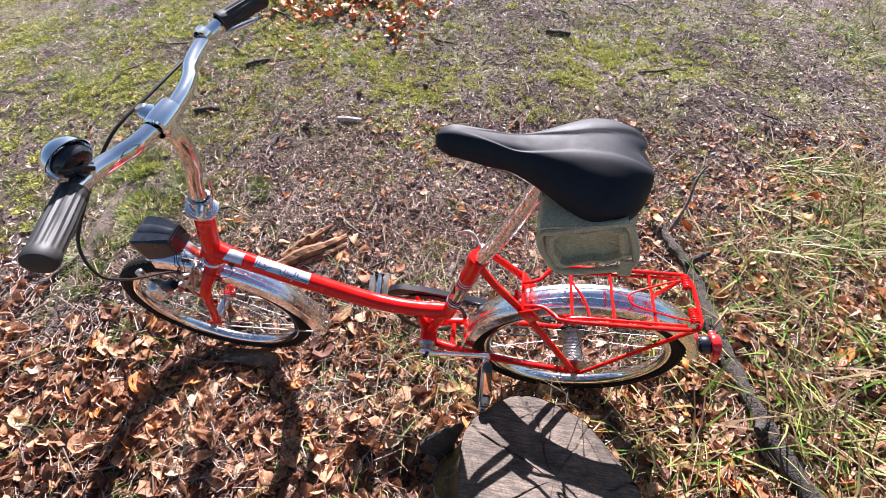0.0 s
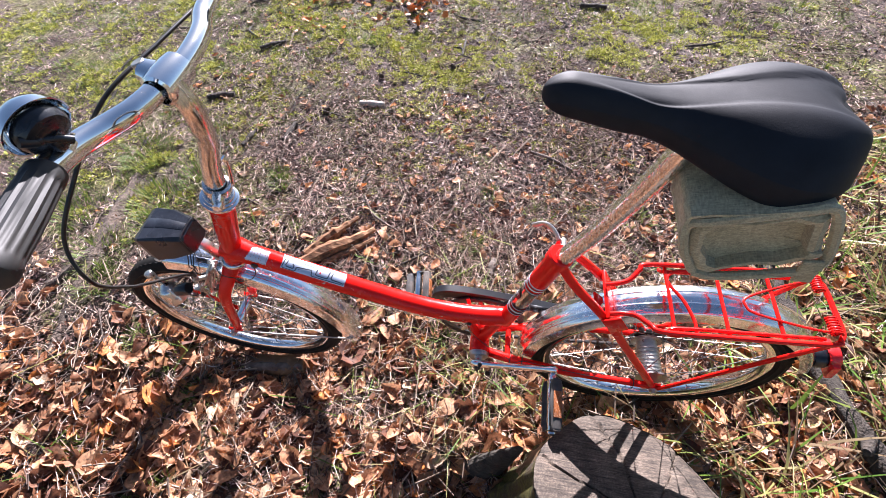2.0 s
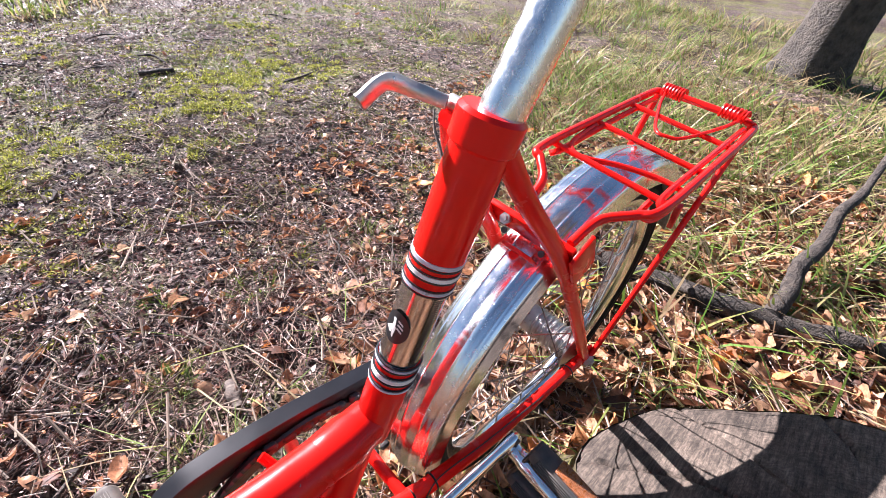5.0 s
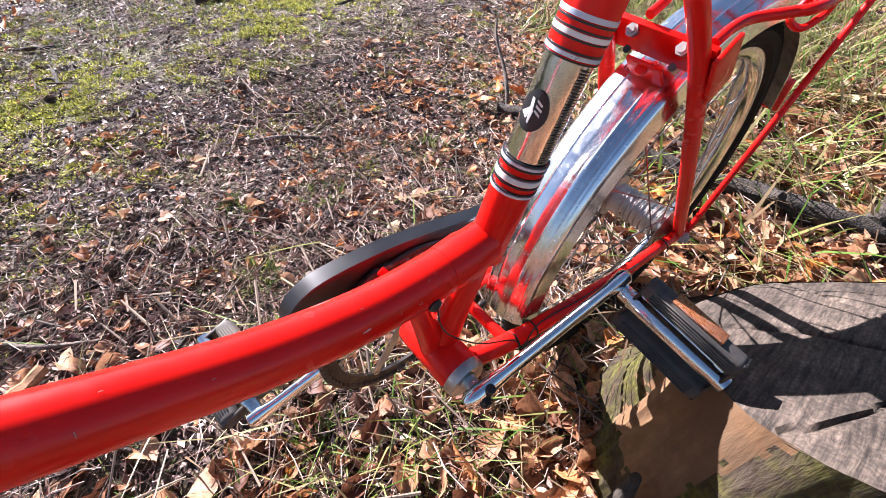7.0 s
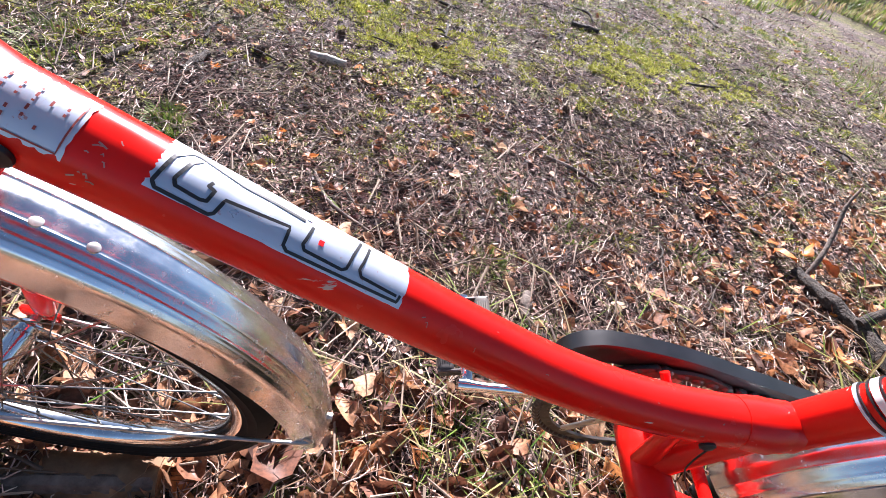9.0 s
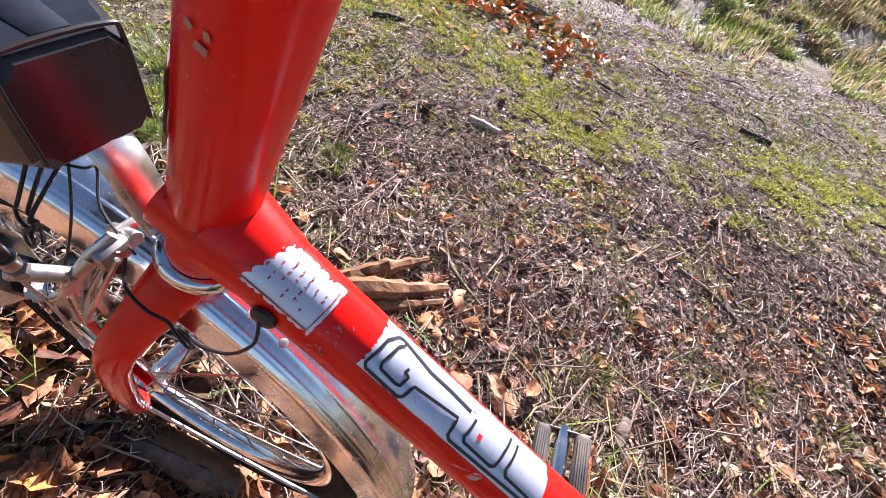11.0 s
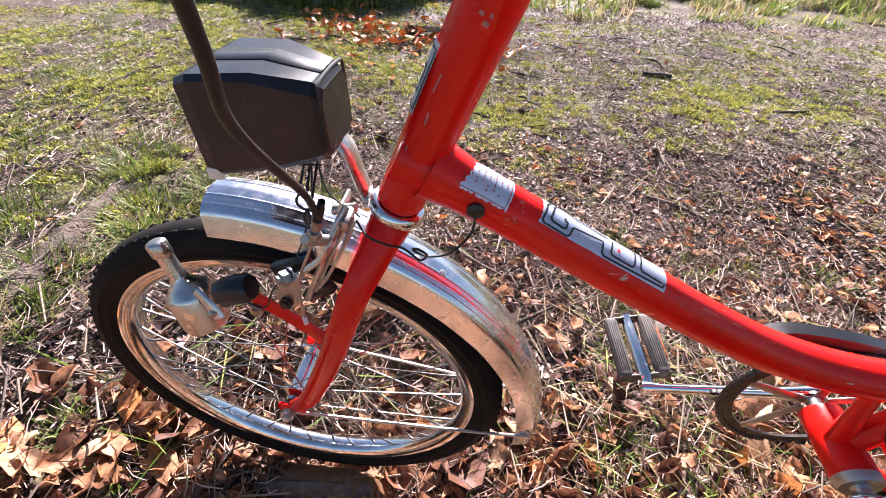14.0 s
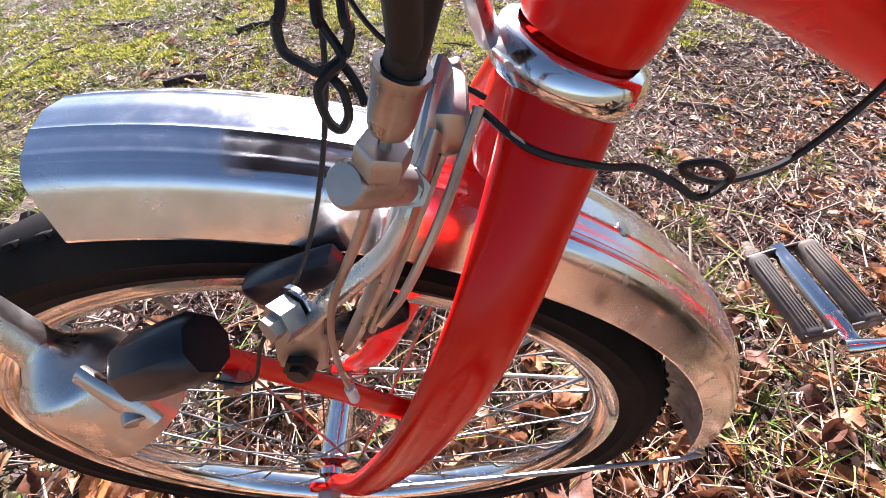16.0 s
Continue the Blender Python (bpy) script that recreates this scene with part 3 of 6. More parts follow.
for s in (-1, 1):
    part("chain_stay", tube([(0.155, s * 0.024, 0.284), (0.21, s * 0.036, 0.279), (0.34, s * 0.050, 0.266), (0.497, s * 0.057, 0.250)], [0.0095] * 9 + [0.0085] * 8 + [0.0070] * 8, 14), M_RED, bicycle)
    part("seat_stay", tube([(0.272, s * 0.018 - 0.004, 0.632), (0.300, s * 0.030, 0.585), (0.358, s * 0.040, 0.505), (0.430, s * 0.050, 0.378), (0.497, s * 0.058, 0.256)], 0.0072, 14), M_RED, bicycle)
    part("dropout", rbox(bmesh.new(), (0.036, 0.005, 0.030), pose(0.497, s * 0.0575, 0.250, 0, -8, 0), 0.003), M_RED, bicycle)
part("seat_lug", cyl(seat_at(0.628), SEAT_DIR, SEAT_R + 0.0028, 0.020, 28), M_RED, bicycle)
part("stay_bridge", sweep(bmesh.new(), [(0.205, -0.034, 0.28), (0.205, 0.034, 0.28)], 0.006, 12), M_RED, bicycle)
bridge = part("bracket", rbox(bmesh.new(), (0.006, 0.090, 0.030), pose(0.364, -0.002, 0.511, 0, -28, 0), 0.002), M_RED, bicycle, "red rack bracket between the stays")
for y in (-0.024, 0.018):
    part("bolt", hexnut((0.356, y, 0.516), (-0.85, 0, 0.5), 0.0052, 0.004), M_STEEL, bridge)
part("bracket_tongue", rbox(bmesh.new(), (0.004, 0.030, 0.026), pose(0.352, -0.004, 0.494, 0, -42, 0), 0.002), M_RED, bridge)
part("bracket_flange", rbox(bmesh.new(), (0.030, 0.004, 0.044), pose(0.372, -0.050, 0.506, 0, -28, 0), 0.0015), M_RED, bridge)
part("rivet", cyl((0.345, -0.004, 0.496), (-0.6, 0, 0.8), 0.0045, 0.003, 14), M_RED, bridge)
for y in (-0.020, 0.020):
    part("rivet_hole", cyl((0.360, y, 0.500), (-0.85, 0, 0.5), 0.003, 0.002, 12), M_DARKSTEEL, bridge)
# seat clamp lever
lever = part("clamp_lever", tube([(0.270, 0.016, 0.640), (0.262, 0.032, 0.643), (0.248, 0.040, 0.648), (0.232, 0.042, 0.640)], [0.004 + 0.0015 * k / 24 for k in range(25)], 10, squash=0.5, side=(0, 1, 0)), M_STEEL, bicycle, "bent steel quick clamp lever")
part("clamp_bolt", cyl((0.276, -0.026, 0.638), (0, 1, 0), 0.0045, 0.046, 12), M_STEEL, bicycle)

# seat post
POST = [seat_at(0.60), Vector((0.277, -0.017, 0.649)), Vector((0.308, -0.021, 0.714)), Vector((0.336, -0.027, 0.792)), Vector((0.360, -0.036, 0.874))]
seat_post = part("seat_post", sweep(bmesh.new(), curve_points(POST, 6), 0.0126, 28), M_SEATPOST, bicycle, "scuffed bare steel seat post")
part("saddle_clamp", rbox(bmesh.new(), (0.034, 0.036, 0.014), pose(0.364, -0.034, 0.890), 0.004), M_STEEL, bicycle)
for s in (-1, 1):
    part("saddle_rail", tube([(0.322, -0.032 + s * 0.010, 0.905), (0.345, -0.032 + s * 0.014, 0.894), (0.380, -0.032 + s * 0.020, 0.888), (0.445, -0.032 + s * 0.036, 0.892)], 0.0034, 10), M_STEEL, bicycle)


def saddle_mesh():
    """A padded saddle: a long nose, two soft lobes behind, a shallow channel on top and deep skirts."""
    bm = bmesh.new()
    nx, nq = 72, 200
    length = 0.266
    rows = []
    for i in range(nx + 1):
        u = (i / nx) ** 1.6
        back = smooth01((u - 0.32) / 0.47)
        nose = min(1.0, u / 0.10)
        cap = math.sqrt(max(0.0, 1 - (1 - nose) ** 2))
        tail = max(0.0, (u - 0.80) / 0.20)
        half = (0.0185 + 0.0035 * min(1, u / 0.3)) * cap + 0.0575 * back
        half *= math.sqrt(max(0.0, 1 - (tail * 0.90) ** 2.2))
        skirt = (0.0185 + 0.008 * min(1, u / 0.25)) * cap + 0.020 * back
        skirt *= 1 - 0.45 * tail ** 1.5
        top = 0.002 + 0.002 * math.cos(2.2 * math.pi * u) + 0.006 * back - 0.010 * tail ** 2 - 0.006 * (1 - nose) ** 2
        row = []
        for j in range(nq):
            q = 2 * math.pi * j / nq
            c, sn = math.cos(q), math.sin(q)
            side = 1 if c >= 0 else -1
            lobe = abs(c) ** 0.62
            y = half * lobe * side
            cut = 0.0
            if sn >= 0:
                z = 0.010 * cap * (1 - lobe ** 2.6) + 0.010 * back * (1 - lobe ** 3) - 0.016 * lobe ** 4 * (0.4 + 0.6 * back)
                wedge = 0.004 + 0.012 * smooth01((u - 0.1) / 0.35) + 0.012 * smooth01((u - 0.6) / 0.4)
                z -= 0.0022 * smooth01((u - 0.08) / 0.25) * smooth01((wedge - abs(y)) / 0.0038 + 0.5)
                z += 0.0014 * back * math.exp(-((abs(y) - wedge - 0.010) / 0.010) ** 2)
                cut = 0.019 * tail * math.exp(-(y / 0.017) ** 2)
            else:
                depth = skirt * abs(sn) ** 0.5
                z = -0.016 * (0.4 + 0.6 * back) * min(1, lobe ** 4) - depth
                y *= 1 + 0.05 * back * abs(sn) - 0.30 * max(0, abs(sn) - 0.75)
            row.append(bm.verts.new((length * u - cut, y, z + top)))
        rows.append(row)
    for a, b in zip(rows, rows[1:]):
        for j in range(nq):
            bm.faces.new((a[j], b[j], b[(j + 1) % nq], a[(j + 1) % nq]))
    bm.faces.new(rows[0])
    bm.faces.new(rows[-1][::-1])
    bmesh.ops.recalc_face_normals(bm, faces=bm.faces)
    bmesh.ops.transform(bm, matrix=pose(0.2205, -0.033, 0.9345, 0, 9.8, 0.6), verts=bm.verts)
    return bm


saddle = part("saddle", saddle_mesh(), M_VINYL, bicycle, "black padded vinyl saddle with a groove")


def wheel(name, m, hub_r, hub_half, drum, label):
    """A spoked wheel round m's y axis."""
    rot = m @ Matrix.Rotation(radians(-90), 4, "X")
    w = new(name)
    w.parent = bicycle
    w["label"] = label
    ty = lathe(bmesh.new(), [(RIM_R - 0.004, -0.0125), (RIM_R + 0.006, -0.0175), (RIM_R + 0.0072, -0.0186), (RIM_R + 0.0084, -0.0183), (RIM_R + 0.016, -0.0195), (RIM_R + 0.0172, -0.0203), (RIM_R + 0.0184, -0.0192), (TYRE_R - 0.007, -0.0165), (TYRE_R - 0.0025, -0.011), (TYRE_R, -0.004), (TYRE_R, 0.004), (TYRE_R - 0.0025, 0.011), (TYRE_R - 0.007, 0.0165), (RIM_R + 0.016, 0.0195), (RIM_R + 0.006, 0.0175), (RIM_R - 0.004, 0.0125)], rot, 96)
    part("tyre", ty, M_TYRE, w, "worn dusty black tyre")
    bm = bmesh.new()
    for k in range(90):
        a = 2 * math.pi * k / 90
        for s in (-1, 1):
            rbox(bm, (0.003, 0.006, 0.007), rot @ Matrix.Rotation(a + (0.035 if s > 0 else 0), 4, "Z") @ pose(TYRE_R - 0.0025, 0, s * 0.0085, 0, s * 22, 0), 0.0006, 1)
    part("tread", bm, M_TYRE, w)
    rim = lathe(bmesh.new(), [(RIM_R + 0.001, -0.0125), (RIM_R + 0.001, -0.0145), (RIM_R - 0.004, -0.0150), (RIM_R - 0.009, -0.0135), (RIM_R - 0.0135, -0.0105), (RIM_R - 0.016, -0.006), (RIM_R - 0.017, 0.0), (RIM_R - 0.016, 0.006), (RIM_R - 0.0135, 0.0105), (RIM_R - 0.009, 0.0135), (RIM_R - 0.004, 0.0150), (RIM_R + 0.001, 0.0145), (RIM_R + 0.001, 0.0125)], rot, 96)
    part("rim", rim, M_RIM, w, "chromed steel rim with rust specks")
    prof = [(0.005, -hub_half - 0.006), (0.009, -hub_half - 0.004), (hub_r * 0.9, -hub_half), (hub_r + 0.010, -hub_half + 0.003), (hub_r + 0.010, -hub_half + 0.006), (hub_r, -hub_half + 0.008)]
    if drum:
        for k in range(7):
            z = -hub_half + 0.013 + k * 0.008
            prof += [(hub_r, z), (hub_r * 1.10, z + 0.001), (hub_r * 1.10, z + 0.003), (hub_r, z + 0.004)]
    prof += [(hub_r, hub_half - 0.008), (hub_r + 0.010, hub_half - 0.006), (hub_r + 0.010, hub_half - 0.003), (hub_r * 0.9, hub_half), (0.009, hub_half + 0.004), (0.005, hub_half + 0.006)]
    part("hub", lathe(bmesh.new(), prof, rot, 28), M_STEEL if drum else M_CHROME, w, "ribbed grey brake hub" if drum else "chromed hub")
    for k in range(36):
        s = 1 if k % 2 else -1
        a_rim = 2 * math.pi * k / 36
        a_hub = a_rim + (1.15 if (k // 2) % 2 else -1.15)
        p = rot @ Vector(((hub_r + 0.008) * math.cos(a_hub), (hub_r + 0.008) * math.sin(a_hub), s * (hub_half - 0.0045)))
        q = rot @ Vector(((RIM_R - 0.016) * math.cos(a_rim), (RIM_R - 0.016) * math.sin(a_rim), s * 0.002))
        bm = sweep(bmesh.new(), [p, p.lerp(q, 0.93), p.lerp(q, 0.931), q], [0.00085, 0.00085, 0.0016, 0.0016], 6)
        part("spoke", bm, M_SPOKE, w)
    return w


front_turn = Matrix.Translation(FRONT) @ Matrix.Rotation(radians(-0.8), 4, "Z") @ Matrix.Rotation(radians(1.2), 4, "X")
rear_wheel = wheel("rear_wheel", Matrix.Translation(REAR), 0.021, 0.044, True, "rear wheel with a ribbed hub")
front_wheel = wheel("front_wheel", front_turn, 0.011, 0.034, False, "front wheel with chromed rim")
for p, s in ((REAR, 1), (REAR, -1), (FRONT, 1), (FRONT, -1)):
    y = 0.062 if p is REAR else 0.050
    part("axle_nut", hexnut(p + Vector((0, s * y, 0)), (0, s, 0), 0.0085, 0.007), M_STEEL, bicycle)
part("axle", cyl(REAR - Vector((0, 0.072, 0)), (0, 1, 0), 0.0045, 0.144), M_STEEL, bicycle)
part("axle", cyl(FRONT - Vector((0, 0.062, 0)), (0, 1, 0), 0.0045, 0.124), M_STEEL, bicycle)


def mudguard(m, r, a0, a1, half, name, label, flare=0.004, swell=0.0):
    """A ribbed, rolled sheet round m's y axis, from angle a0 to a1 (0: to the rear, 90: up)."""
    bm = bmesh.new()
    prof = []
    n = 76
    for j in range(n + 1):
        v = -1 + 2 * j / n
        u = abs(v)
        if u < 0.70:
            y, drop = 0.96 * u / 0.70, 0.0080 * (u / 0.70) ** 2.2
            for at, h, w in ((0.0, 0.0003, 0.12), (0.40, 0.0006, 0.030), (0.74, 0.0006, 0.030), (0.85, 0.0005, 0.026)):
                drop -= h * math.exp(-((y - at) / w) ** 2)
        else:
            f = (u - 0.70) / 0.30
            y, drop = 0.96 + 0.03 * math.sin(min(1.0, f * 4) * math.pi / 2) + flare / half * f, 0.0080 + 0.0205 * f ** 1.10
        prof.append((half * y * (1 if v >= 0 else -1), r - drop))
    k = 72
    for layer in (0, -0.0009):
        rows = []
        for i in range(k + 1):
            a = radians(a0 + (a1 - a0) * i / k)
            dent = 0.0006 * noise.noise(Vector((a * 4, 3, r))) + swell * (1 - math.cos(a - math.pi / 4))
            rows.append([bm.verts.new(m @ Vector(((rr + layer + dent) * math.cos(a), y, (rr + layer + dent) * math.sin(a)))) for y, rr in prof])
        for i in range(k):
            for j in range(n):
                f = (rows[i][j], rows[i][j + 1], rows[i + 1][j + 1], rows[i + 1][j])
                bm.faces.new(f if layer else f[::-1]).material_index = 1 if layer else 0
        if layer:
            for i in range(k):
                bm.faces.new((first[i][0], first[i + 1][0], rows[i + 1][0], rows[i][0]))
                bm.faces.new((first[i][n], rows[i][n], rows[i + 1][n], first[i + 1][n]))
        first = rows
    ob = part(name, bm, M_ALU, bicycle, label)
    ob.data.materials.append(M_GUARDIN)
    return ob


rear_guard = mudguard(Matrix.Translation(REAR), 0.2755, 14, 176, 0.027, "rear_mudguard", "ribbed polished aluminium rear mudguard")
front_guard = mudguard(front_turn @ Matrix.Translation((0.009, 0, 0)), 0.2785, -12, 94, 0.025, "front_mudguard", "ribbed polished aluminium front mudguard", 0.006, 0.032)
for a in (52, 57.5):
    q = radians(a)
    part("rivet", lathe(bmesh.new(), [(0.0036, 0), (0.0032, 0.0012), (0, 0.002)], front_turn @ along((0.009 + 0.2775 * math.cos(q), -0.008, 0.2775 * math.sin(q)), (math.cos(q), 0, math.sin(q))), 12), M_STEEL, front_guard)
for s in (-1, 1):
    q = radians(-6)
    tip = front_turn @ Vector((0.009 + 0.268 * math.cos(q), s * 0.0300, 0.268 * math.sin(q)))
    part("mudguard_stay", tube([FRONT + Vector((0, s * 0.050, 0)), FRONT.lerp(tip, 0.5) + Vector((0, s * 0.026, 0)), tip, tip + Vector((0.004, -s * 0.003, 0.010))], 0.0019, 8), M_STEEL, bicycle, "thin steel mudguard stay")
q = radians(-5)
part("stay_bolt", cyl(front_turn @ Vector((0.009 + 0.287 * math.cos(q), -0.003, 0.284 * math.sin(q))), (math.cos(q), 0, math.sin(q)), 0.0045, 0.006, 8), M_STEEL, front_guard)

# rear reflector
q = radians(17)
tail = part("tail_reflector", lathe(bmesh.new(), [(0, 0), (0.019, 0), (0.021, 0.004), (0.021, 0.016), (0.019, 0.020), (0.012, 0.024), (0, 0.025)], along(REAR + Vector((0.276 * math.cos(q), 0, 0.276 * math.sin(q))), (1, 0, 0.25)), 28), M_PLASTIC, bicycle, "black tail lamp with a red lens")
part("red_lens", lathe(bmesh.new(), [(0.0185, 0), (0.0225, 0.002), (0.024, 0.010), (0.020, 0.018), (0.010, 0.021), (0, 0.022)], along(REAR + Vector((0.296 * math.cos(q), 0, 0.296 * math.sin(q) + 0.002)), (1, 0, 0.25)), 28), M_REDREF, tail)
part("red_lens", rbox(bmesh.new(), (0.013, 0.058, 0.052), pose(REAR.x + 0.308 * math.cos(q), 0, REAR.z + 0.302 * math.sin(q) - 0.014, 0, -14, 0), 0.0025), M_REDREF, tail)

# carrier rack of bent rod
RACK_R = 0.0043
rack = new("carrier_rack")
rack.parent = bicycle
rack["label"] = "red bent-rod carrier rack with a spring clip"
RAILS = {"near": [(0.361, -0.040, 0.525), (0.380, -0.041, 0.531), (0.398, -0.045, 0.534), (0.416, -0.062, 0.539), (0.433, -0.0735, 0.543), (0.53, -0.075, 0.543), (0.645, -0.074, 0.542), (0.668, -0.070, 0.542)],
         "far": [(0.357, 0.010, 0.530), (0.376, 0.010, 0.537), (0.393, 0.015, 0.543), (0.408, 0.030, 0.549), (0.423, 0.040, 0.551), (0.53, 0.042, 0.548), (0.645, 0.042, 0.545), (0.666, 0.039, 0.544)]}
for key, s, y1 in (("near", -1, -0.074), ("far", 1, 0.042)):
    part("rack_rail", tube(RAILS[key], RACK_R * 0.92, 10), M_RED, rack)
    part("rack_stay", tube([(0.668, y1 * 0.93, 0.541), (0.600, y1 * 0.9, 0.421), (0.520, s * 0.064, 0.275), (0.500, s * 0.063, 0.252)], 0.0038, 10), M_RED, rack)
    part("inner_rod", tube([(0.440, y1 - s * 0.002, 0.538), (0.452, y1 - s * 0.0085, 0.542), (0.55, y1 - s * 0.0085, 0.543), (0.648, y1 - s * 0.0085, 0.542)], 0.0030, 8), M_RED, rack)
part("rack_rail", tube([(0.663, 0.040, 0.543), (0.673, 0.020, 0.543), (0.674, -0.020, 0.543), (0.673, -0.055, 0.543), (0.664, -0.071, 0.543)], RACK_R * 0.92, 10), M_RED, rack)
part("hook", tube([(0.442, -0.060, 0.540), (0.436, -0.058, 0.528), (0.444, -0.066, 0.522), (0.454, -0.072, 0.530), (0.456, -0.074, 0.540)], 0.0028, 8), M_RED, rack)
for x, ya, yb in ((0.448, -0.074, 0.042), (0.523, -0.075, 0.042), (0.596, -0.075, 0.042)):
    part("cross_bar", sweep(bmesh.new(), [(x, ya, 0.540), (x, yb, 0.545)], 0.0028, 10), M_RED, rack)
part("bent_bar", tube([(0.478, -0.074, 0.540), (0.478, -0.050, 0.541), (0.468, -0.018, 0.542), (0.452, 0.008, 0.543), (0.450, 0.022, 0.544), (0.466, 0.033, 0.545), (0.515, 0.038, 0.545)], 0.0026, 10), M_RED, rack)
clip = part("spring_clip", tube([(0.655, -0.058, 0.548), (0.620, -0.050, 0.546), (0.566, -0.034, 0.545), (0.554, -0.022, 0.545), (0.560, -0.006, 0.545), (0.620, 0.018, 0.546), (0.655, 0.028, 0.548)], 0.0018, 10), M_RED, rack)
for y0, y1 in ((-0.062, -0.034), (0.008, 0.034)):
    coil = [Vector((0.660 + 0.0065 * math.cos(t), y0 + (y1 - y0) * t / (2 * math.pi * 7), 0.550 + 0.0065 * math.sin(t))) for t in (2 * math.pi * k / 14 for k in range(14 * 7 + 1))]
    part("coil", sweep(bmesh.new(), coil, 0.0016, 6), M_RED, clip)

# cranks, pedals, chainring, chain guard
LEFT_END, RIGHT_END = Vector((0.289, -0.078, 0.350)), Vector((-0.013, 0.070, 0.246))
for name, a, b, s in (("left_crank", Vector((0.144, -0.058, 0.291)), LEFT_END, -1), ("right_crank", Vector((0.146, 0.056, 0.289)), RIGHT_END, 1)):
    d = (b - a).normalized()
    bm = sweep(bmesh.new(), [a - d * 0.014, a - d * 0.008, a, a.lerp(b, 0.2), a.lerp(b, 0.9), b, b + d * 0.008, b + d * 0.011], [0.009, 0.0125, 0.0125, 0.0085, 0.0072, 0.0100, 0.0098, 0.006], 18, squash=0.72, side=(0, 1, 0))
    crank = part(name, bm, M_CHROME, bicycle, "chromed cotter crank arm")
    part("cotter_pin", cyl(a + Vector((0.003, s * 0.001, -0.016)), (0.1, s * 0.2, 1), 0.0045, 0.032, 12), M_DARKSTEEL, crank)
    part("crank_bolt", hexnut(a + Vector((0, s * 0.008, 0)), (0, s, 0), 0.0065, 0.004), M_DARKSTEEL, crank)
part("spindle", cyl(B - Vector((0, 0.062, 0)), (0, 1, 0), 0.0075, 0.124), M_STEEL, bicycle)


def pedal(root, axis, across, label):
    """A rubber block pedal on its axle; across points from one block to the other."""
    axis, across = Vector(axis).normalized(), Vector(across)
    across = (across - axis * axis.dot(across)).normalized()
    up = axis.cross(across)
    m = Matrix.Translation(root) @ Matrix((across, axis, up)).transposed().to_4x4()
    p = new("pedal")
    p.parent = bicycle
    p["label"] = label
    part("pedal_axle", lathe(bmesh.new(), [(0, -0.004), (0.0075, -0.002), (0.0075, 0.006), (0.0092, 0.010), (0.0086, 0.085), (0.0078, 0.088), (0.0078, 0.103), (0.004, 0.106), (0, 0.106)], m @ Matrix.Rotation(radians(-90), 4, "X"), 18), M_CHROME, p, "chromed pedal axle")
    for y in (0.010, 0.098):
        part("end_plate", rbox(bmesh.new(), (0.062, 0.0035, 0.014), m @ pose(0, y, 0), 0.0015), M_DARKSTEEL, p)
    for s in (-1, 1):
        bm = rbox(bmesh.new(), (0.0185, 0.092, 0.0185), m @ pose(s * 0.0225, 0.054, 0), 0.0065, 4)
        block = part("rubber_block", bm, M_PEDAL, p, "worn grooved grey rubber block")
        for f in (-1, 1):
            for k in range(5):
                part("tread_rib", rbox(bmesh.new(), (0.0014, 0.074, 0.0020), m @ pose(s * 0.0225 + (k - 2) * 0.0025, 0.054, f * 0.0093), 0.0006, 1), M_PEDAL, block)
        if s > 0:
            part("reflector", rbox(bmesh.new(), (0.003, 0.046, 0.015), m @ pose(s * 0.0320, 0.054, 0), 0.001), M_ORANGE, p, "amber plastic pedal reflector")
    return p


pedal(LEFT_END + Vector((0.002, -0.008, -0.009)), (-0.02, -1.0, -0.16), (0.22, -0.1, 0.97), "block pedal with amber reflector resting by the stump")
pedal(RIGHT_END + Vector((0, 0.006, 0)), (-0.10, 1.0, 0.07), (0.95, 0.0, 0.24), "block pedal lying flat above dry leaves")

ring_m = along(B + Vector((0, 0.046, 0)), (0, 1, 0))
bm = lathe(bmesh.new(), [(0.080, -0.0016), (0.0905, -0.0016), (0.0905, 0.0016), (0.080, 0.0016), (0.080, -0.0016)], ring_m, 60)
chainring = part("chainring", bm, M_DARKSTEEL, bicycle, "oily steel chainring with five arms")
for k in range(5):
    a = 2 * math.pi * k / 5 + 0.3
    part("chainring_arm", sweep(bmesh.new(), [ring_m @ Vector((0.012 * math.cos(a), 0.012 * math.sin(a), 0)), ring_m @ Vector((0.082 * math.cos(a), 0.082 * math.sin(a), 0))], 0.006, 10, squash=0.35, side=(0, 1, 0)), M_STEEL, chainring)
sprocket = part("sprocket", lathe(bmesh.new(), [(0.018, -0.0015), (0.036, -0.0015), (0.036, 0.0015), (0.018, 0.0015)], along(REAR + Vector((0, 0.046, 0)), (0, 1, 0)), 36), M_DARKSTEEL, bicycle)
chain = new("chain")
chain.parent = bicycle
chain["label"] = "oily dark roller chain"
loop = []
for k in range(30):
    a = radians(105 + 150 * k / 29)
    loop.append(B + Vector((0.0935 * math.cos(a), 0.046, 0.0935 * math.sin(a))))
lo, hi = REAR + Vector((0.004, 0.046, -0.039)), REAR + Vector((0.004, 0.046, 0.039))
low0, high0 = loop[-1], loop[0]
loop = loop + [low0.lerp(lo, k / 24) for k in range(1, 25)] + [REAR + Vector((0.039 * math.cos(a), 0.046, 0.039 * math.sin(a))) for a in (radians(-80 + 160 * k / 8) for k in range(1, 8))] + [hi.lerp(high0, k / 24) for k in range(0, 24)]
link_mesh = None
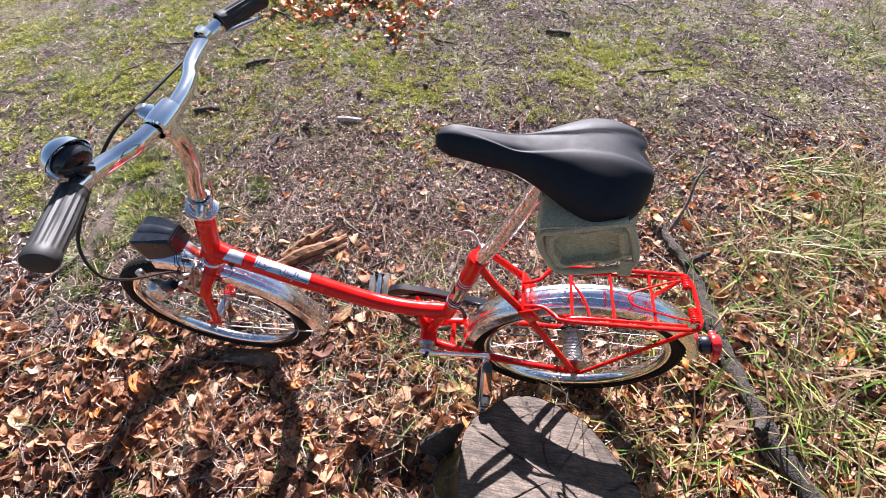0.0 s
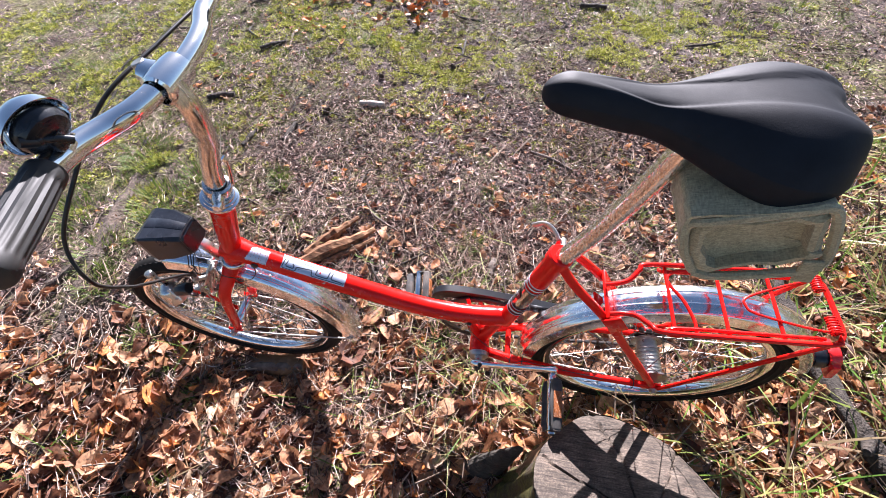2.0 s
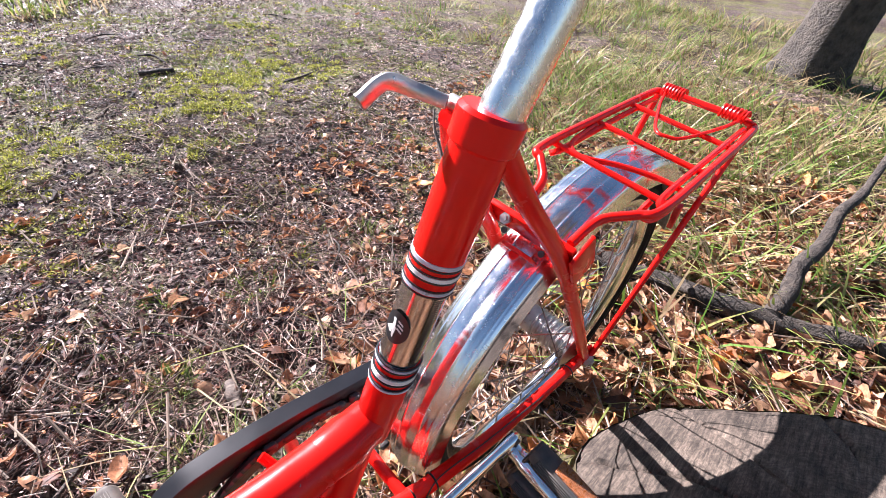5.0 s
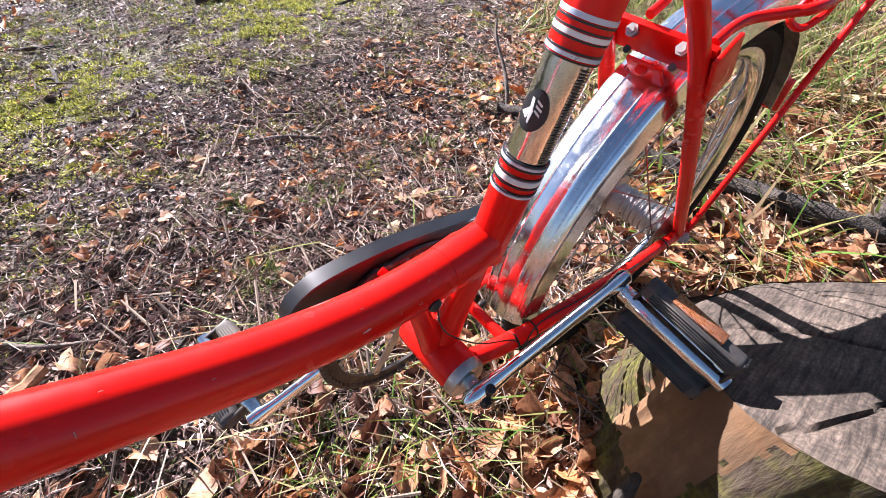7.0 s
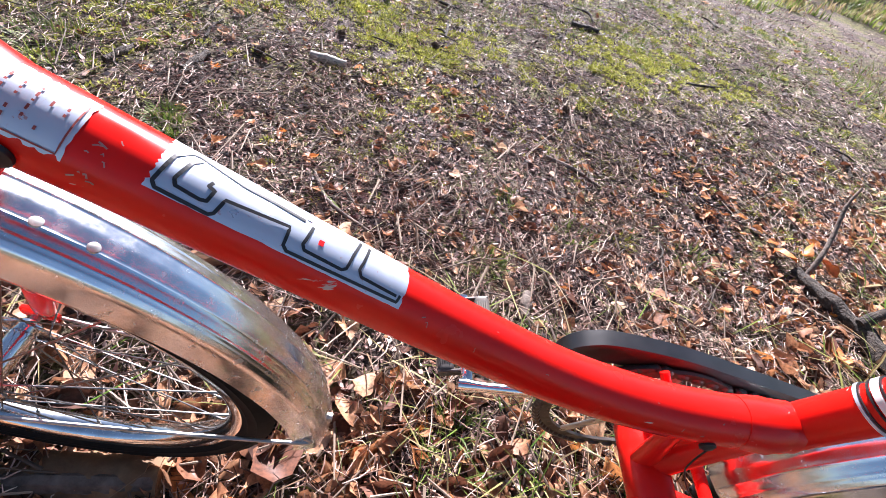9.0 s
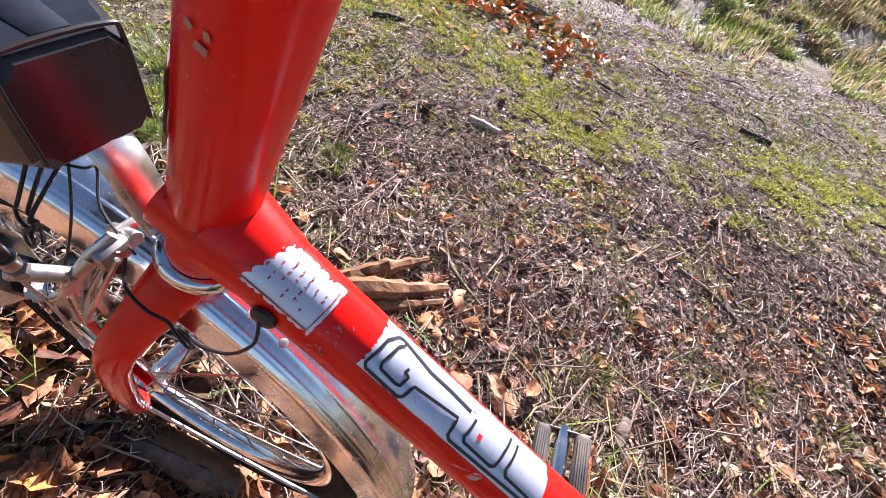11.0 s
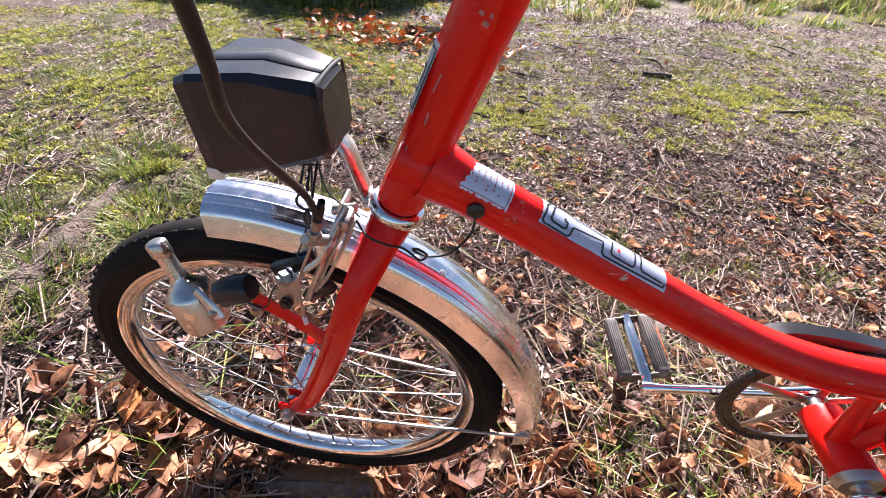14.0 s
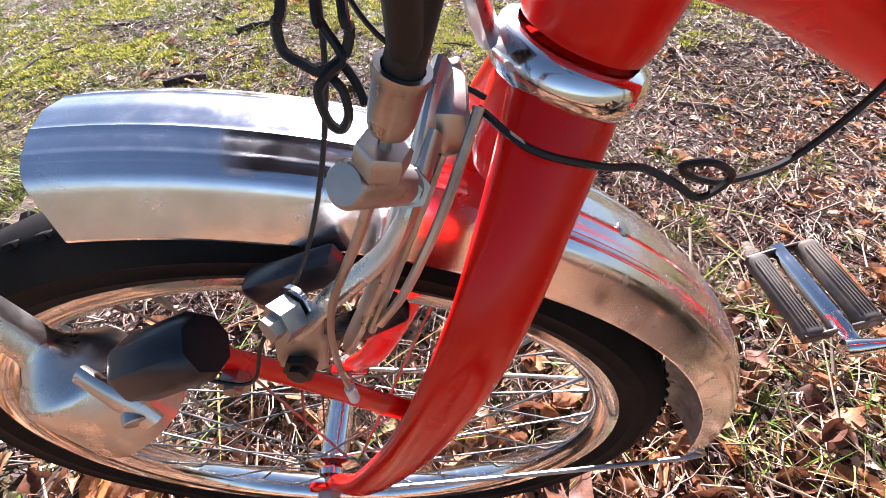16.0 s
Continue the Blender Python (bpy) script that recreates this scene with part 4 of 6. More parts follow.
for p, q in zip(loop, loop[1:] + loop[:1]):
    if (q - p).length < 1e-5:
        continue
    if link_mesh is None:
        proto = part("chain_link", rbox(bmesh.new(), (0.0075, 0.0075, 0.0125), Matrix(), 0.0022, 1), M_DARKSTEEL, chain)
        link_mesh = proto.data
        ob = proto
    else:
        ob = new("chain_link", link_mesh)
        ob.parent = chain
    ob.matrix_local = along((p + q) / 2, q - p)

# chain guard: a channel over the upper run, round at its front end
bm = bmesh.new()
guard_line = curve_points([(0.050, 0, 0.343), (0.043, 0, 0.358), (0.047, 0, 0.378), (0.062, 0, 0.390), (0.088, 0, 0.3935), (0.15, 0, 0.385), (0.244, 0, 0.359), (0.367, 0, 0.322), (0.450, 0, 0.297)], 8)
sect = [(0.050, -0.022), (0.050, -0.001), (0.0525, 0.002), (0.0665, 0.002), (0.068, 0.0), (0.068, -0.022), (0.0665, -0.022), (0.0665, -0.001), (0.0515, -0.001), (0.0515, -0.022)]
rows = []
for i, p in enumerate(guard_line):
    d = (guard_line[min(i + 1, len(guard_line) - 1)] - guard_line[max(i - 1, 0)]).normalized()
    up = Vector((-d.z, 0, d.x))
    rows.append([bm.verts.new((p.x + up.x * h, y, p.z + up.z * h)) for y, h in sect])
for a, b in zip(rows, rows[1:]):
    for k in range(len(sect)):
        bm.faces.new((a[k], a[(k + 1) % len(sect)], b[(k + 1) % len(sect)], b[k]))
bm.faces.new(rows[0])
bm.faces.new(rows[-1][::-1])
bmesh.ops.recalc_face_normals(bm, faces=bm.faces)
part("chain_guard", bm, M_CASE, bicycle, "dusty black plastic chain guard")
part("guard_bracket", sweep(bmesh.new(), [(0.13, 0.018, 0.37), (0.12, 0.04, 0.388)], 0.004, 8), M_RED, bicycle)

# fork
crown = HEAD_LOW - HEAD_DIR * 0.012
part("fork_crown", lathe(bmesh.new(), [(0, -0.030), (0.012, -0.028), (0.0165, -0.018), (0.0172, 0.008), (0.0160, 0.012), (0, 0.012)], along(crown, HEAD_DIR), 24), M_RED, bicycle)
for s in (-1, 1):
    end = FRONT + Vector((0.012, s * 0.047, 0.012))
    pts = [crown + Vector((0.004, s * 0.004, 0.008)), crown + Vector((-0.006, s * 0.022, -0.010)), Vector((-0.3285, 0.002 + s * 0.043, 0.494)), Vector((-0.353, 0.004 + s * 0.046, 0.430)), Vector((-0.382, 0.011 + s * 0.046, 0.362)), Vector((-0.410, 0.020 + s * 0.046, 0.304)), end]
    n = 6 * 6 + 1
    rad = [0.0114 - 0.0014 * (k / (n - 1)) ** 3 + 0.0052 * max(0.0, 1 - k / 11) for k in range(n)]
    part("fork_blade", sweep(bmesh.new(), curve_points(pts, 6), rad, 20, squash=0.62, side=(0, 1, 0)), M_RED, bicycle, "chipped red fork blade")
    part("fork_tip", rbox(bmesh.new(), (0.034, 0.005, 0.016), Matrix.Translation(FRONT + Vector((0.004, s * 0.0475, 0.003))) @ pose(0, 0, 0, 0, 18, 0), 0.004), M_RED, bicycle)
part("lower_headset", lathe(bmesh.new(), [(0.0165, -0.0085), (0.0200, -0.0080), (0.0218, -0.0050), (0.0218, -0.0025), (0.0204, 0.0012), (0.0188, 0.0022), (0.0165, 0.0025)], along(HEAD_LOW, HEAD_DIR), 36), M_CHROME, bicycle, "chromed lower headset cup")
headset = part("upper_headset", lathe(bmesh.new(), [(0.0175, -0.0045), (0.0225, -0.0040), (0.0258, -0.0020), (0.0268, 0.0010), (0.0262, 0.0035), (0.0240, 0.0050), (0.0226, 0.0054), (0.0224, 0.0064), (0.0236, 0.0074), (0.0234, 0.0090), (0.0212, 0.0104), (0.0200, 0.0106), (0.0198, 0.0116), (0.0208, 0.0126), (0.0204, 0.0142), (0.0140, 0.0150)], along(HEAD_TOP, HEAD_DIR), 40), M_CHROME, bicycle, "chromed upper headset cup")
collar_at = HEAD_TOP + HEAD_DIR * 0.0145
collar = part("stem_collar", lathe(bmesh.new(), [(0.0138, 0), (0.0180, 0.0008), (0.0188, 0.002), (0.0190, 0.018), (0.0184, 0.0205), (0.0170, 0.0215), (0.0138, 0.0215)], along(collar_at, HEAD_DIR), 32), M_POST, bicycle, "worn steel stem clamp collar")
part("clamp_ear", sweep(bmesh.new(), [(-0.205, -0.016, 0.7505), (-0.199, -0.030, 0.7502)], [0.0105, 0.0095], 18, squash=0.8, side=(1, 0, 0)), M_POST, collar)
part("clamp_bolt", cyl((-0.1985, -0.0370, 0.749), (-0.1, 1, 0), 0.0064, 0.012, 22), M_CHROME, collar, "round chromed bolt head")
lev0 = Vector((-0.194, 0.010, 0.753))
part("clamp_lever", tube([lev0 + Vector((-0.004, -0.004, -0.004)), lev0, lev0 + Vector((0.003, 0.002, 0.010)), lev0 + Vector((0.007, 0.004, 0.024)), lev0 + Vector((0.010, 0.004, 0.036)), lev0 + Vector((0.009, 0.003, 0.044))], [0.0065 - 0.0025 * k / 40 for k in range(41)], 12, squash=0.6, side=(1, 0, 0)), M_CHROME, collar, "bent chromed clamp lever")

# stem, handlebar, grips
STEM = [HEAD_TOP + HEAD_DIR * 0.01, Vector((-0.198, -0.001, 0.793)), Vector((-0.177, 0.000, 0.837)), Vector((-0.162, -0.009, 0.871)), Vector((-0.156, -0.012, 0.900)), Vector((-0.160, -0.012, 0.926))]
stem = part("stem", sweep(bmesh.new(), curve_points(STEM, 8), [0.0140] * 6 + [0.0128] * 35, 24), M_POST, bicycle, "bent steel handlebar stem")
part("bar_clamp", lathe(bmesh.new(), [(0.0140, -0.024), (0.0175, -0.022), (0.0185, -0.010), (0.0185, 0.010), (0.0175, 0.022), (0.0140, 0.024)], along((-0.166, -0.004, 0.926), (0.02, 1, 0)), 28), M_BAR, stem, "chromed bar clamp")
part("clamp_neck", sweep(bmesh.new(), [(-0.166, -0.004, 0.927), (-0.190, -0.003, 0.937)], [0.015, 0.0105], 18, squash=1.3, side=(0, 1, 0)), M_BAR, stem)
part("clamp_bolt", cyl((-0.188, -0.003, 0.932), (-0.2, 0, 1), 0.0075, 0.014, 18), M_STEEL, stem)
BAR = [(-0.157, -0.240, 0.949), (-0.175, -0.190, 0.945), (-0.189, -0.154, 0.941), (-0.192, -0.120, 0.936), (-0.187, -0.088, 0.930), (-0.176, -0.057, 0.927), (-0.170, -0.025, 0.926), (-0.164, 0.013, 0.926), (-0.165, 0.052, 0.927), (-0.172, 0.088, 0.928), (-0.185, 0.122, 0.930), (-0.191, 0.164, 0.932), (-0.189, 0.206, 0.935), (-0.172, 0.245, 0.939), (-0.140, 0.300, 0.944)]
bar_line = curve_points(BAR, 6)
handlebar = part("handlebar", sweep(bmesh.new(), bar_line, 0.0116, 24), M_BAR, bicycle, "curved chromed handlebar")


def grip(p0, p1):
    p0, p1 = Vector(p0), Vector(p1)
    m, n = along(p0, p1 - p0), (p1 - p0).length
    bm = bmesh.new()
    seg, rows = 64, []
    for h, r, flute in ((0.0, 0.0120, 0), (0.002, 0.0150, 0), (0.012, 0.0154, 0), (0.015, 0.0148, 0.0009), (0.020, 0.0152, 0.0013), (n * 0.5, 0.0159, 0.0013), (n - 0.018, 0.0156, 0.0013), (n - 0.013, 0.0160, 0.0006), (n - 0.011, 0.0163, 0), (n - 0.003, 0.0163, 0), (n, 0.0150, 0), (n + 0.002, 0.008, 0)):
        rows.append([bm.verts.new(m @ Vector(((r - flute * (0.5 + 0.5 * math.cos(k / seg * 2 * math.pi * 16))) * math.cos(a), (r - flute * (0.5 + 0.5 * math.cos(k / seg * 2 * math.pi * 16))) * math.sin(a), h))) for k, a in ((k, 2 * math.pi * k / seg) for k in range(seg))])
    for a, b in zip(rows, rows[1:]):
        for k in range(seg):
            bm.faces.new((a[k], a[(k + 1) % seg], b[(k + 1) % seg], b[k]))
    bm.faces.new(rows[-1])
    return part("grip", bm, M_GRIP, handlebar, "fluted grey-black rubber grip")


grip((-0.188, -0.156, 0.942), (-0.149, -0.261, 0.950))
grip((-0.180, 0.228, 0.941), (-0.134, 0.312, 0.944))
brake_clamp = part("brake_lever", tube([(-0.196, 0.196, 0.940), (-0.206, 0.212, 0.926), (-0.196, 0.250, 0.912), (-0.160, 0.312, 0.905)], [0.006] * 8 + [0.0045] * 17, 10), M_BAR, bicycle, "chromed brake lever")
part("lever_clamp", lathe(bmesh.new(), [(0.0112, -0.007), (0.0145, -0.006), (0.0145, 0.006), (0.0112, 0.007)], along((-0.193, 0.190, 0.939), (0.0, 1, 0)), 24), M_BAR, brake_clamp)

# bell
bell_at, bell_up = Vector((-0.190, -0.131, 0.967)), Vector((-0.75, 0.26, 0.48)).normalized()
bell = part("bell", lathe(bmesh.new(), [(0.0, 0.023), (0.007, 0.0225), (0.016, 0.0195), (0.0225, 0.0145), (0.0272, 0.0075), (0.0286, 0.0015), (0.0290, 0.0), (0.0276, 0.0)], along(bell_at, bell_up), 40), M_BAR, bicycle, "chromed domed bell")
part("bell_base", lathe(bmesh.new(), [(0, -0.013), (0.012, -0.013), (0.0195, -0.010), (0.0225, -0.004), (0.0225, 0.001), (0, 0.001)], along(bell_at, bell_up), 28), M_PLASTIC, bell, "black plastic bell base")
part("bell_stalk", tube([bell_at - bell_up * 0.009, bell_at - bell_up * 0.011 + Vector((-0.002, 0.001, -0.009)), Vector((-0.195, -0.128, 0.950))], 0.0075, 12), M_PLASTIC, bell)
lever_at = bell_at - bell_up * 0.015
part("thumb_lever", tube([lever_at + Vector((0.004, 0.008, -0.008)), lever_at, lever_at + Vector((-0.006, -0.010, 0.006)), lever_at + Vector((-0.010, -0.018, 0.012))], [0.0038] * 14 + [0.0052] * 11, 10), M_PLASTIC, bell, "black thumb lever")
part("bell_clamp", lathe(bmesh.new(), [(0.0112, -0.006), (0.0150, -0.005), (0.0150, 0.005), (0.0112, 0.006)], along((-0.196, -0.128, 0.941), (0.15, -1, 0)), 24), M_CHROME, bell)

# brake cable, from the right lever over the bar and round to the front brake
part("brake_cable", tube([(-0.200, 0.186, 0.929), (-0.213, 0.062, 0.929), (-0.234, -0.032, 0.920), (-0.260, -0.109, 0.8734), (-0.290, -0.1513, 0.8207), (-0.2865, -0.171, 0.7688), (-0.3066, -0.141, 0.705), (-0.3216, -0.1168, 0.6689), (-0.3305, -0.066, 0.608), (-0.3345, -0.0492, 0.5790)], 0.0023, 10), M_CABLE, bicycle, "black sheathed brake cable")
brake = new("front_brake")
brake.parent = bicycle
brake["label"] = "grey side-pull caliper brake with cable adjuster"
adj = Vector((-0.3385, -0.0475, 0.5692))
adj_up = Vector((0.37, -0.14, 0.92)).normalized()
part("cable_boot", lathe(bmesh.new(), [(0.0022, 0.026), (0.0026, 0.025), (0.0028, 0.007), (0, 0.007)], along(adj, adj_up), 18), M_CABLE, brake, "black rubber cable boot")
part("cable_adjuster", lathe(bmesh.new(), [(0, -0.001), (0.0030, -0.001), (0.0034, 0.000), (0.0036, 0.002), (0.0037, 0.0075), (0.0040, 0.0080), (0.0039, 0.0092), (0.0030, 0.0092), (0.0028, 0.0080), (0, 0.0080)], along(adj, adj_up), 22), M_STEEL, brake, "knurled cable adjuster barrel")
part("lock_nut", lathe(bmesh.new(), [(0, -0.0035), (0.0042, -0.0035), (0.0046, -0.0025), (0.0046, 0.0006), (0.0040, 0.0014), (0, 0.0014)], along(adj - adj_up * 0.0055, adj_up), 6), M_STEEL, brake)
part("stirrup", lathe(bmesh.new(), [(0, 0.000), (0.0034, 0.000), (0.0042, 0.001), (0.0042, 0.022), (0.0036, 0.0235), (0, 0.0235)], along((-0.3478, -0.0485, 0.5600), (0.36, 0.70, -0.62)), 22), M_STEEL, brake, "cast cable stirrup")
part("pivot_nut", hexnut((-0.3400, -0.0325, 0.5460), (0.10, -0.85, 0.40), 0.0044, 0.004), M_STEEL, brake)
part("caliper_body", rbox(bmesh.new(), (0.009, 0.018, 0.014), pose(-0.331, -0.016, 0.552, 10, 12, 0), 0.004), M_STEEL, brake, "grey cast caliper body")
part("pivot_bolt", cyl((-0.344, -0.006, 0.552), (1, 0, 0.2), 0.0038, 0.018, 16), M_STEEL, brake)
for pts, r in ((((-0.331, -0.012, 0.560), (-0.336, -0.024, 0.552), (-0.343, -0.031, 0.537), (-0.356, -0.030, 0.508), (-0.371, -0.027, 0.478)), 0.0056), (((-0.334, -0.024, 0.552), (-0.340, -0.034, 0.542), (-0.349, -0.036, 0.529), (-0.366, -0.036, 0.514), (-0.380, -0.033, 0.498)), 0.0050), (((-0.332, -0.006, 0.556), (-0.338, -0.020, 0.545), (-0.350, -0.024, 0.520), (-0.362, -0.020, 0.486)), 0.0050), (((-0.336, -0.010, 0.556), (-0.338, 0.014, 0.552), (-0.350, 0.036, 0.530), (-0.368, 0.050, 0.480)), 0.0048)):
    part("brake_arm", tube(pts, r * 0.86, 14, squash=0.5, side=(1, 0, 0)), M_DYNAMO, brake)
for pts in (((-0.324, -0.019, 0.554), (-0.334, -0.027, 0.533), (-0.346, -0.033, 0.512), (-0.356, -0.034, 0.498)), ((-0.327, -0.016, 0.556), (-0.337, -0.025, 0.538), (-0.349, -0.031, 0.515), (-0.360, -0.032, 0.492))):
    part("brake_spring", tube(pts, 0.0014, 8), M_STEEL, brake)
part("anchor_plate", tube([(-0.379, -0.0305, 0.502), (-0.383, -0.0305, 0.490), (-0.387, -0.0305, 0.476), (-0.389, -0.0305, 0.468)], [0.0070] * 8 + [0.0085] * 10 + [0.0082] * 4 + [0.0070, 0.0055, 0.003], 18, squash=0.22, side=(0, 1, 0)), M_STEEL, brake, "rounded steel anchor plate")
part("anchor_bolt", hexnut((-0.387, -0.032, 0.476), (-0.10, -1, 0.15), 0.0056, 0.004), M_DARKSTEEL, brake)
part("cable_anchor", hexnut((-0.378, -0.034, 0.507), (-0.55, -0.75, 0.25), 0.0060, 0.006), M_STEEL, brake)
part("washer", cyl((-0.3765, -0.032, 0.507), (-0.55, -0.75, 0.25), 0.0072, 0.0018, 18), M_CHROME, brake)
part("inner_cable", tube([adj, (-0.348, -0.046, 0.548), (-0.364, -0.040, 0.516), (-0.371, -0.038, 0.490), (-0.374, -0.037, 0.460)], 0.0011, 6), M_STEEL, brake)
part("cable_end", cyl((-0.3735, -0.037, 0.465), (-0.05, 0, -1), 0.0020, 0.009, 10), M_WHITE, brake, "pale crimped cable end")
part("brake_pad", rbox(bmesh.new(), (0.034, 0.010, 0.011), Matrix.Translation((-0.386, -0.012, 0.497)) @ pose(0, 0, 0, 0, -16, 0), 0.002), M_PLASTIC, brake)
part("brake_pad", rbox(bmesh.new(), (0.030, 0.009, 0.010), Matrix.Translation((-0.366, -0.016, 0.474)) @ pose(0, 0, 0, 0, -30, 0), 0.002), M_PLASTIC, brake)
part("brake_pad", rbox(bmesh.new(), (0.040, 0.009, 0.010), Matrix.Translation((-0.395, 0.058, 0.468)) @ pose(0, 0, 0, 0, -16, 0), 0.002), M_PLASTIC, brake)

# headlamp on its bracket
bm = bmesh.new()
faces = []
for x, y0, y1, z0, z1, c in ((-0.4085, -0.031, 0.036, 0.594, 0.652, 0.003), (-0.400, -0.033, 0.038, 0.593, 0.655, 0.003), (-0.365, -0.031, 0.035, 0.597, 0.656, 0.004), (-0.335, -0.024, 0.027, 0.601, 0.649, 0.006), (-0.330, -0.021, 0.024, 0.605, 0.644, 0.006)):
    faces.append([bm.verts.new((x, y, z)) for y, z in ((y0 + c, z0), (y1 - c, z0), (y1, z0 + c), (y1, z1 - c), (y1 - c, z1), (y0 + c, z1), (y0, z1 - c), (y0, z0 + c))])
for a, b in zip(faces, faces[1:]):
    for k in range(8):
        bm.faces.new((a[k], a[(k + 1) % 8], b[(k + 1) % 8], b[k]))
bm.faces.new(faces[0][::-1])
bm.faces.new(faces[-1])
bmesh.ops.recalc_face_normals(bm, faces=bm.faces)
lamp = part("headlamp", bm, M_PLASTIC, bicycle, "angular black plastic headlamp housing")
lamp.data.set_sharp_from_angle(angle=radians(15))
bm = bmesh.new()
band = []
for x, w, z in ((-0.4005, 0.0105, 0.6550), (-0.383, 0.0100, 0.6555), (-0.365, 0.0092, 0.6560), (-0.350, 0.0082, 0.6525), (-0.3345, 0.0070, 0.6488)):
    band.append([bm.verts.new((x, 0.0025 + y, z + h)) for y, h in ((-w, -0.001), (-w, 0.0003), (-w + 0.0004, 0.0006), (w - 0.0004, 0.0006), (w, 0.0003), (w, -0.001))])
for a, b in zip(band, band[1:]):
    for k in range(5):
        bm.faces.new((a[k], a[k + 1], b[k + 1], b[k]))
bm.faces.new(band[0])
bm.faces.new(band[-1][::-1])
bmesh.ops.recalc_face_normals(bm, faces=bm.faces)
part("top_band", bm, M_PLASTIC, lamp)
part("back_rim", tube([(-0.3310, -0.021, 0.607), (-0.3310, -0.0215, 0.642), (-0.3315, -0.016, 0.6485), (-0.3315, 0.019, 0.6485), (-0.3310, 0.0245, 0.642), (-0.3310, 0.024, 0.607)], 0.0011, 8, 4), M_CASE, lamp)
part("lens", rbox(bmesh.new(), (0.004, 0.058, 0.050), pose(-0.4095, 0.0025, 0.623), 0.0018), M_LENS, lamp, "clear ribbed lamp lens")
part("reflector_tab", rbox(bmesh.new(), (0.010, 0.006, 0.008), pose(-0.404, -0.030, 0.594), 0.001), M_WHITE, lamp)
part("lamp_bracket", tube([(-0.334, 0.004, 0.606), (-0.328, 0.004, 0.595), (-0.324, 0.005, 0.575), (-0.320, 0.006, 0.560)], 0.0105, 12, squash=0.30, side=(1, 0, 0)), M_DYNAMO, bicycle, "grey metal lamp bracket")

# bottle dynamo
d0, d1 = Vector((-0.4955, -0.0145, 0.5110)), Vector((-0.4780, -0.0230, 0.4260))
dd = (d1 - d0).normalized()
dynamo = part("dynamo", lathe(bmesh.new(), [(0, 0.010), (0.0066, 0.010), (0.0070, 0.032), (0.0082, 0.037), (0.0130, 0.043), (0.0185, 0.048), (0.0200, 0.052), (0.0204, 0.084), (0.0195, 0.087), (0.014, 0.089), (0, 0.089)], along(d0, dd), 32), M_DYNAMO, bicycle, "dull aluminium bottle dynamo")
bm = lathe(bmesh.new(), [(0, -0.003), (0.005, -0.003), (0.0070, -0.002), (0.0077, -0.0005), (0.0077, 0.010), (0.0066, 0.012), (0, 0.012)], Matrix(), 48)
for v in bm.verts:
    if v.co.xy.length > 0.0073:
        turn = math.atan2(v.co.y, v.co.x) * 24 / (2 * math.pi)
        v.co.xy *= 1.06 if turn % 1 < 0.5 else 0.97
bmesh.ops.transform(bm, matrix=along(d0, dd), verts=bm.verts)
part("drive_knob", bm, M_DYNAMO, dynamo, "knurled drive knob")
part("dynamo_cap", lathe(bmesh.new(), [(0, -0.016), (0.0110, -0.016), (0.0124, -0.013), (0.0124, 0.011), (0.0105, 0.014), (0, 0.014)], along(Vector((-0.431, -0.028, 0.480)), Vector((1, 0.10, 0.30))), 8), M_PLASTIC, dynamo, "black plastic terminal cap")
part("dynamo_lug", tube([(-0.466, -0.030, 0.476), (-0.455, -0.036, 0.468), (-0.448, -0.040, 0.456)], 0.006, 12, squash=0.5, side=(0, 1, 0)), M_DYNAMO, dynamo)
part("lug_screw", cyl((-0.452, -0.038, 0.462), (0.4, -0.9, -0.3), 0.0042, 0.005, 14), M_STEEL, dynamo)
part("dynamo_bracket", tube([(-0.350, -0.028, 0.412), (-0.370, -0.026, 0.423), (-0.398, -0.022, 0.443), (-0.426, -0.020, 0.464)], [0.0095] * 9 + [0.0085] * 16, 12, squash=0.28, side=(0, 1, 0)), M_RED, bicycle, "red dynamo arm")
part("bracket_bolt", hexnut((-0.4235, -0.022, 0.452), (0, -1, 0), 0.0065, 0.005), M_STEEL, bicycle)

# thin wires
wires = new("wiring")
wires.parent = bicycle
wires["label"] = "thin black lighting wires in loose loops"
part("plug", lathe(bmesh.new(), [(0.0062, 0), (0.0062, 0.002), (0.0045, 0.0035), (0, 0.004)], along((-0.241, -0.0155, 0.5680), (0, -1, -0.1)), 16), M_PLASTIC, wires)
part("plug", lathe(bmesh.new(), [(0.0055, 0), (0.0055, 0.002), (0.003, 0.0035), (0, 0.004)], along((0.128, -0.0180, 0.3990), (0, -1, 0.0)), 16), M_PLASTIC, wires)
part("wire", tube([(-0.241, -0.019, 0.568), (-0.243, -0.023, 0.554), (-0.256, -0.026, 0.538), (-0.270, -0.028, 0.5345), (-0.279, -0.028, 0.537), (-0.282, -0.029, 0.541), (-0.277, -0.031, 0.5425), (-0.272, -0.031, 0.538), (-0.277, -0.031, 0.533), (-0.283, -0.030, 0.537), (-0.290, -0.028, 0.5405), (-0.300, -0.029, 0.543), (-0.314, -0.026, 0.547), (-0.324, -0.016, 0.552)], 0.0009, 6), M_CABLE, wires)
part("wire", tube([(-0.322, -0.012, 0.552), (-0.344, -0.006, 0.566), (-0.352, 0.004, 0.580), (-0.346, -0.004, 0.588), (-0.356, -0.010, 0.592), (-0.352, -0.004, 0.600), (-0.345, 0.0, 0.605)], 0.0007, 6), M_CABLE, wires)
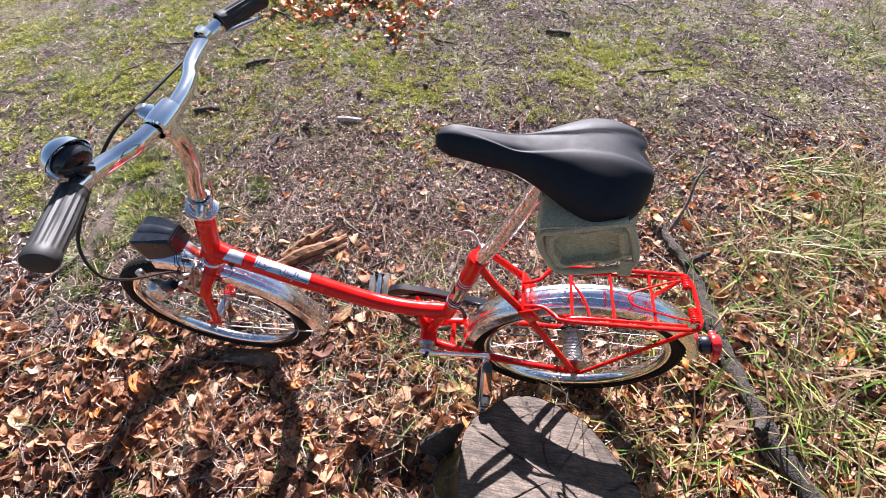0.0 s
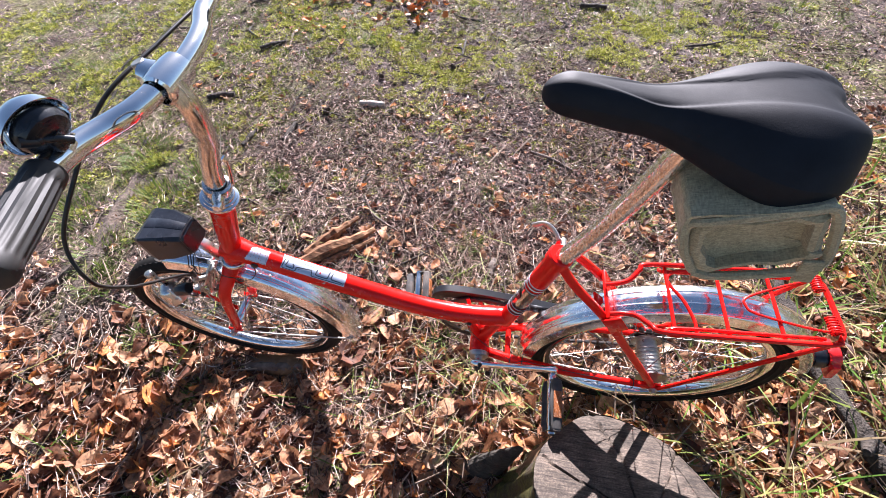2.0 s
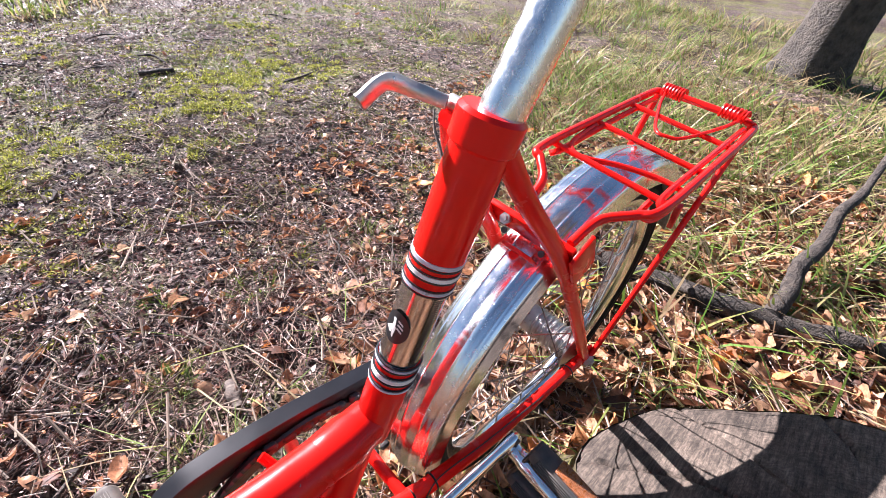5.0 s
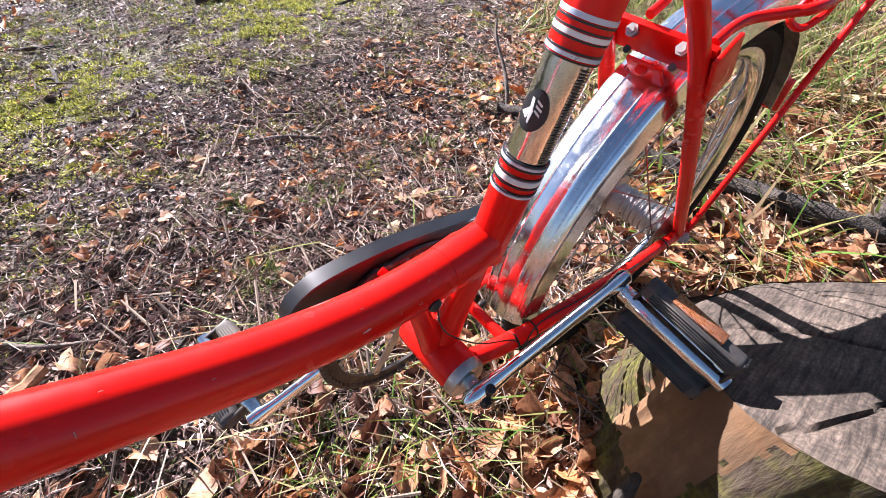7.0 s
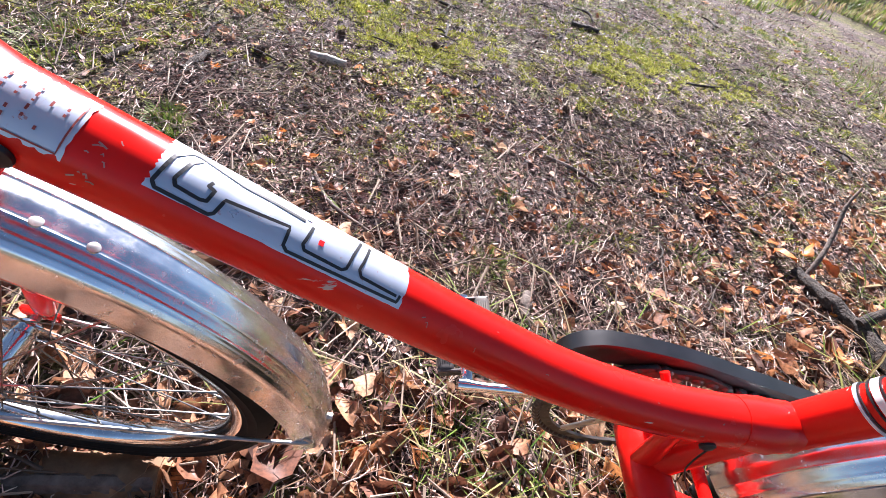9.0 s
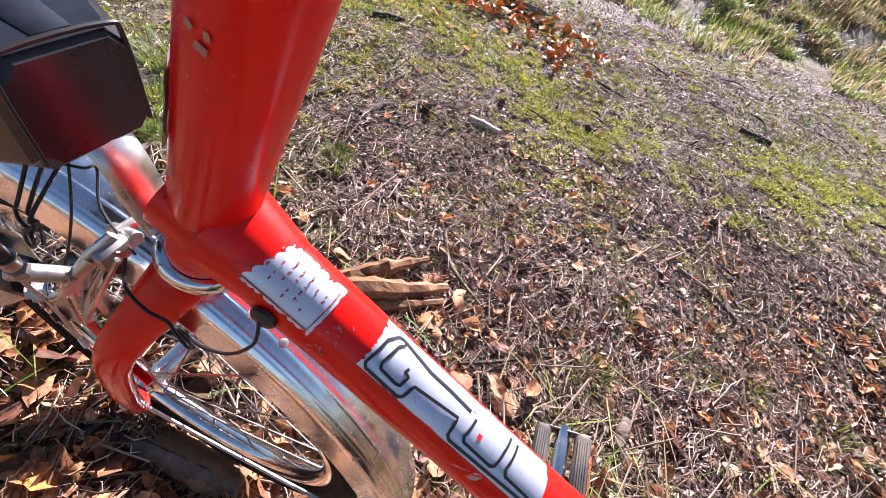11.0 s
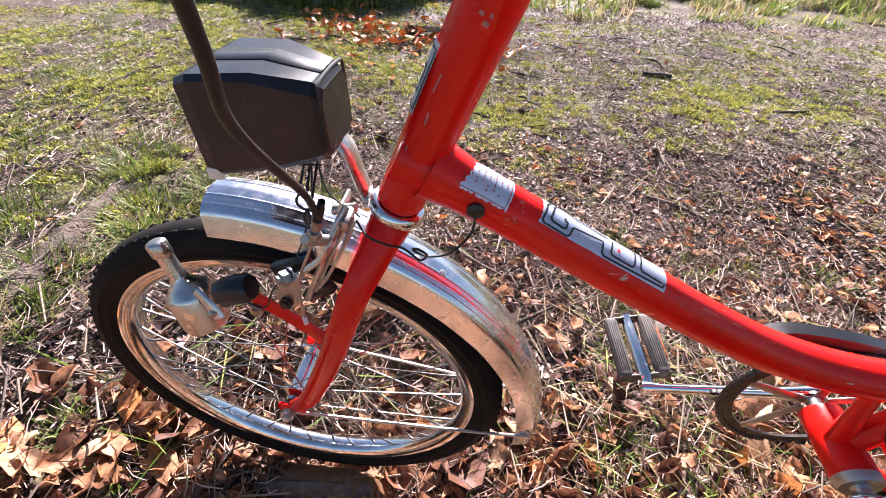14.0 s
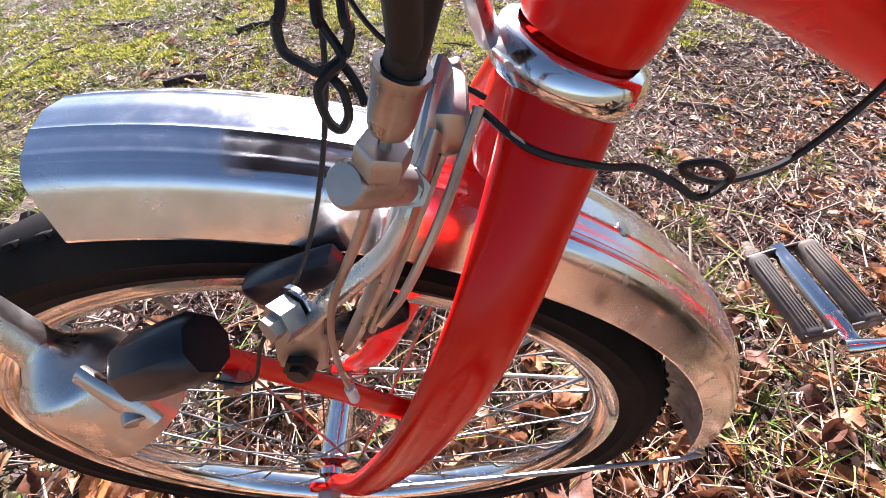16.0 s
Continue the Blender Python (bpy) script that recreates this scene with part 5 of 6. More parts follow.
part("wire", tube([(-0.345, 0.000, 0.604), (-0.3447, -0.030, 0.5804), (-0.3445, -0.030, 0.5765), (-0.3465, -0.031, 0.5725), (-0.3505, -0.032, 0.5709), (-0.3531, -0.032, 0.5725), (-0.3558, -0.031, 0.5744), (-0.3558, -0.030, 0.5782), (-0.3541, -0.029, 0.5811), (-0.350, -0.020, 0.598)], 0.0009, 6), M_CABLE, wires)
part("wire", tube([(-0.347, -0.010, 0.604), (-0.3494, -0.028, 0.5803), (-0.3490, -0.029, 0.5770), (-0.3470, -0.031, 0.5738), (-0.3467, -0.032, 0.5722), (-0.3489, -0.033, 0.5710), (-0.3514, -0.034, 0.5685), (-0.3512, -0.035, 0.5640), (-0.3495, -0.035, 0.5617), (-0.3474, -0.035, 0.5641), (-0.3474, -0.034, 0.5680), (-0.3490, -0.032, 0.5698), (-0.3474, -0.030, 0.5707), (-0.3455, -0.031, 0.5677), (-0.3444, -0.033, 0.5646)], 0.0009, 6), M_CABLE, wires)
part("wire", tube([(-0.426, -0.034, 0.476), (-0.408, -0.034, 0.468), (-0.396, -0.030, 0.488), (-0.372, -0.024, 0.520), (-0.356, -0.014, 0.560), (-0.352, -0.002, 0.598)], 0.0007, 6), M_CABLE, wires)
part("wire", tube([(0.128, -0.021, 0.399), (0.130, -0.023, 0.376), (0.140, -0.024, 0.350), (0.170, -0.030, 0.310), (0.205, -0.040, 0.290), (0.215, -0.047, 0.278), (0.24, -0.044, 0.290), (0.300, -0.050, 0.282), (0.40, -0.058, 0.268)], 0.0007, 6), M_CABLE, wires)
for x in (0.21, 0.235, 0.46):
    part("wire_wrap", lathe(bmesh.new(), [(0.0095, -0.001), (0.0105, -0.0005), (0.0105, 0.0005), (0.0095, 0.001)], along((x, -0.037 - (x - 0.21) * 0.075, 0.2788 - (x - 0.21) * 0.10), (1, -0.07, -0.1)), 16), M_CABLE, wires)


# ---- the canvas bag under the saddle ----
def bag_mesh():
    bm = bmesh.new()
    n = 40
    sect = []
    for k in range(n):
        a = 2 * math.pi * k / n
        c, s = math.cos(a), math.sin(a)
        sect.append((abs(c) ** 0.38 * (1 if c > 0 else -1), abs(s) ** 0.42 * (1 if s > 0 else -1)))
    rows = []
    for i in range(25):
        v = -1 + 2 * i / 24
        pinch = 1 - 0.07 * abs(v) ** 6
        row = []
        for cx, cz in sect:
            sag = -0.012 * (1 - v * v) * (0.5 - 0.5 * cz)
            w = 0.008 * noise.noise(Vector((v * 2.6, cx * 1.8, cz * 1.8))) + 0.004 * noise.noise(Vector((v * 6 + cx * 3, cx * 4, cz * 5)))
            row.append(bm.verts.new((0.054 * cx * pinch + w, 0.074 * v + 0.004 * noise.noise(Vector((cx * 2, cz * 2, v))), 0.034 * cz * pinch + sag + w)))
        rows.append(row)
    for a, b in zip(rows, rows[1:]):
        for k in range(n):
            bm.faces.new((a[k], a[(k + 1) % n], b[(k + 1) % n], b[k]))
    # sunken end panels inside a thick folded border
    for edge, s in ((rows[0], 1), (rows[-1], -1)):
        mid = sum((v.co for v in edge), Vector()) / n
        last = edge
        for f, inward in ((0.90, -0.003), (0.80, -0.002), (0.76, 0.010), (0.5, 0.013)):
            ring = [bm.verts.new(mid + (v.co - mid) * f + Vector((0, s * inward, 0))) for v in edge]
            for k in range(n):
                bm.faces.new((last[k], last[(k + 1) % n], ring[(k + 1) % n], ring[k]))
            last = ring
        bm.faces.new(last)
    bmesh.ops.recalc_face_normals(bm, faces=bm.faces)
    return bm


BAG = BIKE @ pose(0.422, -0.041, 0.823, -4.8, -20.4, -4.3)
bag = thing("saddle_bag", "faded olive canvas tool bag hanging under the saddle", "bag", m=BAG)
body = part("bag_body", bag_mesh(), M_CANVAS, bag)


def flap_mesh():
    """The cover: folded over the top and down the front, with a wavy lower hem and rolled edges."""
    bm = bmesh.new()
    rows = []
    nx, ny = 34, 30
    for lay in (0.0, 0.0028):
        grid = []
        for i in range(nx + 1):
            u = i / nx
            row = []
            for j in range(ny + 1):
                v = -1 + 2 * j / ny
                over = 0.100 * min(1.0, u / 0.62)
                down = max(0.0, u - 0.62) / 0.38
                x = 0.052 - over - 0.008 * math.sin(down * 2.4) - lay * (1 if down > 0 else 0)
                z = 0.0385 + 0.004 * math.sin(u * 4 + v) - 0.040 * down * (1 + 0.22 * math.sin(v * 5.5 + 0.8) + 0.15 * math.sin(v * 13)) + lay
                wave = 0.0035 * noise.noise(Vector((u * 4, v * 2.4, 2.0))) + 0.0018 * noise.noise(Vector((u * 11, v * 7, 5.0)))
                row.append(bm.verts.new((x - wave * (0.4 + down), 0.078 * v * (1 + 0.02 * math.sin(u * 9)), z + wave)))
            grid.append(row)
        for i in range(nx):
            for j in range(ny):
                q = (grid[i][j], grid[i + 1][j], grid[i + 1][j + 1], grid[i][j + 1])
                bm.faces.new(q if lay else q[::-1])
        rows.append(grid)
    a, b = rows
    rim = [(i, 0) for i in range(nx)] + [(nx, j) for j in range(ny)] + [(i, ny) for i in range(nx, 0, -1)] + [(0, j) for j in range(ny, 0, -1)]
    for (i, j), (k, m) in zip(rim, rim[1:] + rim[:1]):
        bm.faces.new((a[i][j], a[k][m], b[k][m], b[i][j]))
    bmesh.ops.recalc_face_normals(bm, faces=bm.faces)
    return bm


part("flap", flap_mesh(), M_CANVAS, bag, "wavy canvas cover folded down in front")
for s in (-1, 1):
    part("seam_piping", tube([(-0.050, s * 0.074, -0.036), (-0.030, s * 0.077, -0.042), (0.030, s * 0.077, -0.042), (0.051, s * 0.074, -0.036), (0.055, s * 0.074, 0.0), (0.051, s * 0.074, 0.033), (0.030, s * 0.076, 0.037), (-0.030, s * 0.076, 0.036), (-0.051, s * 0.074, 0.033), (-0.056, s * 0.074, 0.0), (-0.050, s * 0.074, -0.034)], 0.0046, 8), M_CANVAS, body)
    part("strap", rbox(bmesh.new(), (0.004, 0.018, 0.040), pose(0.010, s * 0.040, 0.056, 0, 12, 0), 0.0015), M_CANVAS, bag, "canvas hanging strap")
part("strap_end", rbox(bmesh.new(), (0.016, 0.004, 0.030), pose(0.040, -0.079, -0.040, 0, 14, 0), 0.0015), M_CANVAS, bag, "loose end of a canvas strap")


# ---- the ground ----
def smooth(v):
    v = min(1.0, max(0.0, v))
    return v * v * (3 - 2 * v)


def bell_shape(x, y, cx, cy, s):
    return math.exp(-((x - cx) ** 2 + (y - cy) ** 2) / (2 * s * s))


def foot(x):
    """Where the bank begins."""
    return 3.05 + 1.0 * smooth((x + 1.5) / 1.3) + 0.6 * smooth((x - 0.8) / 1.6) + 0.18 * math.sin(x * 1.7 + 0.4) + 0.5 * smooth((-2.0 - x) / 3)


def ground_z(x, y):
    z = 0.085 * smooth((-0.25 - x) / 0.8)
    z -= 0.078 * bell_shape(x, y, -0.44, 0.0, 0.22)
    z -= 0.045 * bell_shape(x, y, 0.65, 0.75, 0.35)
    z -= 0.11 * bell_shape(x, y, 0.095, -0.285, 0.06)
    z += 0.012 * noise.noise(Vector((x * 1.9, y * 1.9, 0.3))) + 0.02 * noise.noise(Vector((x * 0.6, y * 0.6, 4.3)))
    near = max(0.0, 1 - math.hypot(x, y) / 8)
    z += near * (0.009 * noise.noise(Vector((x * 7, y * 7, 1.3))) + 0.004 * noise.noise(Vector((x * 19, y * 19, 2.3))))
    up = y - foot(x)
    if up > 0:
        steep = 1.0 - smooth((x + 1.0) / 0.9)
        z += 0.46 * steep * smooth(up / 0.6) * (1 + 0.25 * noise.noise(Vector((x * 1.3, y * 1.3, 7)))) + (0.21 - 0.05 * steep) * min(up, 12)
        z += 0.07 * noise.noise(Vector((x * 3, y * 3, 9))) * smooth(up / 0.3)
    return z


def ground_mesh():
    fine = []
    # close steps near the bicycle, wide ones far off
    for c in (0.0, 0.8):
        low = [c + 0.03 * k for k in range(-85, 86)]
        step, far = 0.03, []
        v = low[-1]
        while v - c < 900:
            step *= 1.09
            v += step
            far.append(v)
        fine.append([2 * c - f for f in reversed(far)] + low + far)
    xs, ys = fine
    verts = [(x, y, ground_z(x, y) if abs(x) < 40 and abs(y) < 40 else (2.6 if y > 0 else 0.0)) for y in ys for x in xs]
    w = len(xs)
    faces = [(j * w + i, j * w + i + 1, (j + 1) * w + i + 1, (j + 1) * w + i) for j in range(len(ys) - 1) for i in range(w - 1)]
    me = bpy.data.meshes.new("ground")
    me.from_pydata(verts, [], faces)
    for p in me.polygons:
        p.use_smooth = True
    me.materials.append(M_SOIL)
    return new("ground", me)


ground = tagged(ground_mesh(), "dark forest soil with needles and patches of moss", "ground", kind="structure")


def stuff(name, verts, faces, material, label, category, smooth_it=False, parent=None):
    me = bpy.data.meshes.new(name)
    me.from_pydata(verts, [], faces)
    me.materials.append(material)
    if smooth_it:
        for p in me.polygons:
            p.use_smooth = True
    ob = new(name, me)
    if parent is not None:
        ob.parent = parent
        return tagged(ob, kind="stuff")
    return tagged(ob, label, category, kind="stuff")


# ---- the stump ----
STUMP_AT = Vector((0.420, -0.330, 0.0))


def stump_top(x, y):
    """Height of the slanted saw cut, from the stump's middle."""
    return 0.348 - 0.212 * x - 0.590 * y


def stump_radius(a):
    r = 0.172 + 0.019 * math.cos(a - 2.1) + 0.005 * math.cos(3 * a + 1.0) + 0.004 * math.cos(7 * a)
    r -= 0.012 * math.exp(-((a - 0.75) / 0.30) ** 2)
    return r


stump = thing("tree_stump", "weathered sawn tree stump with mossy bark", "tree stump", m=Matrix.Translation((STUMP_AT.x, STUMP_AT.y, 0)))
bm = bmesh.new()
seg, rows = 240, []
for f in [0.992 - 0.0305 * k for k in range(33)] + [-0.08, -0.25]:
    g = 1 - max(0.0, f)
    row = []
    for k in range(seg):
        a = 2 * math.pi * k / seg
        rim = stump_radius(a)
        h = f * stump_top(rim * math.cos(a), rim * math.sin(a))
        r = rim * (1 + 0.16 * g ** 2 + 0.24 * g ** 3 * max(0, math.cos(4 * a + 0.7)))
        r += 0.012 * min(1.0, g * 4) * noise.noise(Vector((math.cos(a) * 6, math.sin(a) * 6, h * 5))) + (0.002 + 0.006 * g) * noise.noise(Vector((math.cos(a) * 20, math.sin(a) * 20, h * 4)))
        row.append(bm.verts.new((r * math.cos(a), r * math.sin(a), h)))
    rows.append(row)
bare = bmesh.new()
for i, (a, b) in enumerate(zip(rows, rows[1:])):
    for k in range(seg):
        u = 2 * math.pi * (k + 0.5) / seg
        edge = noise.noise(Vector((u * 5, i * 0.22, 3))) * 9 + noise.noise(Vector((u * 22, i * 0.6, 8))) * 5
        deg = 360 * (k + 0.5) / seg + edge
        quad = (b[k], b[(k + 1) % seg], a[(k + 1) % seg], a[k])
        if 116 < deg < 154 and i < 21 + 0.5 * edge:
            bare.faces.new([bare.verts.new(v.co) for v in quad])
        else:
            bm.faces.new(quad)
bmesh.ops.remove_doubles(bare, verts=bare.verts, dist=1e-5)
for v in [v for v in bm.verts if not v.link_faces]:
    bm.verts.remove(v)
part("bark", bm, M_BARK, stump, "mossy grey-brown bark")
part("bare_wood", bare, M_BARE, stump, "warm brown bare wood where bark is gone")
bm = bmesh.new()
rows = []
for i in range(0, 31):
    row = []
    for k in range(seg):
        a = 2 * math.pi * k / seg
        r = stump_radius(a) * i / 30
        x, y = r * math.cos(a), r * math.sin(a)
        z = stump_top(x, y) + 0.0025 * noise.noise(Vector((x * 14, y * 30, 3)))
        crack = abs(math.sin(a * 3.5 + 0.8 * noise.noise(Vector((r * 9, 0, a)))))
        z -= 0.007 * math.exp(-(crack / 0.06) ** 2) * smooth(r / 0.05)
        z -= 0.004 * smooth((i - 28) / 2)
        row.append(bm.verts.new((x, y, z)))
    rows.append(row)
for a, b in zip(rows, rows[1:]):
    for k in range(seg):
        f = [a[k], b[k], b[(k + 1) % seg], a[(k + 1) % seg]]
        bm.faces.new(f)
bmesh.ops.remove_doubles(bm, verts=bm.verts, dist=1e-6)
part("cut_face", bm, M_CUT, stump, "grey weathered saw-cut face with cracks")
part("bark_slab", sweep(bmesh.new(), [(-0.186, 0.128, 0.17), (-0.214, 0.122, 0.11), (-0.246, 0.118, 0.02), (-0.262, 0.118, -0.06)], [0.010, 0.026, 0.042, 0.05], 14, squash=0.55, side=(0, 1, 0)), M_SLAB, stump, "loose slab of dark bark")


# ---- logs, branches and stones ----
def rough_tube(pts, radii, seg=14, per=6, jag=0.25, seed=0):
    line = curve_points(pts, per)
    n = len(line)
    bm = bmesh.new()
    rad = [radii[0] + (radii[-1] - radii[0]) * i / (n - 1) if len(radii) == 2 else radii[min(len(radii) - 1, i * len(radii) // n)] for i in range(n)]
    sweep(bm, line, rad, seg)
    for v in bm.verts:
        k = noise.noise(v.co * 38 + Vector((seed, 0, 0))) * 0.6 + noise.noise(v.co * 95) * 0.4
        c = min(line, key=lambda p: (p - v.co).length_squared)
        v.co += (v.co - c) * jag * k
    return bm


def lying(name, pts, radii, material, label, category, group="", jag=0.25, seed=0, lift=0.6):
    """A branch or log: pts of (x, y, height over the ground)."""
    base = Vector((pts[0][0], pts[0][1], ground_z(pts[0][0], pts[0][1])))
    line = [Vector((x, y, ground_z(x, y) + h)) - base for x, y, h in pts]
    split = material is M_LOG
    ob = part(name, rough_tube(line, radii, seg=7 if split else 14, jag=jag, seed=seed), material, smooth=not split)
    ob.matrix_world = Matrix.Translation(base)
    return tagged(ob, label, category, group)


lying("rotten_log", [(-0.500, 0.300, 0.018), (-0.400, 0.372, 0.024), (-0.330, 0.420, 0.022), (-0.262, 0.476, 0.022)], [0.020, 0.024, 0.022, 0.016, 0.010], M_LOG, "reddish brown rotten wood lying on the soil", "wood", "rotten wood pieces", 0.22, 1)
lying("rotten_log", [(-0.470, 0.350, 0.020), (-0.390, 0.440, 0.026), (-0.330, 0.520, 0.020)], [0.016, 0.018, 0.012, 0.007], M_LOG, "splintered strip of reddish rotten wood", "wood", "rotten wood pieces", 0.5, 2)
lying("rotten_log", [(-0.410, 0.330, 0.012), (-0.330, 0.385, 0.014), (-0.255, 0.440, 0.012)], [0.012, 0.013, 0.008], M_LOG, "thin broken sliver of brown wood", "wood", "rotten wood pieces", 0.5, 3)
fx, fy = world_of(-0.470, -0.005, 0).xy
chunk = thing("wood_chunk", "short weathered brown log end under the front tyre", "wood", m=Matrix.Translation((fx, fy, ground_z(fx, fy))))
chunk_line = [Vector((-0.088, -0.012, 0.010)), Vector((-0.04, -0.004, 0.012)), Vector((0.04, 0.004, 0.010)), Vector((0.088, 0.012, 0.006))]
part("bark", rough_tube(chunk_line, [0.027, 0.031, 0.031, 0.027], seg=18, jag=0.3, seed=5), M_BARE, chunk, "weathered brown side")
for end, d in ((chunk_line[0], -1), (chunk_line[-1], 1)):
    part("end_face", lathe(bmesh.new(), [(0, 0.004), (0.012, 0.0045), (0.024, 0.003), (0.0255, -0.004)], along(end, (d, d * 0.13, 0)), 22), M_BARE, chunk, "paler broken end grain")
part("split_top", sweep(bmesh.new(), [p + Vector((0, -0.010, 0.013)) for p in chunk_line], [0.016, 0.020, 0.019, 0.014], 9, squash=0.8, side=(0, 1, 0)), M_PALEWOOD, chunk, "pale split upper side")
def limb_part(name, pts, radii, parent, jag, seed, label="", material=None):
    base = parent.matrix_world.translation
    line = [Vector((x, y, ground_z(x, y) + h)) - base for x, y, h in pts]
    return part(name, rough_tube(line, radii, jag=jag, seed=seed), material or M_BRANCH, parent, label)


long_branch = thing("fallen_branch", "long dark fallen branch with a crooked side limb in the grass", "branch", "fallen branches", Matrix.Translation((1.0, 0.06, ground_z(1.0, 0.06))))
limb_part("main_limb", [(0.915, 0.640, 0.016), (0.935, 0.540, 0.022), (0.968, 0.440, 0.018), (0.976, 0.240, 0.026), (1.004, 0.060, 0.022), (1.040, -0.100, 0.026), (1.100, -0.260, 0.024), (1.19, -0.48, 0.018)], [0.015, 0.020, 0.021, 0.023, 0.024, 0.026, 0.025, 0.024], long_branch, 0.6, 6)
limb_part("side_limb", [(1.100, -0.250, 0.036), (1.18, -0.258, 0.046), (1.26, -0.246, 0.078), (1.36, -0.262, 0.100), (1.47, -0.258, 0.150), (1.58, -0.276, 0.168), (1.78, -0.285, 0.235)], [0.019, 0.018, 0.018, 0.015, 0.013, 0.010], long_branch, 0.3, 7)
limb_part("stub", [(0.955, 0.460, 0.035), (0.990, 0.475, 0.060), (1.015, 0.480, 0.075)], [0.013, 0.011, 0.008], long_branch, 0.3, 12)
limb_part("stub", [(1.030, -0.06, 0.040), (1.000, -0.09, 0.062), (0.985, -0.10, 0.075)], [0.014, 0.011, 0.008], long_branch, 0.3, 13)
lying("dry_stick", [(0.930, 0.620, 0.02), (0.955, 0.655, 0.06), (0.985, 0.705, 0.10), (1.005, 0.760, 0.16), (1.03, 0.79, 0.20)], [0.0065, 0.0055, 0.005, 0.0035], M_PALEWOOD, "thin bare pale stick standing out of dry leaves", "stick", "dry sticks", 0.15, 8)
root = thing("tree_root", "pale half-buried root lying in grass and leaves", "root", m=Matrix.Translation((-1.15, 0.337, ground_z(-1.15, 0.337))))
limb_part("main_root", [(-1.22, 0.62, -0.006), (-1.19, 0.52, 0.002), (-1.178, 0.43, -0.002), (-1.14, 0.337, 0.005), (-1.128, 0.25, 0.000), (-1.10, 0.17, 0.004), (-1.095, 0.08, -0.002), (-1.05, -0.10, -0.010)], [0.018, 0.024, 0.028, 0.026, 0.024, 0.018], root, 0.7, 9, material=M_ROOT)
limb_part("side_root", [(-1.13, 0.26, 0.012), (-1.17, 0.16, 0.010), (-1.23, 0.08, 0.006), (-1.30, 0.03, 0.000)], [0.017, 0.015, 0.012, 0.008], root, 0.6, 19, material=M_ROOT)
rng = random.Random(11)
for k in range(70):
    x, y = rng.uniform(-1.9, 1.6), rng.uniform(-0.5, 3.0)
    if math.hypot(x - 0.42, y + 0.34) < 0.25 or (abs(y) < 0.12 and -0.75 < x < 0.8):
        continue
    a, n = rng.uniform(0, math.pi), rng.uniform(0.06, 0.24)
    bend = rng.uniform(-0.04, 0.04)
    pts = [(x - n / 2 * math.cos(a), y - n / 2 * math.sin(a), 0.006), (x - bend * math.sin(a), y + bend * math.cos(a), rng.uniform(0.006, 0.02)), (x + n / 2 * math.cos(a), y + n / 2 * math.sin(a), 0.006)]
    r = rng.uniform(0.0018, 0.006)
    lying("dry_stick", pts, [r, r * 1.1, r * 0.6], M_BRANCH, "thin dry stick lying on the litter", "stick", "dry sticks", 0.25, k)
for x, y, a, n, r in ((-0.44, 1.19, 0.1, 0.11, 0.016), (0.585, 2.12, -0.2, 0.14, 0.018), (-1.02, 1.55, 0.5, 0.13, 0.014), (-0.72, 0.93, 1.5, 0.12, 0.012), (-0.86, 0.86, 1.4, 0.10, 0.010), (-1.1, 1.12, 0.2, 0.12, 0.016)):
    lying("wood_piece", [(x - n / 2 * math.cos(a), y - n / 2 * math.sin(a), r * 0.6), (x, y, r * 0.7), (x + n / 2 * math.cos(a), y + n / 2 * math.sin(a), r * 0.6)], [r * 0.8, r, r * 0.8], M_STONE if x == -0.44 else M_BRANCH, "short pale wood piece on the ground" if x == -0.44 else "short weathered wood piece on the ground", "wood", "wood pieces", 0.3, int(x * 100))

def pine_cone(x, y, size, turn):
    """A small open cone lying on its side: overlapping scales round an axis."""
    c = thing("pine_cone", "small dark open pine cone on the soil", "pine cone", "pine cones", Matrix.Translation((x, y, ground_z(x, y) + size * 0.32)) @ pose(0, 0, 0, 90, 0, turn))
    part("core", lathe(bmesh.new(), [(0, -size * 0.5), (size * 0.16, -size * 0.4), (size * 0.2, 0), (size * 0.1, size * 0.4), (0, size * 0.5)], Matrix(), 10), M_CONE, c)
    bm = bmesh.new()
    for k in range(46):
        f = k / 45
        a, h = k * 2.4, size * (-0.42 + 0.86 * f)
        r = size * (0.36 * math.sin(math.pi * (0.18 + 0.74 * (1 - f))))
        m = Matrix.Rotation(a, 4, "Z") @ pose(r * 0.75, 0, h, 0, -35, 0)
        rbox(bm, (size * 0.24, size * 0.17, size * 0.035), m, size * 0.012, 1)
    part("husk", bm, M_CONE, c)
    return c


for x, y, size, turn in ((-0.135, 0.642, 0.034, 20), (-0.025, 0.627, 0.036, 70), (-0.174, 0.650, 0.030, 130), (-0.119, 1.525, 0.036, 50), (-0.046, 0.435, 0.032, 160), (-0.131, 0.567, 0.034, 100), (0.36, 1.24, 0.034, 10), (0.62, 0.92, 0.032, 85), (-0.62, 1.10, 0.034, 140), (-0.45, 1.42, 0.032, 40)):
    pine_cone(x, y, size, turn)
for pts, r in (([(-0.370, 0.692, 0.008), (-0.355, 0.759, 0.014), (-0.318, 0.776, 0.008)], 0.0042), ([(-0.335, 0.626, 0.008), (-0.282, 0.544, 0.010), (-0.183, 0.481, 0.008)], 0.0045), ([(0.262, 0.940, 0.010), (0.340, 0.905, 0.014), (0.421, 0.855, 0.010)], 0.006)):
    lying("dry_stick", pts, [r, r, r * 0.7], M_PALEWOOD, "crooked pale stick lying on the litter", "stick", "dry sticks", 0.2, 3)
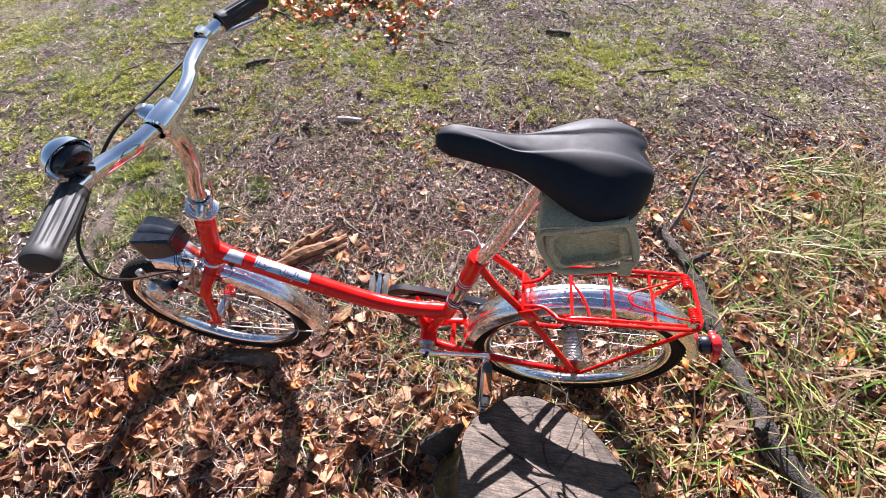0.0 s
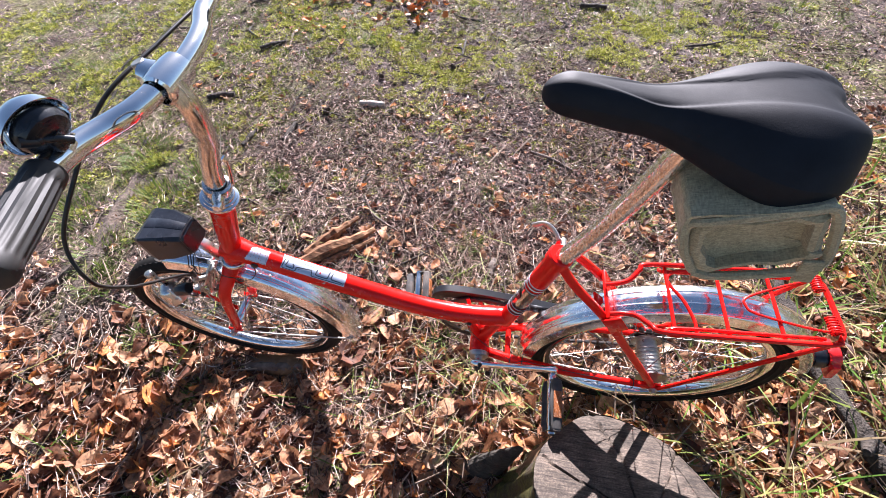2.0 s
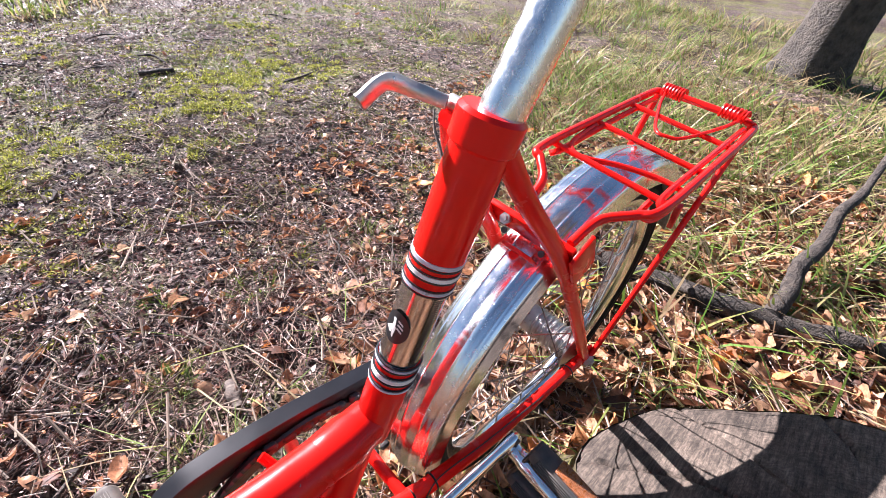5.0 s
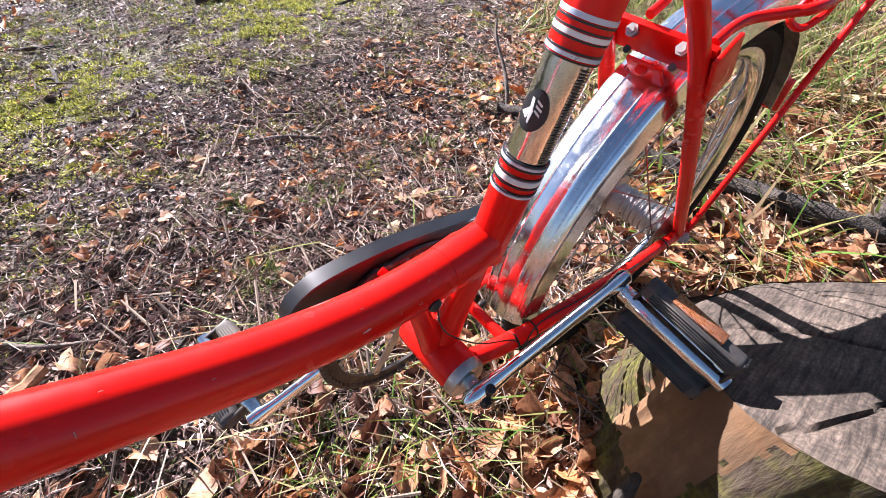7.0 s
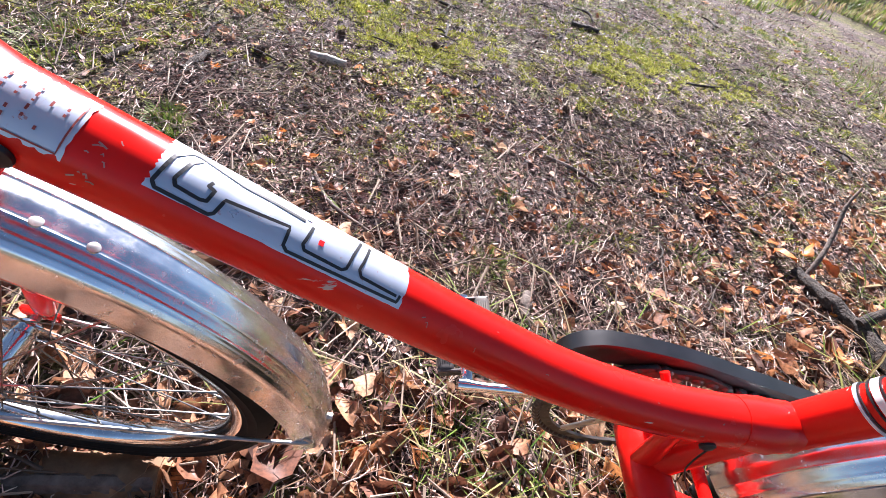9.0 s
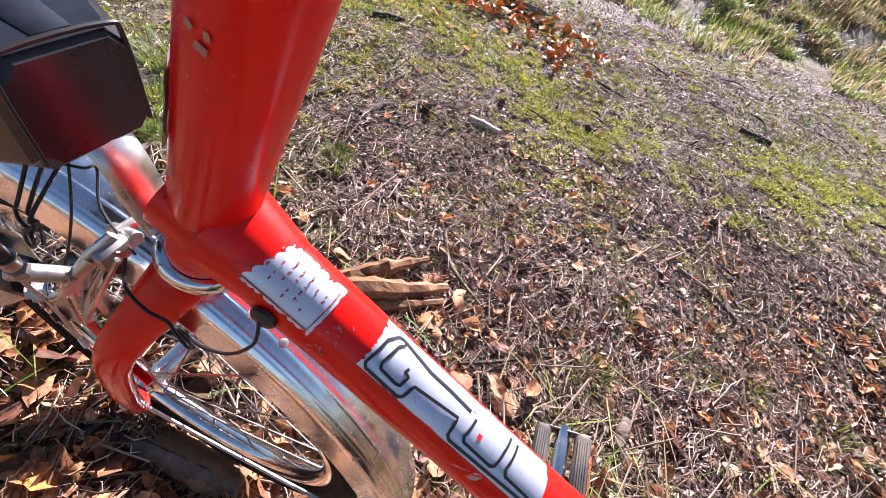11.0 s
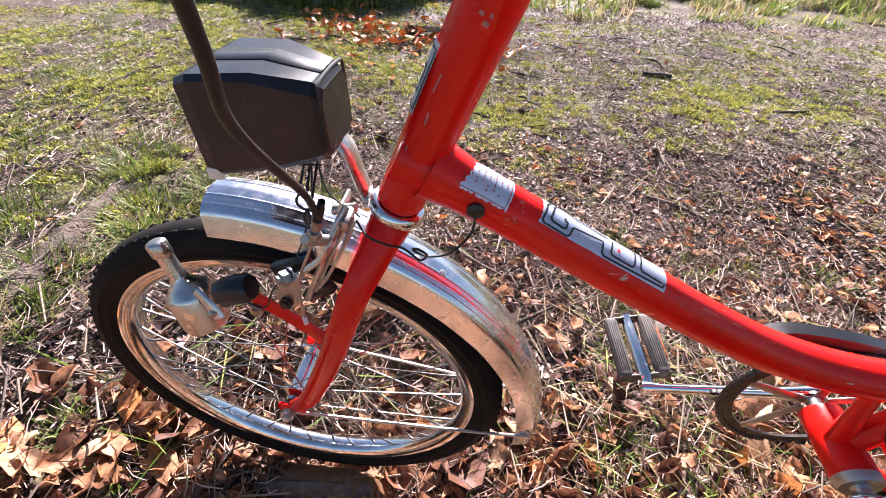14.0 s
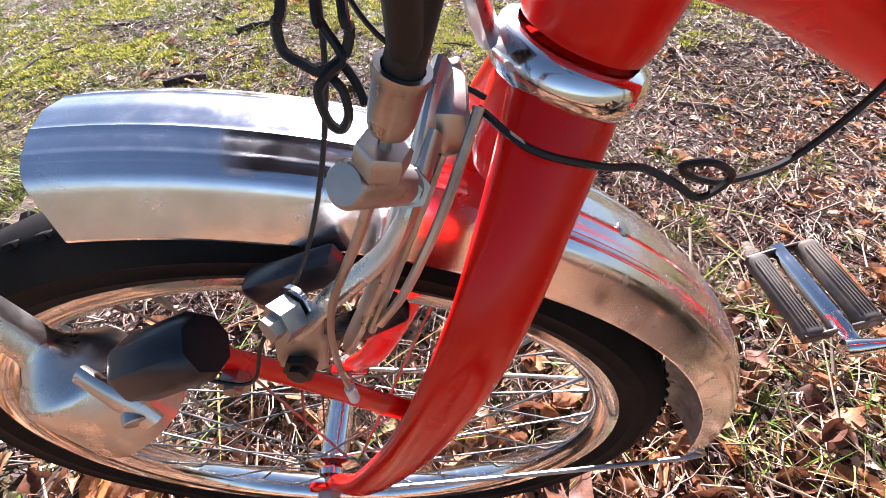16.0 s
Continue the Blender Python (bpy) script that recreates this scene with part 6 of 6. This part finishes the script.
lying("wood_piece", [(0.150, 0.390, 0.010), (0.147, 0.365, 0.012), (0.142, 0.330, 0.010)], [0.010, 0.012, 0.009], M_PALEWOOD, "short weathered wood piece on the ground", "wood", "wood pieces", 0.3, 31)

bm = bmesh.new()
wx, wy = world_of(-0.72, 2.50, 0).xy
wz = max(ground_z(wx + 0.13 * math.cos(t), wy + 0.06 * math.sin(t)) for t in (0.0, 1.6, 3.1, 4.7)) + 0.004
rim_verts = []
for k in range(40):
    t = 2 * math.pi * k / 40
    f = 1 + 0.35 * noise.noise(Vector((math.cos(t) * 1.6, math.sin(t) * 1.6, 5)))
    rim_verts.append(bm.verts.new((wx + 0.17 * f * math.cos(t), wy + 0.075 * f * math.sin(t), wz)))
bm.faces.new(rim_verts)
tagged(part("puddle", bm, M_WATER), "shallow puddle of dark water among orange leaves", "water", kind="structure")

# a lost plastic bottle at the foot of the bank
bx, by = world_of(-1.50, 2.95, 0).xy
tagged(part("plastic_bottle", lathe(bmesh.new(), [(0, 0), (0.026, 0), (0.03, 0.005), (0.03, 0.07), (0.026, 0.085), (0.012, 0.10), (0.012, 0.115), (0, 0.115)], Matrix.Translation((bx, by, ground_z(bx, by) - 0.01)) @ pose(0, 0, 0, 25, 15, 0), 20), M_BLUE), "pale blue plastic bottle lying by the bank", "bottle")


# ---- litter: leaves, needles, grass, moss ----
def clear_of(x, y):
    return math.hypot(x - STUMP_AT.x, y - STUMP_AT.y) > 0.19


def leaf_shape(rng, size, long_lobed):
    """Points and faces of one curled dry leaf."""
    n = 5
    curl, fold, twist = rng.uniform(-1.6, 2.4), rng.uniform(-0.3, 1.1), rng.uniform(-0.8, 0.8)
    wide, bend = rng.uniform(0.20, 0.40), rng.uniform(-0.25, 0.25)
    teeth, wave = rng.uniform(9, 19), rng.uniform(0, 6.28)
    vs = []
    for i in range(n + 1):
        u = i / n
        w = wide * math.sin(math.pi * min(1.0, (0.03 + 0.95 * u)) ** 0.8) ** 0.85
        if long_lobed:
            w *= 1 + 0.30 * math.cos(u * teeth + wave)
        if i in (0, n):
            w = 0.012
        x = u - 0.5
        z = 0.30 * curl * x * x + 0.06 * math.sin(u * 7 + wave)
        for s in (-1, -0.5, 0, 0.5, 1):
            droop = abs(s) ** 1.6 * w * fold
            vs.append(Vector((x + 0.06 * abs(s) * rng.uniform(-1, 1), s * w * (1 - 0.22 * abs(fold)) + bend * x * x, z + droop + s * twist * x * 0.4 + rng.uniform(-0.02, 0.02))) * size)
    fs = []
    for i in range(n):
        for j in range(4):
            a = 5 * i + j
            fs.append((a, a + 5, a + 6, a + 1))
    return vs, fs


def leaf_density(x, y):
    d = 0.050 + 0.075 * smooth((x + 0.45) / 0.5) * smooth((1.5 - y) / 0.6)
    d += 1.0 * smooth((0.26 + 0.25 * noise.noise(Vector((x * 1.4, 0, 5))) - y) / 0.5)
    d += 0.75 * smooth((x - 0.25) / 0.9) * smooth((1.6 - y) / 1.3)
    d += 0.9 * bell_shape(x, y, -0.80, 2.30, 0.38) + 0.15 * bell_shape(x, y, -0.35, 0.30, 0.25) + 0.05 * bell_shape(x, y, 0.2, 0.75, 0.5)
    d *= 0.55 + 0.9 * max(0, 0.5 + noise.noise(Vector((x * 4, y * 4, 11))))
    d *= 1 - (0.8 - 0.8 * smooth((y - 0.8) / 0.5)) * smooth((-0.75 - x) / 0.4) * smooth((y - 0.15) / 0.3)
    d += 0.10 * smooth((y - 0.9) / 0.6) * smooth((-0.5 - x) / 0.6)
    ragged = 0.45 * noise.noise(Vector((x * 1.3, y * 1.3, 91)))
    d *= smooth((y + 1.55 + ragged) / 0.8) * smooth((x + 1.75 + ragged) / 0.8)
    return d


def moss_at(x, y):
    """How much moss grows here, 0 to 1."""
    d = 1.3 * bell_shape(x, y, 0.06, 1.63, 0.10) + 0.9 * bell_shape(x, y, -0.20, 1.40, 0.16) + 1.2 * bell_shape(x, y, 0.61, 1.70, 0.16) + bell_shape(x, y, 1.02, 1.97, 0.25) + 0.7 * bell_shape(x, y, -0.5, 1.9, 0.35) + 0.8 * bell_shape(x, y, -1.6, 0.6, 0.35)
    n = noise.noise(Vector((x * 2.6, y * 2.6, 47))) + 0.6 * noise.noise(Vector((x * 8, y * 8, 7)))
    d += 0.60 * smooth((y - 0.5) / 0.9) * smooth((n - 0.12) / 0.30)
    d += 0.6 * smooth((-0.55 - x) / 0.5) * smooth((y - 0.2) / 0.4) * smooth((n + 0.10) / 0.25)
    return min(1.0, d) * smooth((foot(x) + 0.3 - y) / 0.4)


rng = random.Random(21)
litter = thing("leaf_litter", "crisp brown and orange fallen leaves", "leaves")
verts, faces = [], []
single = 0
count = 0
while count < 25500:
    near = rng.random() < 0.78
    x, y = (rng.uniform(-2.1, 1.9), rng.uniform(-1.9, 1.3)) if near else (rng.uniform(-2.6, 2.8), rng.uniform(-1.9, 3.4))
    if rng.random() > leaf_density(x, y) or not clear_of(x, y):
        continue
    count += 1
    flat = smooth((y - 0.15) / 0.5)
    vs, fs = leaf_shape(rng, (0.012 + 0.064 * rng.random() ** 2.0) * (1.0 - 0.40 * flat), rng.random() < 0.4)
    m = Matrix.Translation((x, y, ground_z(x, y) + rng.uniform(0.002, 0.022 - 0.010 * flat))) @ Euler((rng.gauss(0, 0.45 - 0.25 * flat), rng.gauss(0, 0.45 - 0.25 * flat), rng.uniform(0, 6.28))).to_matrix().to_4x4()
    vs = [m @ v for v in vs]
    if single < 290 and -0.65 < x < 0.45 and -0.45 < y < 0.25:
        single += 1
        me = bpy.data.meshes.new("leaf")
        me.from_pydata(vs, [], fs)
        me.materials.append(M_LEAF)
        for p in me.polygons:
            p.use_smooth = True
        ob = new("leaf", me)
        ob.parent = litter
        continue
    k = len(verts)
    verts += vs
    faces += [tuple(i + k for i in f) for f in fs]
bit_verts, bit_faces = [], []
for k in range(150000):
    x, y = rng.gauss(0, 1.5), -0.7 + 4.6 * rng.random() ** 1.3
    if not clear_of(x, y) or rng.random() < 0.8 * moss_at(x, y) or rng.random() < 0.6 * smooth((y - 0.9) / 0.8) * smooth((-0.25 - x) / 0.7):
        continue
    c, a, n, w = Vector((x, y, ground_z(x, y) + rng.uniform(0.002, 0.008))), rng.uniform(0, 6.28), 0.0022 + 0.013 * rng.random() ** 2.2, rng.uniform(0.0012, 0.0055)
    u = Vector((math.cos(a), math.sin(a), rng.gauss(0, 0.5))) * n
    v = Vector((-math.sin(a), math.cos(a), rng.gauss(0, 0.5))) * w
    k = len(bit_verts)
    bit_verts += [c - u, c + v, c + u * 0.9, c - v * 1.1]
    bit_faces.append((k, k + 1, k + 2, k + 3))
stuff("leaf_bits", bit_verts, bit_faces, M_BITS, "", "", False, litter)
for cx, cy, k, r in ((1.145, 0.40, 3, 0.03), (1.474, 0.746, 4, 0.05), (0.96, 0.74, 5, 0.07), (0.85, 0.10, 4, 0.06), (-0.80, 2.30, 60, 0.22), (-0.50, 2.32, 70, 0.20), (-1.05, 2.36, 40, 0.18)):
    for _ in range(k):
        x, y = cx + rng.gauss(0, r), cy + rng.gauss(0, r)
        vs, fs = leaf_shape(rng, rng.uniform(0.04, 0.075), True)
        m = Matrix.Translation((x, y, ground_z(x, y) + rng.uniform(0.02, 0.035))) @ Euler((rng.gauss(0, 0.4), rng.gauss(0, 0.4), rng.uniform(0, 6.28))).to_matrix().to_4x4()
        me = bpy.data.meshes.new("leaf")
        me.from_pydata([m @ v for v in vs], [], fs)
        me.materials.append(M_ORANGELEAF)
        for q in me.polygons:
            q.use_smooth = True
        new("leaf", me).parent = litter
stuff("scattered_leaves", verts, faces, M_LEAF, "", "", True, litter)


def sliver(verts, faces, p, d, n, w):
    """A thin three-sided twig."""
    d = d.normalized()
    s = d.cross(Vector((0, 0, 1))).normalized() * w
    t = Vector((0, 0, w * 0.6))
    k = len(verts)
    a, b = p - d * n / 2, p + d * n / 2
    verts += [a - s, a + s, a + t, b - s * 0.6, b + s * 0.6, b + t * 0.6]
    faces += [(k, k + 3, k + 5, k + 2), (k + 1, k + 2, k + 5, k + 4), (k + 3, k + 4, k + 5), (k, k + 2, k + 1)]


def needle(verts, faces, p, a, n, w, bow):
    """A thin bowed pine needle, two-sided like a roof, in two lengths."""
    d, s = Vector((math.cos(a), math.sin(a), 0)), Vector((-math.sin(a), math.cos(a), 0))
    k = len(verts)
    for q, f in ((p - d * n / 2, 0.7), (p + s * bow + Vector((0, 0, abs(bow) * 0.35)), 1.0), (p + d * n / 2, 0.5)):
        verts += [q - s * w * f, q + s * w * f, q + Vector((0, 0, w * 1.2 * f))]
    for i in (0, 3):
        faces += [(k + i, k + i + 3, k + i + 5, k + i + 2), (k + i + 1, k + i + 2, k + i + 5, k + i + 4)]


verts, faces, tv, tf = [], [], [], []
for k in range(150000):
    x, y = rng.gauss(0.0, 1.45), 0.7 + rng.gauss(0, 1.35)
    if not clear_of(x, y) or y < -0.9 or rng.random() < 0.85 * moss_at(x, y) or rng.random() > 0.35 + 0.9 * max(0, 0.4 + noise.noise(Vector((x * 3.1, y * 3.1, 71)))):
        continue
    p = Vector((x, y, ground_z(x, y) + 0.001 + (0.030 if y < 0.35 else 0.016) * rng.random() ** 1.5))
    a = rng.uniform(0, 6.28)
    d = Vector((math.cos(a), math.sin(a), rng.gauss(0, 0.16)))
    if rng.random() < 0.07:
        sliver(tv, tf, p + Vector((0, 0, 0.005)), d, rng.uniform(0.04, 0.15), rng.uniform(0.0010, 0.0026))
    else:
        needle(verts, faces, p, a, 0.016 + 0.060 * rng.random() ** 1.6, rng.uniform(0.0005, 0.0013), rng.gauss(0, 0.006))
stuff("needle_litter", verts, faces, M_NEEDLE, "fine brown needles and wood chips on the soil", "litter")
stuff("twig_litter", tv, tf, M_TWIG, "small dry twigs scattered over the soil", "litter")


def blade(verts, faces, x, y, n, w, lean, az, z0=None, bend=1.0):
    z = (ground_z(x, y) if z0 is None else z0) - 0.001
    d = Vector((math.cos(az), math.sin(az), 0))
    s = Vector((-d.y, d.x, 0)) * w
    k = len(verts)
    p = Vector((x, y, z))
    for i in range(4):
        u = i / 3
        q = p + d * (n * math.sin(lean) * u ** (1 + bend * 0.6)) + Vector((0, 0, n * math.cos(lean) * (u - 0.35 * bend * u * u)))
        f = 1 - u ** 2 * 0.92
        verts += [q - s * f, q + s * f]
    faces += [(k + 2 * i, k + 2 * i + 1, k + 2 * i + 3, k + 2 * i + 2) for i in range(3)]


# long straw and grass by the fallen branch
verts, faces = [], []
centres = [(rng.uniform(0.62, 2.6), rng.uniform(-1.0, 1.2)) for _ in range(760)] + [(rng.uniform(2.0, 5.0), rng.uniform(-1.2, 2.6)) for _ in range(700)]
for cx, cy in centres:
    if rng.random() > smooth((cx - 0.60 - 0.55 * max(0, cy - 0.1)) / 0.45) * (1 - 0.8 * smooth((cy - 0.55 - 1.2 * smooth((cx - 1.6) / 1.0)) / 0.5)):
        continue
    az0 = rng.uniform(0, 6.28)
    if abs(cx - (1.0 + 0.10 * max(0, -cy))) < 0.07 and rng.random() < 0.75:
        continue
    for k in range(rng.randint(8, 30)):
        x, y = cx + rng.gauss(0, 0.035), cy + rng.gauss(0, 0.035)
        if clear_of(x, y):
            blade(verts, faces, x, y, rng.uniform(0.06, 0.25), rng.uniform(0.0014, 0.0042), 1.52 - 1.0 * rng.random() ** 1.7, az0 + rng.gauss(0, 1.1), bend=rng.uniform(0.4, 1.2))
# loose straw and stems lying over the leaves
for k in range(900):
    x, y = rng.uniform(-1.1, 0.9), rng.uniform(-0.75, 0.45)
    if clear_of(x, y) and rng.random() < 0.35 + 1.3 * max(0, noise.noise(Vector((x * 3.5, y * 3.5, 61)))):
        blade(verts, faces, x, y, rng.uniform(0.05, 0.17), rng.uniform(0.0007, 0.0017), rng.uniform(1.25, 1.55), rng.uniform(0, 6.28), ground_z(x, y) + rng.uniform(0.012, 0.028), bend=0.25)
# straw under the bottom bracket and round the stump
for k in range(900):
    x, y = rng.gauss(0.15, 0.22), rng.gauss(0.02, 0.16)
    if clear_of(x, y) and not (0.24 < x < 0.77 and abs(y) < 0.03):
        blade(verts, faces, x, y, rng.uniform(0.04, 0.13), rng.uniform(0.0007, 0.0016), rng.uniform(0.8, 1.5), rng.uniform(0, 6.28), bend=0.6)
for k in range(260):
    x, y = rng.uniform(0.45, 0.95), rng.uniform(-0.55, -0.05)
    if clear_of(x, y):
        blade(verts, faces, x, y, rng.uniform(0.10, 0.32), rng.uniform(0.0010, 0.0022), rng.uniform(0.9, 1.5), rng.uniform(2.2, 4.4), bend=0.6)
stuff("long_grass", verts, faces, M_STRAW, "long straw-coloured and green grass", "grass", True)

# short green tufts and sparse sward
verts, faces = [], []


def tuft(cx, cy, r, k, n):
    for _ in range(k):
        a, q = rng.uniform(0, 6.28), r * math.sqrt(rng.random())
        blade(verts, faces, cx + q * math.cos(a), cy + q * math.sin(a), rng.uniform(0.5, 1.0) * n, rng.uniform(0.0008, 0.0017), rng.uniform(0.1, 0.9), a + rng.gauss(0, 0.5))


for x, y, r, k, n in ((-0.655, 0.645, 0.035, 150, 0.055), (-0.88, 0.60, 0.035, 130, 0.05), (-0.80, -0.30, 0.05, 130, 0.06), (-0.84, -0.02, 0.03, 60, 0.05), (-0.56, 1.72, 0.05, 140, 0.045), (-0.30, 1.70, 0.05, 90, 0.04), (0.13, 0.68, 0.04, 60, 0.05), (0.30, 0.60, 0.05, 60, 0.06), (-1.05, 0.50, 0.10, 260, 0.09), (-1.10, 0.25, 0.08, 200, 0.10), (-1.0, 0.85, 0.09, 160, 0.06), (0.05, 0.30, 0.04, 50, 0.06), (0.62, 0.62, 0.06, 70, 0.07), (0.075, 0.452, 0.04, 90, 0.05), (-0.60, -0.38, 0.05, 90, 0.07), (-0.746, -0.055, 0.03, 60, 0.05), (-0.68, 0.69, 0.03, 110, 0.05), (-1.22, 0.72, 0.10, 240, 0.09), (-1.00, 0.38, 0.07, 200, 0.08), (-0.96, 0.62, 0.07, 170, 0.07), (-1.05, 0.14, 0.06, 140, 0.09), (-1.32, 0.40, 0.10, 220, 0.08), (-0.62, -0.12, 0.04, 80, 0.06), (-0.25, -0.30, 0.03, 60, 0.05), (0.02, 0.10, 0.04, 60, 0.07)):
    tuft(x, y, r, k, n)
for k in range(3600):
    x, y = rng.uniform(-2.6, 2.4), rng.uniform(0.4, 3.3)
    d = smooth((-0.55 - x) / 0.5) * 0.8 + 0.9 * smooth((y - 1.15) / 0.6) * max(0, 0.35 + noise.noise(Vector((x * 1.6, y * 1.6, 31)))) + 0.08
    if rng.random() < d and y < foot(x):
        tuft(x, y, rng.uniform(0.015, 0.06), rng.randint(8, 36), rng.uniform(0.02, 0.05))
stuff("short_grass", verts, faces, M_GREEN, "short bright green grass tufts", "grass", True)

# moss cushions: many tiny bent leaflets, in patches and as loose specks
verts, faces = [], []


def cushion(x, y, r, k, n):
    for _ in range(k):
        a, q = rng.uniform(0, 6.28), r * math.sqrt(rng.random())
        px, py, lean, h = x + q * math.cos(a), y + q * math.sin(a), rng.uniform(0.3, 1.3), n * rng.uniform(0.5, 1.0)
        b = a + rng.gauss(0, 0.8)
        d = Vector((math.cos(b) * math.sin(lean), math.sin(b) * math.sin(lean), math.cos(lean))) * h
        w = Vector((-math.sin(b), math.cos(b), 0)) * h * 0.16
        p = Vector((px, py, ground_z(px, py) + 0.3 * n * (1 - (q / r) ** 2)))
        i = len(verts)
        verts.extend((p, p + d * 0.55 + w, p + d - Vector((0, 0, 0.12 * h)), p + d * 0.55 - w))
        faces.append((i, i + 1, i + 2, i + 3))


for k in range(6500):
    x, y = rng.gauss(-0.2, 1.3), rng.uniform(0.2, 3.3)
    if rng.random() < 0.80 * moss_at(x, y) ** 1.5:
        r = rng.uniform(0.010, 0.036)
        cushion(x, y, r, int(r * 2400), 0.018)
for k in range(17000):
    x, y = rng.gauss(-0.3, 1.4), 0.35 + 3.1 * rng.random()
    patch = smooth((noise.noise(Vector((x * 2.6, y * 2.6, 83))) + 0.5 * noise.noise(Vector((x * 9, y * 9, 13))) + 0.06 + 0.15 * smooth((-0.4 - x) / 0.6)) / 0.35)
    if y < foot(x) and rng.random() < 0.85 * patch * smooth((y - 0.30 - 0.4 * smooth((x - 0.1) / 0.5)) / 0.9):
        cushion(x, y, rng.uniform(0.004, 0.014), rng.randint(6, 22), 0.014)
for k in range(5000):
    x, y = rng.uniform(-3.6, -0.9), rng.uniform(1.0, 3.4)
    if y < foot(x) and rng.random() < 0.7 * smooth((noise.noise(Vector((x * 2.6, y * 2.6, 83))) + 0.25) / 0.4):
        cushion(x, y, rng.uniform(0.006, 0.020), rng.randint(8, 24), 0.018)
stuff("moss", verts, faces, M_MOSS, "low yellow-green moss cushions on bare soil", "moss", True)

# the bank: grass clumps, then dry shrubs above
verts, faces, gv, gf = [], [], [], []
for k in range(5200):
    x = rng.uniform(-4.5, 6.5)
    up = abs(rng.gauss(0, 0.9 + 1.8 * smooth((x + 0.5) / 1.0)))
    y = foot(x) + up - 0.05 - 0.9 * smooth((x + 0.4) / 0.6) * rng.random() ** 2
    if noise.noise(Vector((x * 2.2, y * 2.2, 17))) < -0.15:
        continue
    bare = bell_shape(x, y, -1.0, 3.65, 0.35)
    if rng.random() < 0.6 * bare:
        continue
    z = ground_z(x, y)
    az = -1.57 + rng.gauss(0, 0.8)
    dry = rng.random() < 0.25 + 0.5 * smooth((x - 0.2) / 1.5) * smooth(up / 1.2)
    for _ in range(rng.randint(14, 34)):
        blade(verts if dry else gv, faces if dry else gf, x + rng.gauss(0, 0.05), y + rng.gauss(0, 0.05), rng.uniform(0.04, 0.17), rng.uniform(0.0026, 0.0062), rng.uniform(0.1, 1.3), az + rng.gauss(0, 1.5), z)
stuff("bank_straw", verts, faces, M_DRYGRASS, "dry straw-coloured grass on the bank", "grass", True)
stuff("bank_grass", gv, gf, M_BANK, "green grass hanging down the earth bank", "grass", True)


def shrub(x, y, n, label):
    verts, faces = [], []
    z = ground_z(x, y)
    for _ in range(30):
        a, lean = rng.uniform(0, 6.28), rng.uniform(0.1, 0.9)
        p = Vector((x + rng.gauss(0, 0.10), y + rng.gauss(0, 0.10), z))
        d = Vector((math.cos(a) * math.sin(lean), math.sin(a) * math.sin(lean), math.cos(lean)))
        step = n / 6 * rng.uniform(0.6, 1.1)
        w = 0.007
        for i in range(6):
            q = p + d * step
            sliver(verts, faces, (p + q) / 2, d + Vector((0.001, 0, 0)), step * 1.05, w)
            for _ in range(3):
                e = (d + Vector((rng.gauss(0, 0.6), rng.gauss(0, 0.6), rng.gauss(0, 0.5)))).normalized()
                m = step * rng.uniform(0.6, 1.3)
                sliver(verts, faces, q + e * m / 2, e, m, w * 0.5)
            d = (d + Vector((rng.gauss(0, 0.22), rng.gauss(0, 0.22), rng.gauss(-0.05, 0.15)))).normalized()
            p = q
            w *= 0.82
    me = bpy.data.meshes.new("dry_shrub")
    me.from_pydata(verts, [], faces)
    me.materials.append(M_SHRUB)
    return tagged(new("dry_shrub", me), label, "shrub", "dry shrubs on the bank")


for k in range(70):
    x = rng.uniform(-0.4, 7.5)
    y = foot(x) + rng.uniform(1.5, 6.5)
    shrub(x, y, rng.uniform(0.5, 0.95), "leafless brown tangled shrub on the bank")
for k in range(14):
    x, y = rng.uniform(-6, 0), foot(-1) + rng.uniform(3.2, 7.0)
    shrub(x, y, rng.uniform(0.5, 0.9), "leafless brown tangled shrub on the bank")


# ---- trees ----
def tree(x, y, r, h, label):
    z = ground_z(x, y)
    t = thing("tree", label, "tree", "trees round the clearing", Matrix.Translation((x, y, z)))
    lean = Vector((rng.gauss(0, 0.03), rng.gauss(0, 0.03), 1))
    bm = bmesh.new()
    line = [lean * (h * f) for f in (-0.02, 0.0, 0.012, 0.03, 0.07, 0.15, 0.3, 0.5, 0.7, 0.9, 1.0)]
    sweep(bm, line, [r * f for f in (1.5, 1.4, 1.2, 1.08, 1.03, 1.0, 0.9, 0.75, 0.55, 0.3, 0.1)], 24)
    for v in bm.verts:
        a = math.atan2(v.co.y, v.co.x)
        k = 0.10 * noise.noise(Vector((math.cos(a) * 3, math.sin(a) * 3, v.co.z * 1.5 + x))) + 0.12 * math.cos(5 * a + x) * max(0, 1 - v.co.z / 0.4)
        v.co.x *= 1 + k
        v.co.y *= 1 + k
    part("trunk", bm, M_TRUNK, t, "dark furrowed trunk")
    for k in range(9):
        f = rng.uniform(0.45, 0.95)
        a = rng.uniform(0, 6.28)
        p = lean * (h * f)
        n = h * (1.05 - f) * rng.uniform(0.4, 0.7)
        d = Vector((math.cos(a), math.sin(a), rng.uniform(0.4, 0.9)))
        part("limb", tube([p, p + d * n * 0.5, p + d * n + Vector((0, 0, n * 0.15))], [r * 0.35 * (1 - i / 14) + 0.01 for i in range(13)], 8, 6), M_TRUNK, t)
    return t


tx, ty = 3.53, 0.17
tree(tx, ty, 0.148, 9.0, "bare tree with a thick dark trunk in dry grass")
